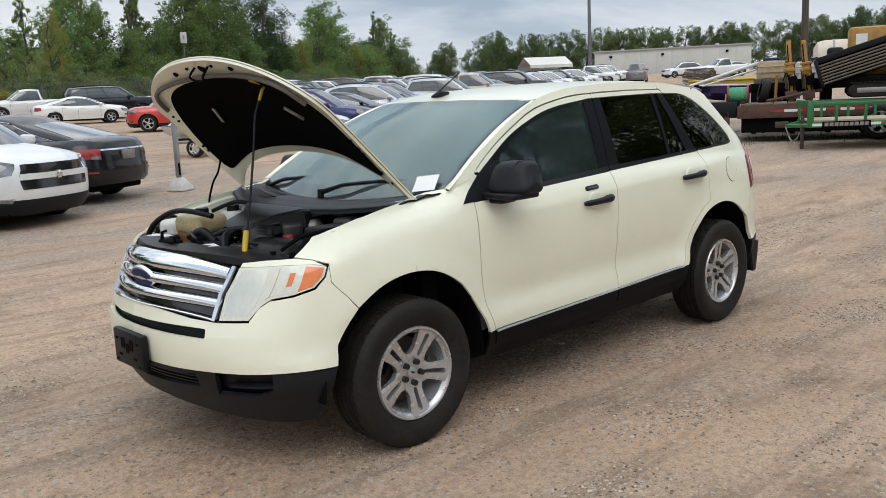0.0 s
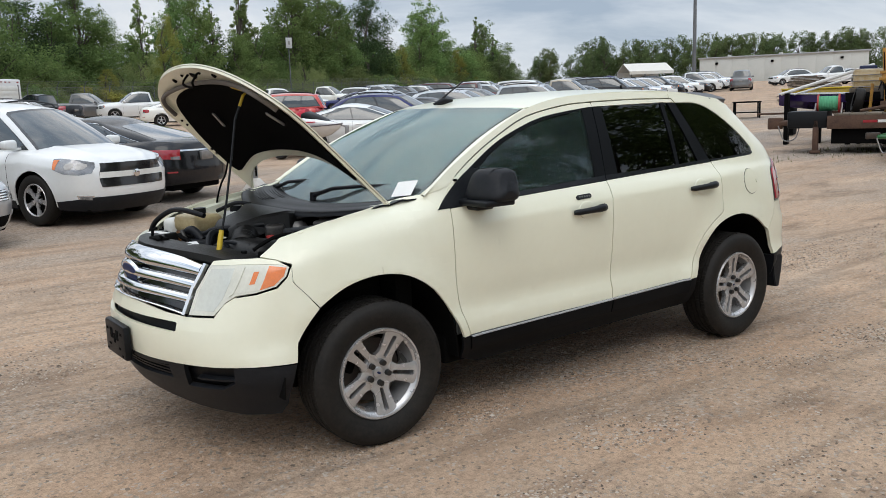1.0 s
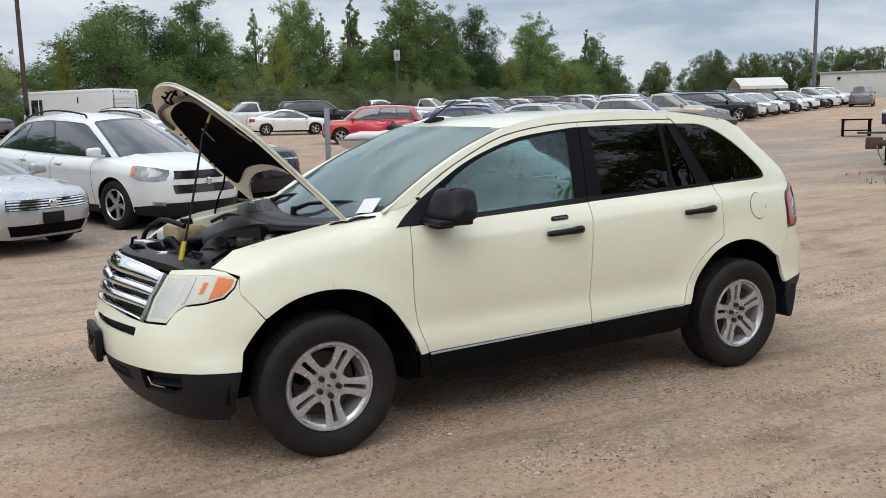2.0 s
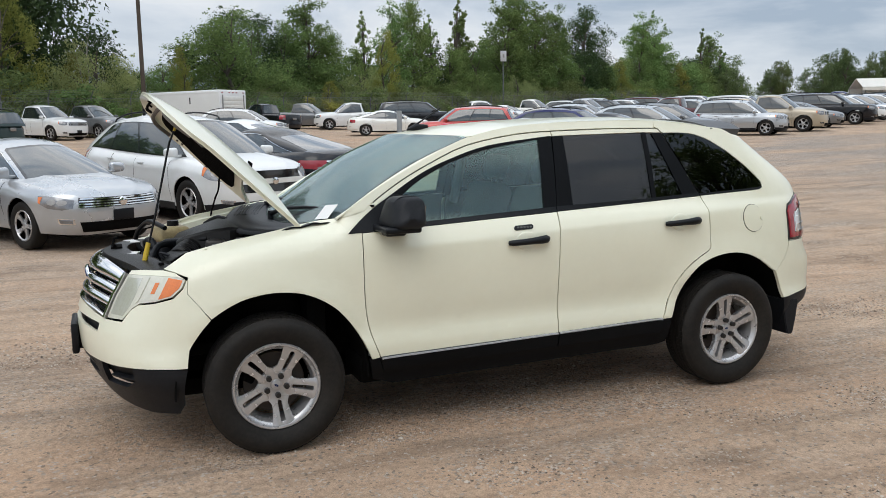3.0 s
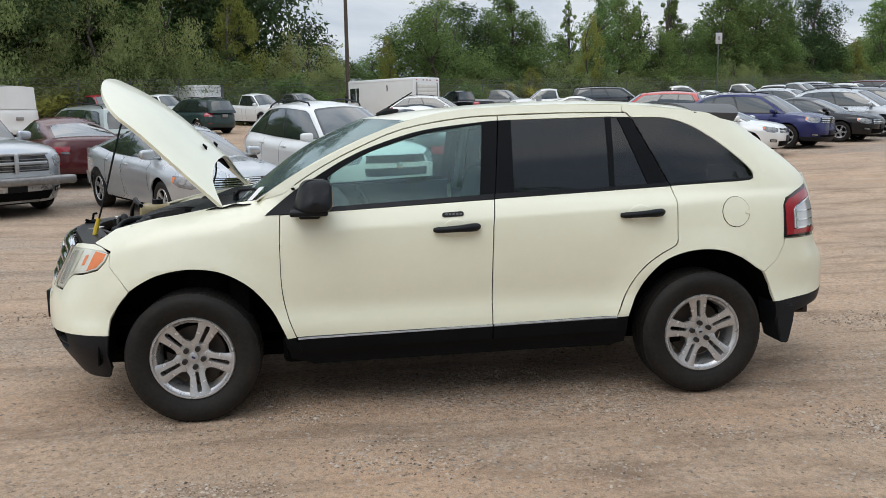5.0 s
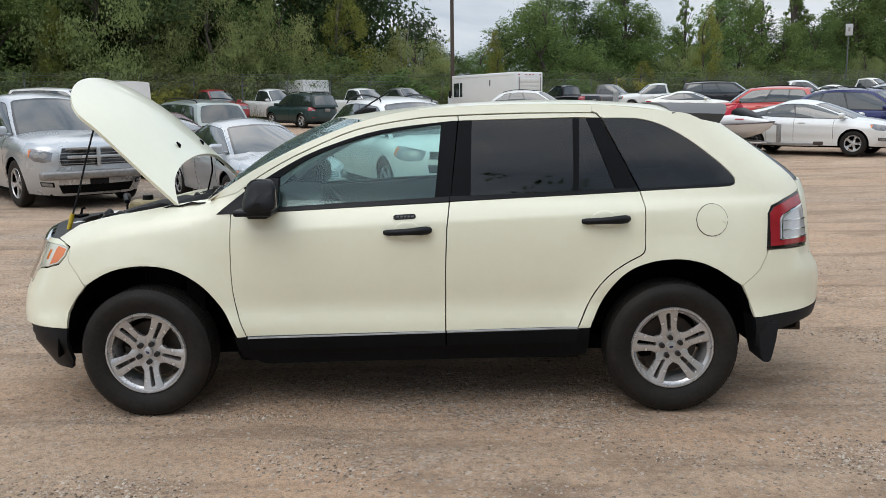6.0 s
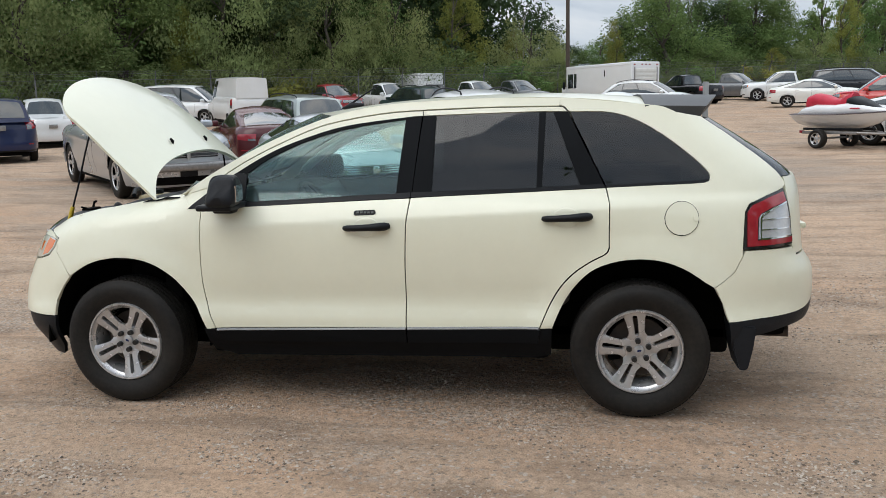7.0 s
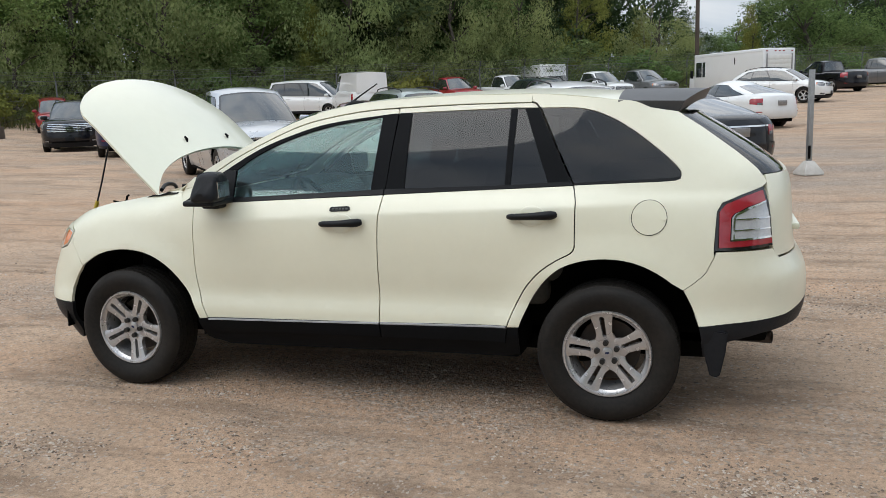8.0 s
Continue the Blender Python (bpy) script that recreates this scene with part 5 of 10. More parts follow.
    # engine and bottles
    def lump(name, material, lo, hi, bevel, label="", turn=0.0):
        bm = bmesh.new()
        c = Vector([(a + b) / 2 for a, b in zip(lo, hi)])
        box(bm, [a - k for a, k in zip(lo, c)], [b - k for b, k in zip(hi, c)], bevel, Matrix.Translation(c) @ Matrix.Rotation(radians(turn), 4, "Z"), 3)
        return part(name, bm, material, car, label)
    lump("engine_block", DARK, (-1.80, -0.45, 0.56), (-1.25, 0.35, 0.90), 0.04)
    bm = bmesh.new()
    rows = []
    for x, w0, w1, z in ((-1.80, -0.14, 0.06, 1.035), (-1.77, -0.18, 0.09, 1.06), (-1.64, -0.22, 0.13, 1.095), (-1.52, -0.26, 0.30, 1.11), (-1.44, -0.24, 0.32, 1.10), (-1.41, -0.20, 0.30, 1.06)):
        rows.append([(x, w0 - 0.01, z - 0.09), (x, w0, z - 0.012), (x, w0 + 0.02, z), (x, w1 - 0.02, z), (x, w1, z - 0.012), (x, w1 + 0.01, z - 0.09)])
    grid(bm, rows)
    bmesh.ops.holes_fill(bm, edges=bm.edges, sides=0)
    bmesh.ops.recalc_face_normals(bm, faces=bm.faces)
    part("engine_cover", bm, SCUFFED, car, "black plastic engine cover", sharp=30)
    lump("intake_box", SCUFFED, (-1.88, -0.54, 0.80), (-1.66, -0.20, 1.005), 0.07, "rounded black air intake box", 12)
    lump("air_filter_box", SCUFFED, (-1.62, -0.66, 0.78), (-1.40, -0.36, 1.02), 0.03)
    lump("battery", DARK, (-1.60, -0.34, 0.80), (-1.42, -0.20, 0.99), 0.012)
    lump("battery_terminal", RED_RUBBER, (-1.66, -0.31, 0.96), (-1.62, -0.26, 1.0), 0.012)
    lump("fuse_box", BLACK_PLASTIC, (-1.85, -0.66, 0.82), (-1.62, -0.56, 0.945), 0.015)
    lump("coolant_tank", mat("aged_cream_plastic", (0.50, 0.42, 0.24), 0.45, vary=0.3, size=6, second=(0.36, 0.27, 0.13)), (-1.89, 0.18, 0.985), (-1.70, 0.40, 1.08), 0.03, "yellowed plastic coolant tank", 10)
    lump("coolant_level", mat("rusty_coolant", (0.20, 0.085, 0.03), 0.4, vary=0.4, size=6), (-1.888, 0.182, 0.74), (-1.702, 0.398, 1.005), 0.03, "tank stained brown by old coolant", 10)
    lump("washer_bottle", WHITE_PLASTIC, (-1.90, 0.44, 0.72), (-1.74, 0.59, 1.045), 0.035)
    lump("fluid_bottle", WHITE_PLASTIC, (-1.54, 0.42, 0.80), (-1.42, 0.60, 1.05), 0.035)
    for x, y, z in ((-1.78, 0.30, 1.08), (-1.48, 0.51, 1.05), (-1.62, 0.10, 1.06)):
        bm = bmesh.new()
        cyl(bm, (x, y, z - 0.01), (x, y, z + 0.03), 0.036, 0.034, 18)
        part("filler_cap", bm, BLACK_PLASTIC, car)
    bm = bmesh.new()
    lathe(bm, [(0.001, 0.05), (0.03, 0.05), (0.05, 0.03), (0.055, 0.0), (0.055, -0.04)], 20, "z")
    bmesh.ops.translate(bm, vec=(-1.46, -0.24, 1.0), verts=bm.verts)
    part("brake_reservoir", bm, STEEL, car)
    hoses = (((-2.0, 0.52, 0.93), (-1.98, 0.47, 1.03), (-1.93, 0.36, 1.10), (-1.90, 0.22, 1.115), (-1.84, 0.08, 1.09)), ((-1.96, -0.1, 0.85), (-1.9, -0.05, 0.93), (-1.82, 0.02, 0.96), (-1.78, 0.12, 0.96)), ((-1.90, 0.20, 0.84), (-1.87, 0.14, 0.92), (-1.84, 0.02, 0.93), (-1.80, -0.08, 0.90)),
             ((-1.62, -0.20, 0.93), (-1.68, -0.10, 0.95), (-1.76, -0.06, 0.93)), ((-1.56, 0.60, 1.05), (-1.50, 0.46, 1.10), (-1.45, 0.36, 1.095)), ((-1.92, -0.30, 0.86), (-1.90, -0.2, 0.91), (-1.93, -0.08, 0.88)))
    for k, h in enumerate(hoses):
        bm = bmesh.new()
        tube(bm, spline(h, 6), (0.014, 0.024, 0.014, 0.024, 0.012, 0.016)[k], 10)
        part("hose", bm, BLACK_PLASTIC, car)
    bm = bmesh.new()
    duct = spline([(-1.80, -0.30, 0.955), (-1.74, -0.20, 0.985), (-1.69, -0.10, 0.985), (-1.64, -0.04, 0.96)], 8)
    tube(bm, duct, [0.062 + 0.007 * (i % 2) for i in range(len(duct))], 16)
    part("intake_duct", bm, SCUFFED, car, "ribbed black air intake duct", sharp=25)
    # pipes, brackets and castings between the covers
    for k, (x, y, z, a, b, h, m) in enumerate(((-1.93, -0.05, 0.95, 0.05, 0.09, 0.06, GREY_PLASTIC), (-1.86, 0.05, 0.97, 0.05, 0.10, 0.06, GREY_PLASTIC), (-1.72, -0.12, 0.99, 0.05, 0.06, 0.05, ENGINE_METAL), (-1.96, -0.36, 0.93, 0.06, 0.10, 0.05, ENGINE_METAL),
                                               (-1.60, -0.26, 1.02, 0.04, 0.05, 0.05, ENGINE_METAL), (-1.55, -0.50, 1.03, 0.07, 0.10, 0.03, GREY_PLASTIC), (-1.95, 0.36, 0.95, 0.04, 0.05, 0.06, BLACK_PLASTIC), (-1.40, -0.45, 1.04, 0.05, 0.07, 0.05, ENGINE_METAL), (-1.40, 0.45, 1.06, 0.05, 0.06, 0.05, STEEL))):
        lump("casting", m, (x - a, y - b, z - h), (x + a, y + b, z + h * 0.6), 0.018, turn=17 * k)
    for k, way in enumerate((((-1.94, -0.20, 0.95), (-1.90, -0.14, 1.01), (-1.84, -0.10, 1.02), (-1.78, -0.08, 1.0)), ((-1.96, 0.02, 0.95), (-1.95, 0.08, 1.0), (-1.93, 0.02, 1.03), (-1.90, -0.03, 0.98)), ((-1.97, -0.02, 0.95), (-1.97, 0.06, 1.02), (-1.94, 0.10, 0.99)),
                              ((-1.86, -0.56, 0.98), (-1.76, -0.58, 1.03), (-1.62, -0.58, 1.04), (-1.5, -0.60, 1.05)), ((-1.88, 0.0, 1.0), (-1.84, -0.06, 1.03), (-1.74, -0.16, 1.04), (-1.64, -0.22, 1.05)), ((-1.50, -0.20, 1.05), (-1.42, -0.30, 1.08), (-1.36, -0.40, 1.06)))):
        bm = bmesh.new()
        tube(bm, spline(way, 6), (0.018, 0.022, 0.012, 0.009, 0.014, 0.010)[k], 10)
        part("hose", bm, (BLACK_PLASTIC, GREY_PLASTIC, ENGINE_METAL, DARK, BLACK_PLASTIC, ENGINE_METAL)[k], car)
    rng = random.Random(5)
    for k in range(30):
        p = Vector((rng.uniform(-1.94, -1.45), rng.uniform(-0.55, 0.36), rng.uniform(0.90, 0.985)))
        bm = bmesh.new()
        tube(bm, spline([p, p + Vector((rng.uniform(-0.1, 0.1), rng.uniform(-0.1, 0.1), 0.03)), p + Vector((rng.uniform(-0.15, 0.15), rng.uniform(-0.2, 0.2), -0.02))], 5), rng.uniform(0.006, 0.014), 6)
        part("cable", bm, rng.choice((BLACK_PLASTIC, DARK, GREY_PLASTIC, ENGINE_METAL)), car)
    for k in range(22):
        p = Vector((rng.uniform(-1.94, -1.45), rng.uniform(-0.55, 0.36), rng.uniform(0.86, 0.96)))
        lump("connector", rng.choice((DARK, BLACK_PLASTIC, STEEL, ENGINE_METAL)), tuple(p - Vector((0.03, 0.03, 0.04))), tuple(p + Vector((rng.uniform(0.02, 0.05), rng.uniform(0.02, 0.05), 0.03))), 0.008, turn=rng.uniform(0, 90))


def build_cabin(car):
    LIGHT = mat("pale_headliner", (0.42, 0.42, 0.39), 0.95, vary=0.1, size=5)
    bm = bmesh.new()
    box(bm, (-0.88, -0.78, 0.445), (0.90, 0.78, 0.47), 0.0)
    part("cabin_floor", bm, TRIM_GREY, car)
    bm = bmesh.new()
    box(bm, (0.90, -0.50, 0.50), (2.0, 0.50, 0.53), 0.0)
    part("cargo_floor", bm, TRIM_GREY, car)
    bm = bmesh.new()
    grid(bm, [[(x, t * (half_width(max(x, -0.3), ramp(RAIL, x)) - 0.03), roof_z(x) - 0.035 - 0.06 * abs(t) ** 2.5) for t in steps(-1, 1, 0.125)] for x in steps(-0.40, 1.62, 0.1)])
    solid(bm, 0.008)
    part("headliner", bm, LIGHT, car)
    for sgn in (1, -1):
        for x0, x1, z1, z2 in ((-0.92, 0.20, 1.115, 1.15), (0.23, 1.22, 1.155, 1.19), (1.24, 1.80, 1.19, 1.20)):
            bm = bmesh.new()
            rows = []
            for k in range(9):
                f = k / 8
                row = []
                for x in steps(x0, x1, 0.08):
                    lo = 0.46 if x < 0.86 else 0.90
                    z = lo + f * (z1 + (z2 - z1) * (x - x0) / (x1 - x0) - lo)
                    row.append((x, -sgn * (half_width(x, z) - (0.05 if z < 1.1 else 0.03)), z))
                rows.append(row)
            grid(bm, rows)
            solid(bm, 0.012)
            part("door_trim", bm, TRIM_GREY, car)
        bm = bmesh.new()
        tube(bm, [(x, -sgn * (half_width(x, z) - 0.085), z - 0.02) for x, z in ((-0.86, 1.22), (-0.70, 1.34), (-0.45, 1.47), (-0.15, 1.56), (0.3, 1.60), (1.0, 1.60), (1.5, 1.55))], 0.03, 8)
        part("inner_rail", bm, LIGHT, car)
        for way, thick in (([(0.30, 0.60, 1.56), (0.27, 0.68, 1.3), (0.25, 0.74, 1.1)], 0.035), ([(1.02, 0.58, 1.56), (1.12, 0.66, 1.3), (1.2, 0.70, 1.15)], 0.035), ([(1.50, 0.52, 1.50), (1.74, 0.55, 1.32), (1.88, 0.60, 1.20)], 0.05)):
            bm = bmesh.new()
            tube(bm, [(x, -sgn * y, z) for x, y, z in way], thick, 8)
            part("inner_pillar", bm, LIGHT, car)
    bm = bmesh.new()
    rows = []
    for x, z in ((-1.20, 1.09), (-1.0, 1.125), (-0.75, 1.13), (-0.62, 1.10), (-0.56, 1.02), (-0.60, 0.80), (-0.70, 0.60)):
        rows.append([(x + 0.10 * (y / 0.76) ** 2 * (1 if x < -0.9 else 0), y, z + (0.03 if 0.15 < -y < 0.55 and -0.95 < x < -0.5 else 0)) for y in steps(-0.76, 0.76, 0.095)])
    grid(bm, rows)
    solid(bm, 0.02)
    part("dashboard", bm, BLACK_PLASTIC, car)
    bm = bmesh.new()
    box(bm, (-0.65, -0.12, 0.47), (0.45, 0.12, 0.72), 0.03)
    part("centre_console", bm, TRIM_GREY, car)
    m = Matrix.Translation((-0.42, -0.37, 1.04)) @ Matrix.Rotation(radians(62), 4, "Y")
    bm = bmesh.new()
    ring = [m @ Vector((0.185 * math.cos(a), 0.185 * math.sin(a), 0)) for a in (2 * math.pi * k / 28 for k in range(29))]
    tube(bm, ring, 0.016, 8)
    box(bm, (-0.06, -0.07, -0.04), (0.06, 0.07, 0.02), 0.02, m)
    for a in (0, 180, 90):
        cyl(bm, m @ Vector((0.05 * math.cos(radians(a)), 0.05 * math.sin(radians(a)), 0)), m @ Vector((0.18 * math.cos(radians(a)), 0.18 * math.sin(radians(a)), 0)), 0.016, seg=8)
    cyl(bm, m @ Vector((0, 0, -0.02)), m @ Vector((0, 0, -0.3)), 0.035, seg=10)
    part("steering_wheel", bm, BLACK_PLASTIC, car)

    def seat(name, x, y, w, top):
        bm = bmesh.new()
        box(bm, (x - 0.30, y - w, 0.52), (x + 0.26, y + w, 0.74), 0.06, None, 3)
        cushion = part(name, bm, SEAT, car, "grey cloth seat")
        bm = bmesh.new()
        box(bm, (-0.08, -w, 0.0), (0.07, w, top), 0.06, Matrix.Translation((x + 0.24, y, 0.66)) @ Matrix.Rotation(radians(16), 4, "Y"), 3)
        part("seat_back", bm, SEAT, cushion)
        n = 1 if w < 0.4 else 3
        for k in range(n):
            yy = y + (0 if n == 1 else (k - 1) * 0.42)
            bm = bmesh.new()
            box(bm, (-0.05, -0.13, top + 0.03), (0.05, 0.13, top + 0.20), 0.045, Matrix.Translation((x + 0.24, yy, 0.66)) @ Matrix.Rotation(radians(16), 4, "Y"), 3)
            cyl(bm, (x + 0.42, yy - 0.05, 0.66 + top - 0.06), (x + 0.45, yy - 0.05, 0.66 + top + 0.08), 0.007, seg=6)
            cyl(bm, (x + 0.42, yy + 0.05, 0.66 + top - 0.06), (x + 0.45, yy + 0.05, 0.66 + top + 0.08), 0.007, seg=6)
            part("headrest", bm, SEAT, cushion)
    seat("front_seat", -0.02, -0.37, 0.25, 0.62)
    seat("front_seat", -0.02, 0.37, 0.25, 0.62)
    seat("rear_bench", 0.80, 0.0, 0.62, 0.56)
    bm = bmesh.new()
    box(bm, (-0.33, -0.12, 1.49), (-0.30, 0.12, 1.55), 0.012)
    cyl(bm, (-0.33, 0, 1.54), (-0.40, 0, 1.60), 0.012, seg=8)
    part("inner_mirror", bm, BLACK_PLASTIC, car)
    bm = bmesh.new()
    c = Vector((-1.068, -0.672, 1.209))
    box(bm, (-0.05, -0.065, 0), (0.05, 0.065, 0.0015), 0.0, Matrix.Translation(c) @ Matrix.Rotation(radians(22), 4, "Z") @ Matrix.Rotation(radians(-43.7), 4, "Y") @ Matrix.Rotation(radians(-8), 4, "X"))
    part("paper_note", bm, PAPER, car, "white paper note on the windscreen")


hero = build_hero()
build_bonnet(hero)
build_engine_bay(hero)
build_cabin(hero)

# ---- parked vehicles ----
PAINT_SLOT = paint("vehicle_paint", (0.6, 0.6, 0.6))
COLOURS = {
    "silver": paint("silver_paint", (0.46, 0.48, 0.50), 0.28, 0.55), "white": paint("white_paint", (0.70, 0.71, 0.70)), "black": paint("black_paint", (0.005, 0.0055, 0.008), 0.25),
    "navy": paint("navy_paint", (0.018, 0.022, 0.10), 0.25, 0.2), "red": paint("red_paint", (0.50, 0.03, 0.022)), "green": paint("dark_green_paint", (0.016, 0.034, 0.032), 0.3), "maroon": paint("maroon_paint", (0.075, 0.014, 0.016), 0.25),
    "grey": paint("grey_paint", (0.16, 0.165, 0.17), 0.3, 0.4), "beige": paint("beige_paint", (0.42, 0.36, 0.27), 0.3, 0.3), "blue": paint("blue_paint", (0.012, 0.020, 0.065), 0.3), "pearl": paint("pearl_paint", (0.74, 0.73, 0.68)),
    "sage": paint("sage_silver_paint", (0.36, 0.40, 0.38), 0.3, 0.5), "crimson": paint("crimson_paint", (0.28, 0.012, 0.02)), "yellow": paint("yellow_paint", (0.62, 0.45, 0.02), 0.5),
}
KINDS = {
    # length, width, height, wheels (rear, front), tyre radius, top edge of the lower body, cabin (base rear, base front, roof rear, roof front, base half width, roof half width),
    # bow of the front and rear pillars, fall of the roof at its two ends, lamps (low, high), tail lamps, lower cladding, crown of the bonnet, side windows along the cabin
    "sedan": dict(L=4.87, W=1.84, H=1.49, wheels=(-1.38, 1.43), r=0.335, top=((-2.45, 0.93), (-2.3, 1.01), (-2.0, 1.055), (-1.5, 1.04), (-0.8, 0.985), (0.6, 0.945), (1.2, 0.93), (1.8, 0.875), (2.15, 0.81), (2.35, 0.74), (2.45, 0.66)),
                  cabin=(-1.98, 1.28, -0.80, 0.22, 0.80, 0.56), bow=(0.30, 0.34), fall=(0.10, 0.07), lamp=(0.60, 0.755), tail=(0.74, 0.94), clad=False, bonnet=0.075, windows=((0.12, 0.26), (0.275, 0.535), (0.555, 0.93)), slant=0.16),
    "hatch": dict(L=4.50, W=1.83, H=1.48, wheels=(-1.28, 1.37), r=0.325, top=((-2.25, 0.95), (-2.0, 1.06), (-1.5, 1.07), (-0.8, 1.01), (0.6, 0.95), (1.25, 0.93), (1.7, 0.87), (2.0, 0.80), (2.15, 0.73), (2.25, 0.65)),
                  cabin=(-1.90, 1.42, -0.78, 0.22, 0.79, 0.56), bow=(0.28, 0.34), fall=(0.12, 0.07), lamp=(0.66, 0.80), tail=(0.80, 1.0), clad=False, bonnet=0.08, windows=((0.12, 0.25), (0.265, 0.52), (0.54, 0.93)), slant=0.17),
    "crossover": dict(L=5.15, W=2.0, H=1.83, wheels=(-1.52, 1.50), r=0.385, top=((-2.55, 1.05), (-2.35, 1.17), (-1.6, 1.17), (-0.8, 1.13), (0.6, 1.09), (1.3, 1.09), (1.8, 1.05), (2.15, 0.98), (2.4, 0.88), (2.57, 0.76)),
                      cabin=(-2.42, 1.42, -1.78, 0.38, 0.87, 0.64), bow=(0.26, 0.22), fall=(0.15, 0.08), lamp=(0.82, 1.00), tail=(0.90, 1.16), clad=True, bonnet=0.09, windows=((0.09, 0.29), (0.305, 0.565), (0.585, 0.93)), slant=0.08),
    "boxy_suv": dict(L=4.50, W=1.83, H=1.74, wheels=(-1.28, 1.34), r=0.36, top=((-2.25, 0.98), (-2.1, 1.08), (-1.0, 1.06), (0.8, 1.03), (1.15, 1.05), (1.8, 1.02), (2.05, 0.97), (2.18, 0.90), (2.25, 0.80)),
                     cabin=(-2.15, 1.15, -1.86, 0.36, 0.83, 0.66), bow=(0.16, 0.12), fall=(0.07, 0.06), lamp=(0.78, 0.95), tail=(0.84, 1.05), clad=True, bonnet=0.05, windows=((0.06, 0.29), (0.305, 0.575), (0.595, 0.93)), slant=0.03),
    "big_suv": dict(L=5.3, W=2.02, H=1.90, wheels=(-1.55, 1.50), r=0.40, top=((-2.65, 1.12), (-2.5, 1.22), (-1.0, 1.19), (0.9, 1.16), (1.25, 1.18), (2.1, 1.14), (2.45, 1.08), (2.58, 1.0), (2.65, 0.9)),
                    cabin=(-2.56, 1.20, -2.28, 0.38, 0.88, 0.71), bow=(0.14, 0.10), fall=(0.06, 0.06), lamp=(0.86, 1.06), tail=(0.95, 1.35), clad=True, bonnet=0.05, windows=((0.05, 0.31), (0.325, 0.585), (0.605, 0.93)), slant=0.02),
    "pickup": dict(L=5.75, W=2.0, H=1.92, wheels=(-1.72, 1.78), r=0.40, top=((-2.88, 1.18), (-1.0, 1.20), (-0.6, 1.17), (0.9, 1.14), (1.3, 1.17), (2.2, 1.12), (2.6, 1.05), (2.78, 0.96), (2.88, 0.84)),
                   cabin=(-0.68, 1.36, -0.50, 0.55, 0.88, 0.69), bow=(0.18, 0.06), fall=(0.05, 0.07), lamp=(0.84, 1.03), tail=(0.85, 1.15), clad=False, bonnet=0.10, bed=(-2.80, -0.74), windows=((0.08, 0.46), (0.48, 0.93)), slant=0.02),
    "minivan": dict(L=4.9, W=1.95, H=1.90, wheels=(-1.45, 1.45), r=0.34, top=((-2.42, 0.98), (-2.3, 1.08), (-1.0, 1.06), (0.9, 1.02), (1.5, 1.0), (2.0, 0.91), (2.25, 0.83), (2.42, 0.70)),
                    cabin=(-2.34, 1.80, -2.10, 0.70, 0.86, 0.72), bow=(0.22, 0.12), fall=(0.07, 0.08), lamp=(0.68, 0.84), tail=(0.75, 0.98), clad=True, bonnet=0.05, windows=((0.04, 0.28), (0.295, 0.565), (0.585, 0.93)), slant=0.03),
    "cargo_van": dict(L=5.6, W=2.05, H=2.55, wheels=(-1.6, 1.75), r=0.35, top=((-2.8, 1.52), (-1.0, 1.52), (0.9, 1.50), (1.6, 1.2), (2.0, 1.12), (2.5, 1.0), (2.7, 0.88), (2.82, 0.78)),
                      shoulder=0.02, tail_s=(2.10, 2.24), cabin=(-2.60, 2.30, -2.57, 1.30, 0.90, 0.845), bow=(0.12, 0.04), fall=(0.02, 0.06), lamp=(0.85, 1.10), tail=(1.0, 1.45), clad=True, bonnet=0.06, windows=((0.76, 0.92),), slant=0.0),
}


def small_wheel(r):
    """A tyre and a rim with six spokes; the outer face looks to -y."""
    bm = bmesh.new()
    q = r * 0.64
    lathe(bm, [(q, -0.085), (q + 0.02, -0.098), (r - 0.04, -0.108), (r - 0.012, -0.095), (r, -0.07), (r, 0.07), (r - 0.02, 0.1), (q, 0.09)], 32)
    tyre = as_mesh("tyre", bm, RUBBER)
    bm = bmesh.new()
    prof = [(0.004, -0.078), (0.03, -0.077), (0.052, -0.068), (q * 0.45, -0.066), (q * 0.72, -0.070), (q - 0.022, -0.080), (q - 0.012, -0.094), (q - 0.002, -0.096), (q + 0.004, -0.088)]
    rings = []
    for rr, y in prof:
        rings.append([bm.verts.new((rr * math.sin(math.pi * k / 15), y, rr * math.cos(math.pi * k / 15))) for k in range(30)])
    for i in range(len(prof) - 1):
        for k in range(30):
            if i in (2, 3, 4) and k % 6 in (2, 3, 4, 5) and not (i == 2 and k % 6 in (2, 5)):
                continue
            n = (k + 1) % 30
            bm.faces.new((rings[i][k], rings[i][n], rings[i + 1][n], rings[i + 1][k]))
    solid(bm, 0.022)
    rim = as_mesh("wheel", bm, ALLOY)
    bm = bmesh.new()
    lathe(bm, [(0.001, -0.01), (q * 0.8, -0.01), (q * 0.8, 0.02)], 20)
    return tyre, rim, as_mesh("brake_disc", bm, DARK)


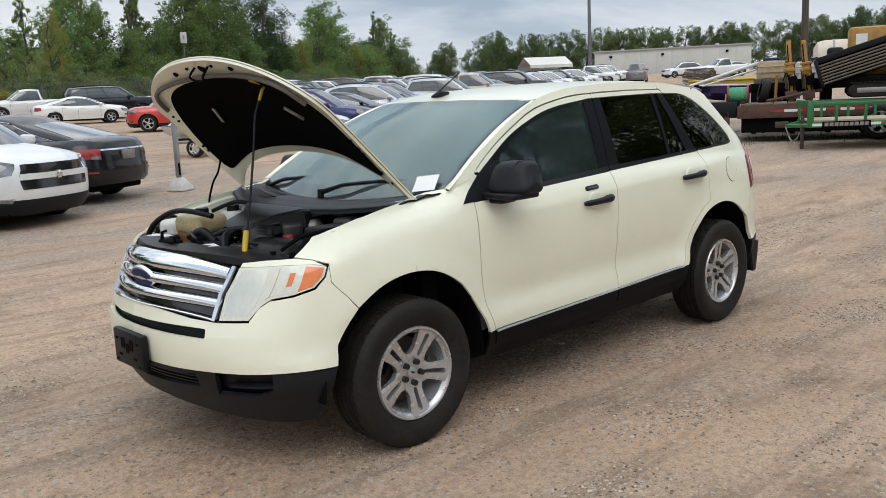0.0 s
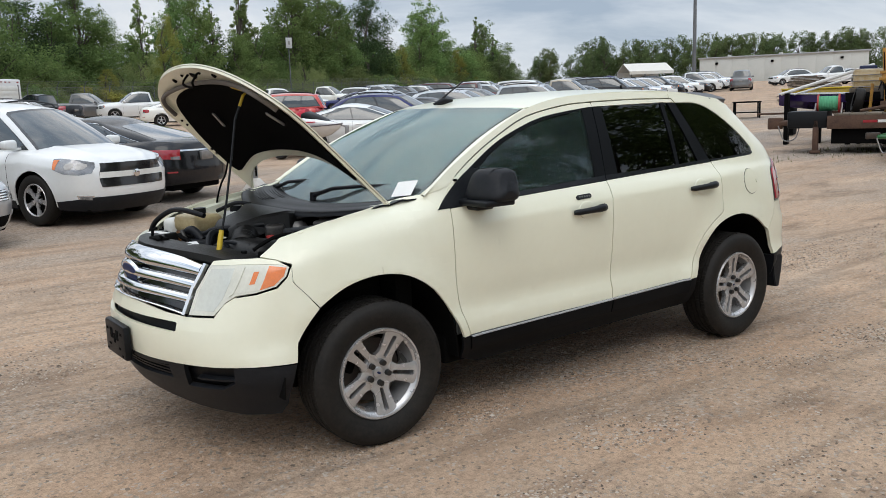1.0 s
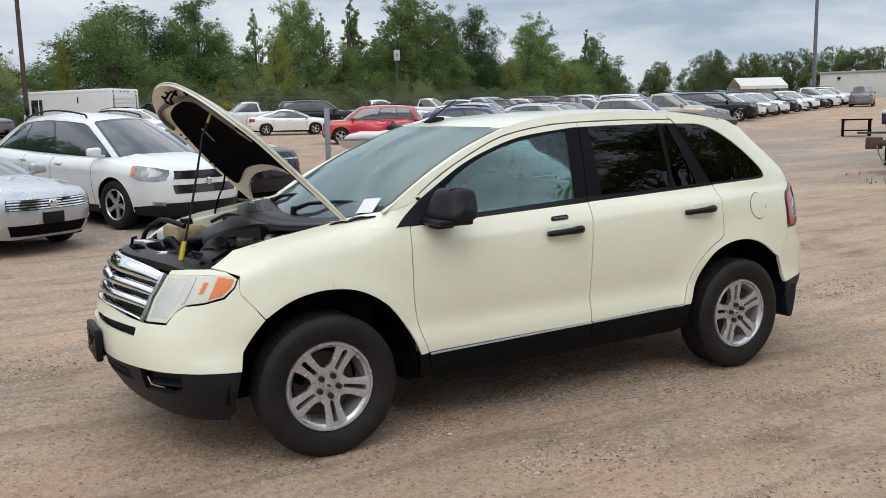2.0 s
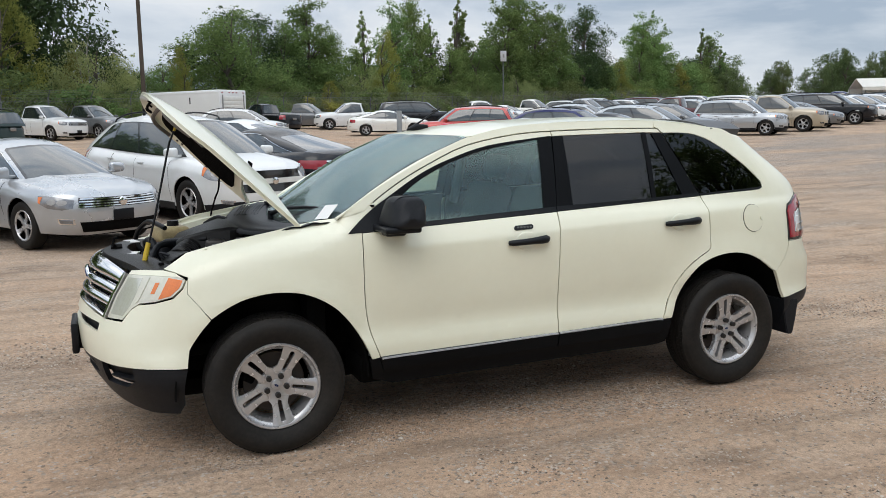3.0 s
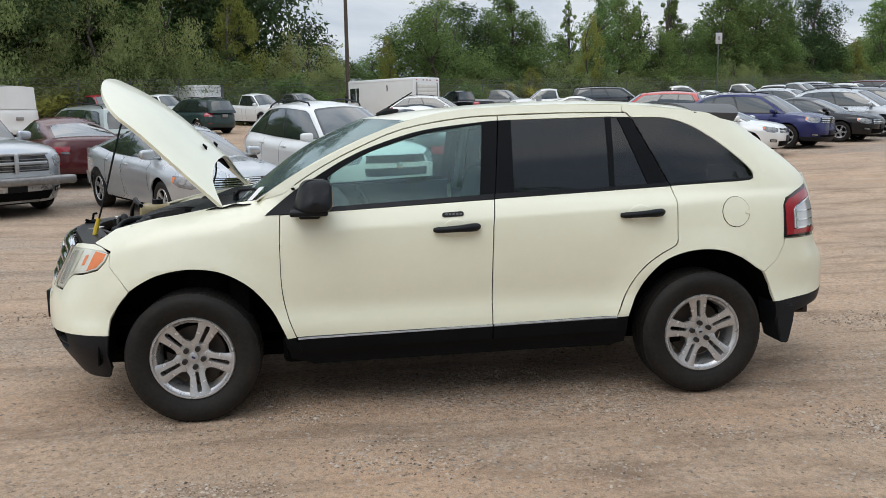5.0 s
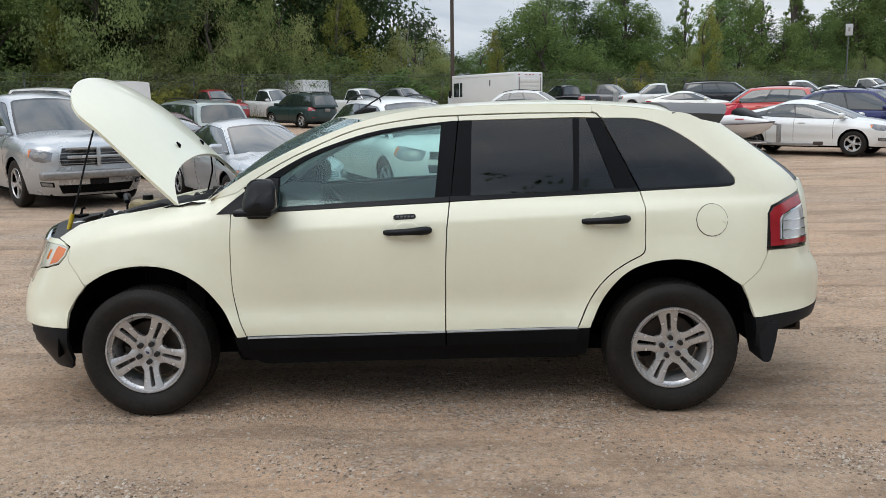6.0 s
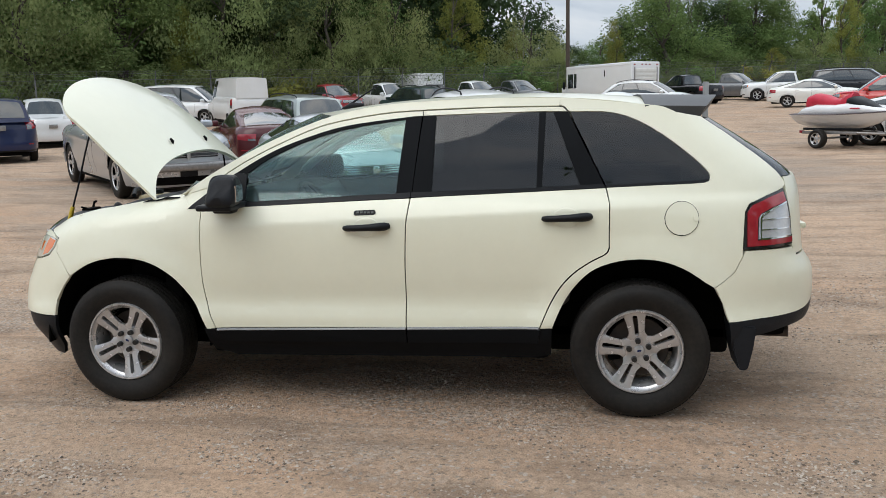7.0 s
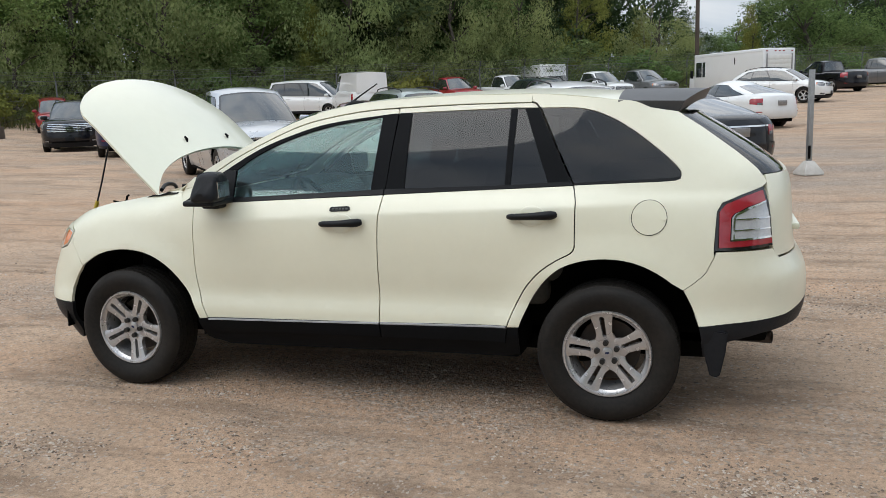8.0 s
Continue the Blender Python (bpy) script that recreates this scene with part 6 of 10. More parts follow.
def build_kind(kind, style=None):
    """One vehicle of a kind, its nose to +x, standing at the origin. style: what sets the front and rear apart."""
    k = dict(KINDS[kind])
    k.update(style or {})
    L2, W2, H, r = k["L"] / 2, k["W"] / 2, k["H"], k["r"]
    top = k["top"]
    wide = ((0.18, 0.90), (0.32, 0.955), (0.5, 0.99), (0.66, 1.0), (0.85, 0.985), (1.05, 0.95), (1.25, 0.925))
    hi = max(z for _, z in top)
    ends = ((0.18, -0.16), (0.35, -0.03), (0.52, 0.0), (0.70, -0.02), (hi * 0.86, -0.05), (hi, -0.12))
    XR, XF = -L2 + 0.85, L2 - 0.85

    def width(x, z):
        w = W2 * ramp(wide, z / max(hi, 1.0) if hi > 1.1 else z)
        for c in k["wheels"]:
            d = math.hypot(x - c, z - r)
            if d < r + 0.2:
                w += 0.018 * max(0.0, 1 - abs(d - r - 0.06) / 0.12)
        d = ramp(top, x) - z
        # a crease below the windows and a hollow above the sill
        w += 0.014 * math.exp(-((d - 0.17) / 0.06) ** 2) - 0.016 * math.exp(-((z - 0.44) / 0.10) ** 2) * (1 if XR < x < XF else 0)
        return w - k.get("shoulder", 0.10) * math.exp(-max(d, 0) / 0.05)

    def skin_of(s, z):
        if s < 0 or s > 3:
            x, y, z = skin_of(-s if s < 0 else 6 - s, z)
            return x, -y, z
        if s < 1:
            a, n = s * math.pi / 2, 2 / 2.7
            x = XF + (L2 + ramp(ends, z) - XF) * max(math.cos(a), 0) ** n
            return x, -width(x, z) * max(math.sin(a), 0) ** n, z
        if s <= 2:
            x = XF + (s - 1) * (XR - XF)
            return x, -width(x, z), z
        a, n = (3 - s) * math.pi / 2, 2 / 3.0
        x = XR + (-L2 - ramp(ends, z) - XR) * max(math.cos(a), 0) ** n
        return x, -width(x, z) * max(math.sin(a), 0) ** n, z

    def s_of(x, z):
        if XR <= x <= XF:
            return 1 + (x - XF) / (XR - XF)
        a, b = (0.0, 1.0) if x > XF else (2.0, 3.0)
        for _ in range(30):
            m = (a + b) / 2
            if skin_of(m, z)[0] > x:
                a = m
            else:
                b = m
        return (a + b) / 2

    def top_of(s):
        """Height of the lower body's top edge at s."""
        z = 0.9
        for _ in range(12):
            z = ramp(top, skin_of(s, min(z, hi))[0])
        return z

    root = new(kind)
    fine = k.get("fine", False)
    ds, dz = (0.05, 0.045) if fine else (0.1, 0.09)
    scut = steps(-1, 0, ds)[:-1] + steps(0, 1, ds) + steps(1, 2, ds * 0.5)[1:] + steps(2, 3, ds)[1:] + steps(3, 4, ds)[1:]
    zcut = steps(0.2, 1.5, dz)

    def sheet(poly, side=1, thick=0.012, out=0.0, bm=None):
        def place(s, z):
            p = Vector(skin_of(s, z))
            if out:
                e = 0.01
                n = (Vector(skin_of(s + e, z)) - Vector(skin_of(s - e, z))).cross(Vector(skin_of(s, z + e)) - Vector(skin_of(s, z - e))).normalized()
                if n.dot(p - Vector((p.x * 0.8, 0, z))) < 0:
                    n = -n
                p += out * n
            return p.x, p.y * side, p.z
        return panel(poly, place, scut, zcut, thick, (0, 0, 0.5), bm)

    # body shell with wheel openings
    sill = 0.26 if not k["clad"] else 0.30
    arch_r = r + 0.055
    low = []
    for c in k["wheels"][::-1]:
        a0 = math.asin(max(-1, min(1, (sill - r) / arch_r)))
        pts = [(c + arch_r * math.cos(a), r + arch_r * math.sin(a)) for a in steps(a0, math.pi - a0, 0.22)]
        low += [(s_of(x, max(z, 0.2)), max(z, 0.2)) for x, z in pts]
    upper = [(s, top_of(s)) for s in steps(0, 3, 0.06)]
    edge = [(0.0, 0.24), (0.3, 0.23), (0.6, 0.25)] + low + [(2.45, 0.30), (2.7, 0.32), (3.0, 0.32)]
    poly = edge + upper[::-1]
    bm = bmesh.new()
    for side in (1, -1):
        sheet(poly, side, 0.015, bm=bm)
    body = part("body", bm, PAINT_SLOT, root, sharp=50)
    # bonnet, boot and the deck between them
    bm = bmesh.new()
    rows = []
    for s, z in upper:
        x, y, z = skin_of(s, z)
        crown = k["bonnet"] * (1 if x > 0.5 else 0.6)
        bed = k.get("bed")
        row = []
        for t in steps(-1, 1, 0.0625 if fine else 0.125):
            zz = z + crown * (1 - abs(t) ** 2.6) * min(1.0, -y / 0.6)
            if x > 0.9 and not bed and -y > 0.3:
                zz += 0.012 * max(0.0, 1 - abs(abs(t) - 0.55) / 0.12)
            if bed and bed[0] < x < bed[1]:
                zz = z - (0.5 if abs(t) < 0.86 else 0.0)
            row.append((x, y * -t, zz))
        rows.append(row)
    grid(bm, rows)
    bm.normal_update()
    if sum(f.normal.z for f in bm.faces) < 0:
        bmesh.ops.reverse_faces(bm, faces=bm.faces[:])
    part("bonnet_and_deck", bm, PAINT_SLOT, body, sharp=50)
    # cabin
    br, bf, rr, rf, wb, wr = k["cabin"]
    bow_f, bow_r = k["bow"]
    fall_r, fall_f = k["fall"]

    def cab(u, v, side):
        """u 0 at the rear, 1 at the screen; v 0 at the belt, 1 at the roof. The pillars bow and the roof falls towards both ends."""
        x0, x1 = br + (rr - br) * (v - bow_r * v * (1 - v)), bf + (rf - bf) * (v - bow_f * v * (1 - v))
        z0 = ramp(top, br + (bf - br) * u) - 0.03
        x = x0 + (x1 - x0) * u
        w = (wb + (wr - wb) * (0.5 * v + 0.5 * v * v)) * (1 - (0.12 if u > 0.5 else 0.09) * abs(2 * u - 1) ** 3)
        edge = H - 0.075 - fall_f * max(0.0, (u - 0.45) / 0.55) ** 2.4 - fall_r * max(0.0, (0.55 - u) / 0.55) ** 2.0
        return Vector((x, -w * side, z0 + (edge - z0) * v))

    def front(t, v, rear=False):
        p = cab(0.0 if rear else 1.0, v, 1)
        w = -p.y
        bow = (0.24 if not rear else -0.14) * (1 - t * t) * (1 - 0.35 * v)
        return Vector((p.x + bow, w * t, p.z + 0.055 * v * (1 - t * t)))

    du, dt, dv = (0.05, 0.1, 0.1) if fine else (0.1, 0.2, 0.2)
    bm = bmesh.new()
    for side in (1, -1):
        grid(bm, [[cab(u, v, side) for u in steps(0, 1, du)] for v in steps(0, 1, dv)])
    for rear in (False, True):
        grid(bm, [[front(t, v, rear) for t in steps(-1, 1, dt)] for v in steps(0, 1, dv)])
    nu = steps(0, 1, du)
    f_edge, r_edge = [front(t, 1.0) for t in steps(-1, 1, dt)], [front(t, 1.0, True) for t in steps(-1, 1, dt)]
    roof_rows = []
    for i, u in enumerate(nu):
        row = []
        for j, t in enumerate(steps(-1, 1, dt)):
            p = cab(u, 1.0, 1)
            x = p.x + (r_edge[j].x - r_edge[0].x) * (1 - u) ** 2 + (f_edge[j].x - f_edge[0].x) * u ** 2
            arch = (0.055 + 0.02 * math.sin(math.pi * u)) * (1 - t * t)
            row.append((x, -p.y * t, p.z + arch))
        roof_rows.append(row)
    grid(bm, roof_rows)
    bmesh.ops.remove_doubles(bm, verts=bm.verts, dist=0.004)
    bmesh.ops.recalc_face_normals(bm, faces=bm.faces)
    cabin = part("cabin", bm, PAINT_SLOT, root, sharp=50)

    def pane(name, poly, place, u, v, material=None):
        part(name, panel(poly, place, u, v, 0.012, (0, 0, 0.9)), material or CAR_GLASS, cabin)

    def pushed(f, out):
        def g(a, b):
            p = f(a, b)
            c = Vector((p.x * 0.55, 0, 0.9))
            return p + out * Vector((p.x - c.x, p.y * 2.2, (p.z - c.z) * 0.6)).normalized()
        return g

    across, up = steps(-1, 1, dt), steps(0, 1, dv)
    ring = [(-0.99, 0.0), (0.99, 0.0), (0.985, 0.5), (0.965, 0.94), (0.90, 0.985), (-0.90, 0.985), (-0.965, 0.94), (-0.985, 0.5)]
    inner = [(-0.93, 0.05), (0.93, 0.05), (0.925, 0.5), (0.91, 0.89), (0.86, 0.935), (-0.86, 0.935), (-0.91, 0.89), (-0.925, 0.5)]
    pane("windscreen_surround", ring, pushed(lambda t, v: front(t, v), 0.006), across, up, GLOSS_BLACK)
    pane("windscreen", inner, pushed(lambda t, v: front(t, v), 0.012), across, up, SCREEN_GLASS)
    if k.get("rear_glass", True):
        lo = 0.10 if k["cabin"][0] + 0.5 < k["cabin"][2] else 0.20
        pane("rear_window", [(-0.86, lo), (0.86, lo), (0.88, 0.5), (0.86, 0.86), (0.80, 0.92), (-0.80, 0.92), (-0.86, 0.86), (-0.88, 0.5)], pushed(lambda t, v: front(t, v, True), 0.012), across, up)
    slant, ends_at = k["slant"], k["windows"][-1][1]
    start = k["windows"][0][0]
    along = steps(0, 1, du)

    def outline(u0, u1, lean, tip, low, high):
        """A side window: its rear edge leans by lean and bends into the top, its front edge follows the pillar by tip."""
        return [(u0, low), (u1 + tip, low), (u1 + tip * 0.8, 0.4), (u1 + tip * 0.2, high - 0.06), (u1 - 0.02 * (tip > 0), high), (u0 + lean + 0.035 * (lean > 0.02), high), (u0 + lean, high - 0.05), (u0 + lean * 0.45, 0.42)]
    for side in (1, -1):
        def on_side(out, sd=side):
            return pushed(lambda u, v: cab(u, v, sd), out)
        if k.get("chrome_line"):
            pane("window_trim", outline(start - 0.028, ends_at + 0.008, slant, 0.03, 0.055, 0.915), on_side(0.004), along, up, CHROME)
        pane("window_surround", outline(start - 0.02, ends_at, slant, 0.03, 0.085, 0.90), on_side(0.007), along, up, GLOSS_BLACK)
        for i, (u0, u1) in enumerate(k["windows"]):
            first, last = i == 0, i == len(k["windows"]) - 1
            pane("side_window", outline(u0, u1, slant if first else 0.012, 0.022 if last else 0.012, 0.12, 0.87), on_side(0.011), along, up)
            bm = bmesh.new()
            uu = u0 + 0.05
            p = cab(uu, 0.0, side)
            hz = p.z - 0.085
            box(bm, (p.x - 0.09, -0.022, hz - 0.014), (p.x + 0.09, 0.022, hz + 0.014), 0.010, Matrix.Translation((0, -(width(p.x, hz) + 0.012) * side, 0)))
            if not (first and len(k["windows"]) > 2) and kind != "cargo_van":
                part("door_handle", bm, k.get("handle", PAINT_SLOT), body)
            else:
                bm.free()
        # door seams
        for u in k.get("seams", [w[1] + 0.01 for w in k["windows"]] + [k["windows"][0][1] - 0.18]):
            x = cab(u, 0.0, 1).x
            if abs(x - k["wheels"][1]) < arch_r:
                x = k["wheels"][1] - arch_r - 0.12
            if abs(x - k["wheels"][0]) < arch_r:
                x = k["wheels"][0] + arch_r + 0.02
            a, b, z1 = s_of(x - 0.004, 0.6), s_of(x + 0.004, 0.6), ramp(top, x) - 0.03
            part("door_seam", sheet([(a, 0.36), (b, 0.36), (b, z1), (a, z1)], side, 0.004, 0.0015), DARK, body)
        # mirror
        p = cab(0.90, 0.0, side)
        bm = bmesh.new()
        for v in box(bm, (-0.085, -0.115, -0.075), (0.075, 0.115, 0.075), 0.05, None, 3):
            v.co.x *= 1.0 if v.co.x < 0 else 0.75 - 1.2 * v.co.y * side
            v.co.z *= 1.0 + 0.9 * v.co.y * side
        bmesh.ops.translate(bm, vec=(p.x, p.y - 0.16 * side, p.z + 0.13), verts=bm.verts)
        box(bm, (-0.03, -0.07, -0.02), (0.03, 0.07, 0.02), 0.01, Matrix.Translation((p.x, p.y - 0.03 * side, p.z + 0.07)))
        part("door_mirror", bm, k.get("mirror", PAINT_SLOT), root)
        # lamps
        z0, z1 = k["lamp"]
        inner, outer = k.get("lamp_s", (0.40, 0.80))
        span = outer - inner
        lamp = part("headlight", sheet([(inner, z0 + 0.01), (inner + 0.3 * span, z0 - 0.012), (inner + 0.7 * span, z0 + 0.01), (outer - 0.02, z0 + 0.075), (outer, z1 + 0.015), (outer - 0.12 * span, z1 + 0.022), (inner + 0.4 * span, z1), (inner, z1 - 0.04)], side, 0.03, 0.004), CAR_LAMP, root)
        for f, w in ((0.30, 0.062), (0.58, 0.055)):
            c, h = inner + f * span, (z1 - z0) * 0.24
            mid = (z0 + z1) / 2 + 0.02 * f
            part("reflector", sheet([(c + w * math.cos(q), mid + h * math.sin(q)) for q in steps(0, 5.5, 0.786)], side, 0.01, 0.008), STEEL, lamp)
        part("indicator", sheet([(outer - 0.10 * span, z0 + 0.068), (outer - 0.045 * span, z0 + 0.08), (outer - 0.02 * span, z1), (outer - 0.14 * span, z1 + 0.002)], side, 0.02, 0.008), LAMP_AMBER, lamp)
        t0, t1 = k["tail"]
        a, b = k.get("tail_s", (2.22, 2.60))
        lamp = part("tail_light", sheet([(a, t0 + 0.03), (b, t0), (b, t1), (a + 0.05, t1), (a, t1 - 0.04)], side, 0.03, 0.006), LAMP_RED, root)
        part("reverse_lamp", sheet([(b - 0.16, t0 + 0.01), (b - 0.01, t0 + 0.005), (b - 0.01, t0 + (t1 - t0) * 0.35), (b - 0.16, t0 + (t1 - t0) * 0.33)], side, 0.02, 0.010), CAR_LAMP, lamp)
        fog = part("fog_surround", sheet([(0.43, 0.385), (0.62, 0.40), (0.635, 0.475), (0.43, 0.465)], side, 0.02, 0.004), k.get("fog", DARK), root)
        part("fog_lamp", sheet([(0.455, 0.40), (0.60, 0.412), (0.61, 0.462), (0.455, 0.452)], side, 0.02, 0.010), CAR_LAMP, fog)
    # grille, lower intake, cladding, plate
    g0, g1, gs = k.get("grille", (k["lamp"][0] - 0.02, k["lamp"][1] - 0.03, 0.36))
    grille = part("grille", sheet([(-gs * 0.9, g0), (gs * 0.9, g0), (gs, g1), (-gs, g1)], 1, 0.02, 0.006), GLOSS_BLACK, root)
    bars = k.get("bars", 3)
    for i in range(bars):
        z = g0 + (g1 - g0) * (i + 0.5) / bars
        h = k.get("bar", 0.007)
        part("grille_bar", sheet([(-gs * 0.95, z - h), (gs * 0.95, z - h), (gs * 0.95, z + h), (-gs * 0.95, z + h)], 1, 0.012, 0.016), k.get("bar_material", CHROME), grille)
    part("lower_intake", sheet([(-0.34, 0.28), (0.34, 0.28), (0.38, 0.42), (-0.38, 0.42)], 1, 0.02, 0.006), DARK, root)
    clad = k.get("clad_top", 0.36)
    for side in (1, -1):
        bump = [(s_of(k["wheels"][0] - arch_r - 0.05, 0.5), 0.40), (2.5, 0.37), (3.0, 0.37), (3.0, 0.62), (2.5, 0.61), (s_of(k["wheels"][0] - arch_r - 0.05, 0.6), 0.60)]
        part("rear_bumper", sheet(bump, side, 0.02, 0.022), PAINT_SLOT, root)
        part("rear_reflector", sheet([(2.42, 0.52), (2.58, 0.52), (2.58, 0.545), (2.42, 0.545)], side, 0.01, 0.028), LAMP_RED, root)
    if k["clad"]:
        for side in (1, -1):
            part("bumper_cladding", sheet([(0.0, 0.22), (0.3, 0.215), (0.62, 0.24), (s_of(k["wheels"][1] + arch_r + 0.02, 0.3), 0.26), (s_of(k["wheels"][1] + arch_r + 0.02, 0.38), 0.38), (0.4, clad), (0.0, clad)], side, 0.02, 0.008), GREY_PLASTIC, root)
            xa, xb = k["wheels"][1] - arch_r - 0.02, k["wheels"][0] + arch_r + 0.02
            part("sill_cladding", sheet([(s_of(xa, 0.3), 0.24), (s_of(xb, 0.3), 0.24), (s_of(xb, 0.36), 0.36), (s_of(xa, 0.36), 0.36)], side, 0.02, 0.008), GREY_PLASTIC, root)
            part("bumper_cladding", sheet([(s_of(k["wheels"][0] - arch_r - 0.03, 0.35), 0.33), (2.5, 0.32), (3.0, 0.32), (3.0, 0.50), (2.5, 0.48), (s_of(k["wheels"][0] - arch_r - 0.03, 0.45), 0.45)], side, 0.02, 0.008), GREY_PLASTIC, root)
    if k.get("plate", True):
        bm = bmesh.new()
        box(bm, (L2 - 0.005, -0.155, 0.42), (L2 + 0.018, 0.155, 0.57), 0.006)
        part("plate_holder", bm, BLACK_PLASTIC, root)
    bm = bmesh.new()
    z = k["tail"][0] - 0.02
    box(bm, (-L2 - 0.012, -0.155, z), (-L2 + 0.05, 0.155, z + 0.15), 0.005)
    part("plate_recess", bm, STEEL, root)
    if k.get("boot_strip"):
        for side in (1, -1):
            z = k["tail"][1] - 0.03
            part("chrome_strip", sheet([(2.66, z), (3.0, z), (3.0, z + 0.026), (2.66, z + 0.026)], side, 0.02, 0.012), CHROME, root, "chrome boot strip")
    if k.get("badge"):
        bm = bmesh.new()
        z = (g0 + g1) / 2 + k.get("badge_up", 0.0)
        lathe(bm, [(0.001, -0.03), (0.048, -0.03), (0.058, -0.024), (0.062, 0.0)], 24)
        bmesh.ops.transform(bm, matrix=Matrix.Translation((skin_of(0, z)[0] + 0.012, 0, z)) @ Matrix.Rotation(radians(90), 4, "Z"), verts=bm.verts)
        part("badge", bm, CHROME, grille)
    # roof bars on the tall ones
    if kind in ("crossover", "boxy_suv", "big_suv"):
        for side in (1, -1):
            bm = bmesh.new()
            pts = [cab(u, 1.0, side) + Vector((0, 0.07 * side, 0.07 + 0.03 * math.sin(math.pi * u))) for u in steps(0.08, 0.9, 0.1)]
            tube(bm, [pts[0] - Vector((0.05, 0, 0.05))] + pts + [pts[-1] + Vector((0.05, 0, -0.05))], 0.016, 6)
            part("roof_bar", bm, BLACK_PLASTIC, root)
    # under and inside
    bm = bmesh.new()
    box(bm, (-L2 + 0.25, -W2 + 0.28, 0.20), (L2 - 0.25, W2 - 0.28, 0.62), 0.03)
    box(bm, (k["wheels"][0] + arch_r + 0.02, -W2 + 0.08, 0.22), (k["wheels"][1] - arch_r - 0.02, W2 - 0.08, 0.6), 0.02)
    part("underbody", bm, DARK, root)
    tyre, rim, disc = small_wheel(r)
    for c in k["wheels"]:
        for side in (1, -1):
            w = share("wheel", rim, root, pose(c, -(W2 - 0.115) * side, r, 0, 0, 0 if side > 0 else 180) @ Matrix.Rotation(c, 4, "Y"))
            share("tyre", tyre, w)
            share("brake_disc", disc, w)
    # wipers
    for t0, t1 in ((-0.75, -0.05), (0.05, 0.7)):
        bm = bmesh.new()
        tube(bm, [front(t, 0.06 + 0.03 * abs(t)) + Vector((0.025, 0, 0.02)) for t in steps(t0, t1, 0.2)], 0.010, 5)
        part("wiper", bm, BLACK_PLASTIC, root)
    return root


def painted(root, colour):
    """Gives a vehicle its own paint, without touching the meshes it shares."""
    for o in root.children_recursive:
        for slot in o.material_slots:
            if slot.link == "OBJECT" or slot.material == PAINT_SLOT:
                slot.link = "OBJECT"
                slot.material = COLOURS[colour]


FIRST = {}


def park(kind, colour, x, y, heading, label, style=None, key="", size=1.0, lift=0.0, group="parked vehicles"):
    """A vehicle with its middle at (x, y), its nose to heading (degrees)."""
    category = {"pickup": "pickup truck", "minivan": "van", "cargo_van": "van"}.get(kind, "car")
    name = {"sedan": "sedan", "hatch": "hatchback", "crossover": "parked_suv", "boxy_suv": "parked_suv", "big_suv": "parked_suv", "pickup": "pickup_truck", "minivan": "minivan", "cargo_van": "cargo_van"}[kind]
    h = radians(heading)
    a, b = ground_z(x + 1.4 * math.cos(h), y + 1.4 * math.sin(h)), ground_z(x - 1.4 * math.cos(h), y - 1.4 * math.sin(h))
    m = Matrix.Translation((x, y, (a + b) / 2 - 0.012 + lift)) @ Matrix.Rotation(h, 4, "Z") @ Matrix.Rotation(-math.atan2(a - b, 2.8), 4, "Y") @ Matrix.Scale(size, 4)
    if (kind, key) not in FIRST:
        ob = build_kind(kind, style)
        ob.name = name
        FIRST[(kind, key)] = ob
        ob.matrix_basis = m
    else:
        first = FIRST[(kind, key)]
        keep = first.matrix_basis.copy()
        first.matrix_basis = Matrix.Identity(4)
        ob = copy_thing(first, m)
        first.matrix_basis = keep
        ob.matrix_basis = m
        ob.name = name
    painted(ob, colour)
    return tagged(ob, label, category, group)


# the row beside the crossover
park("sedan", "silver", -3.22, 9.55, -57.5, "silver sedan with horizontal chrome grille bars and a round badge", dict(fine=True, chrome_line=True, badge=True, bars=4, bar=0.008, grille=(0.61, 0.745, 0.40), lamp_s=(0.43, 0.86), fog=CHROME), "near")
park("crossover", "white", -0.64, 11.25, -64, "white family crossover with a split dark grille", dict(fine=True, grille=(0.58, 0.93, 0.36), bars=1, bar=0.042, bar_material=WHITE_PLASTIC, badge=True, lamp=(0.78, 0.985), lamp_s=(0.42, 0.90), fog=CHROME, plate=False, clad_top=0.44), "near")
park("sedan", "black", 1.05, 12.95, 121, "black luxury sedan seen from behind with red tail lights", dict(fine=True, tail=(0.74, 0.91), tail_s=(2.14, 2.66), boot_strip=True, chrome_line=True), "dark", 1.03)
park("pickup", "silver", -7.62, 10.97, -46, "silver pickup truck with a bonnet scoop and crosshair grille", dict(fine=True, grille=(0.74, 1.02, 0.34), bars=5, bar=0.006, bar_material=STEEL, clad=False, tail=(0.85, 1.15), lamp=(0.80, 0.99), lamp_s=(0.42, 0.78)), "near")
park("sedan", "maroon", -6.9, 15.6, 122, "maroon sedan seen from behind with wide red tail lights", dict(fine=True, tail_s=(2.3, 2.75), tail=(0.74, 0.90)), "maroon")
park("boxy_suv", "sage", -7.0, 18.6, 132, "pale silver-green suv seen from behind")
park("boxy_suv", "green", -7.2, 38.5, 135, "dark green suv with red tail lights")
park("big_suv", "black", -21.4, 21.9, -54, "black full-size suv with a chrome grille and upright lamps", dict(grille=(0.74, 1.04, 0.46), bars=5, bar=0.012, lamp=(0.80, 1.10), lamp_s=(0.60, 0.80)), "chrome")
park("boxy_suv", "crimson", -29.3, 29.6, -46, "dark red suv by the fence", size=0.92)
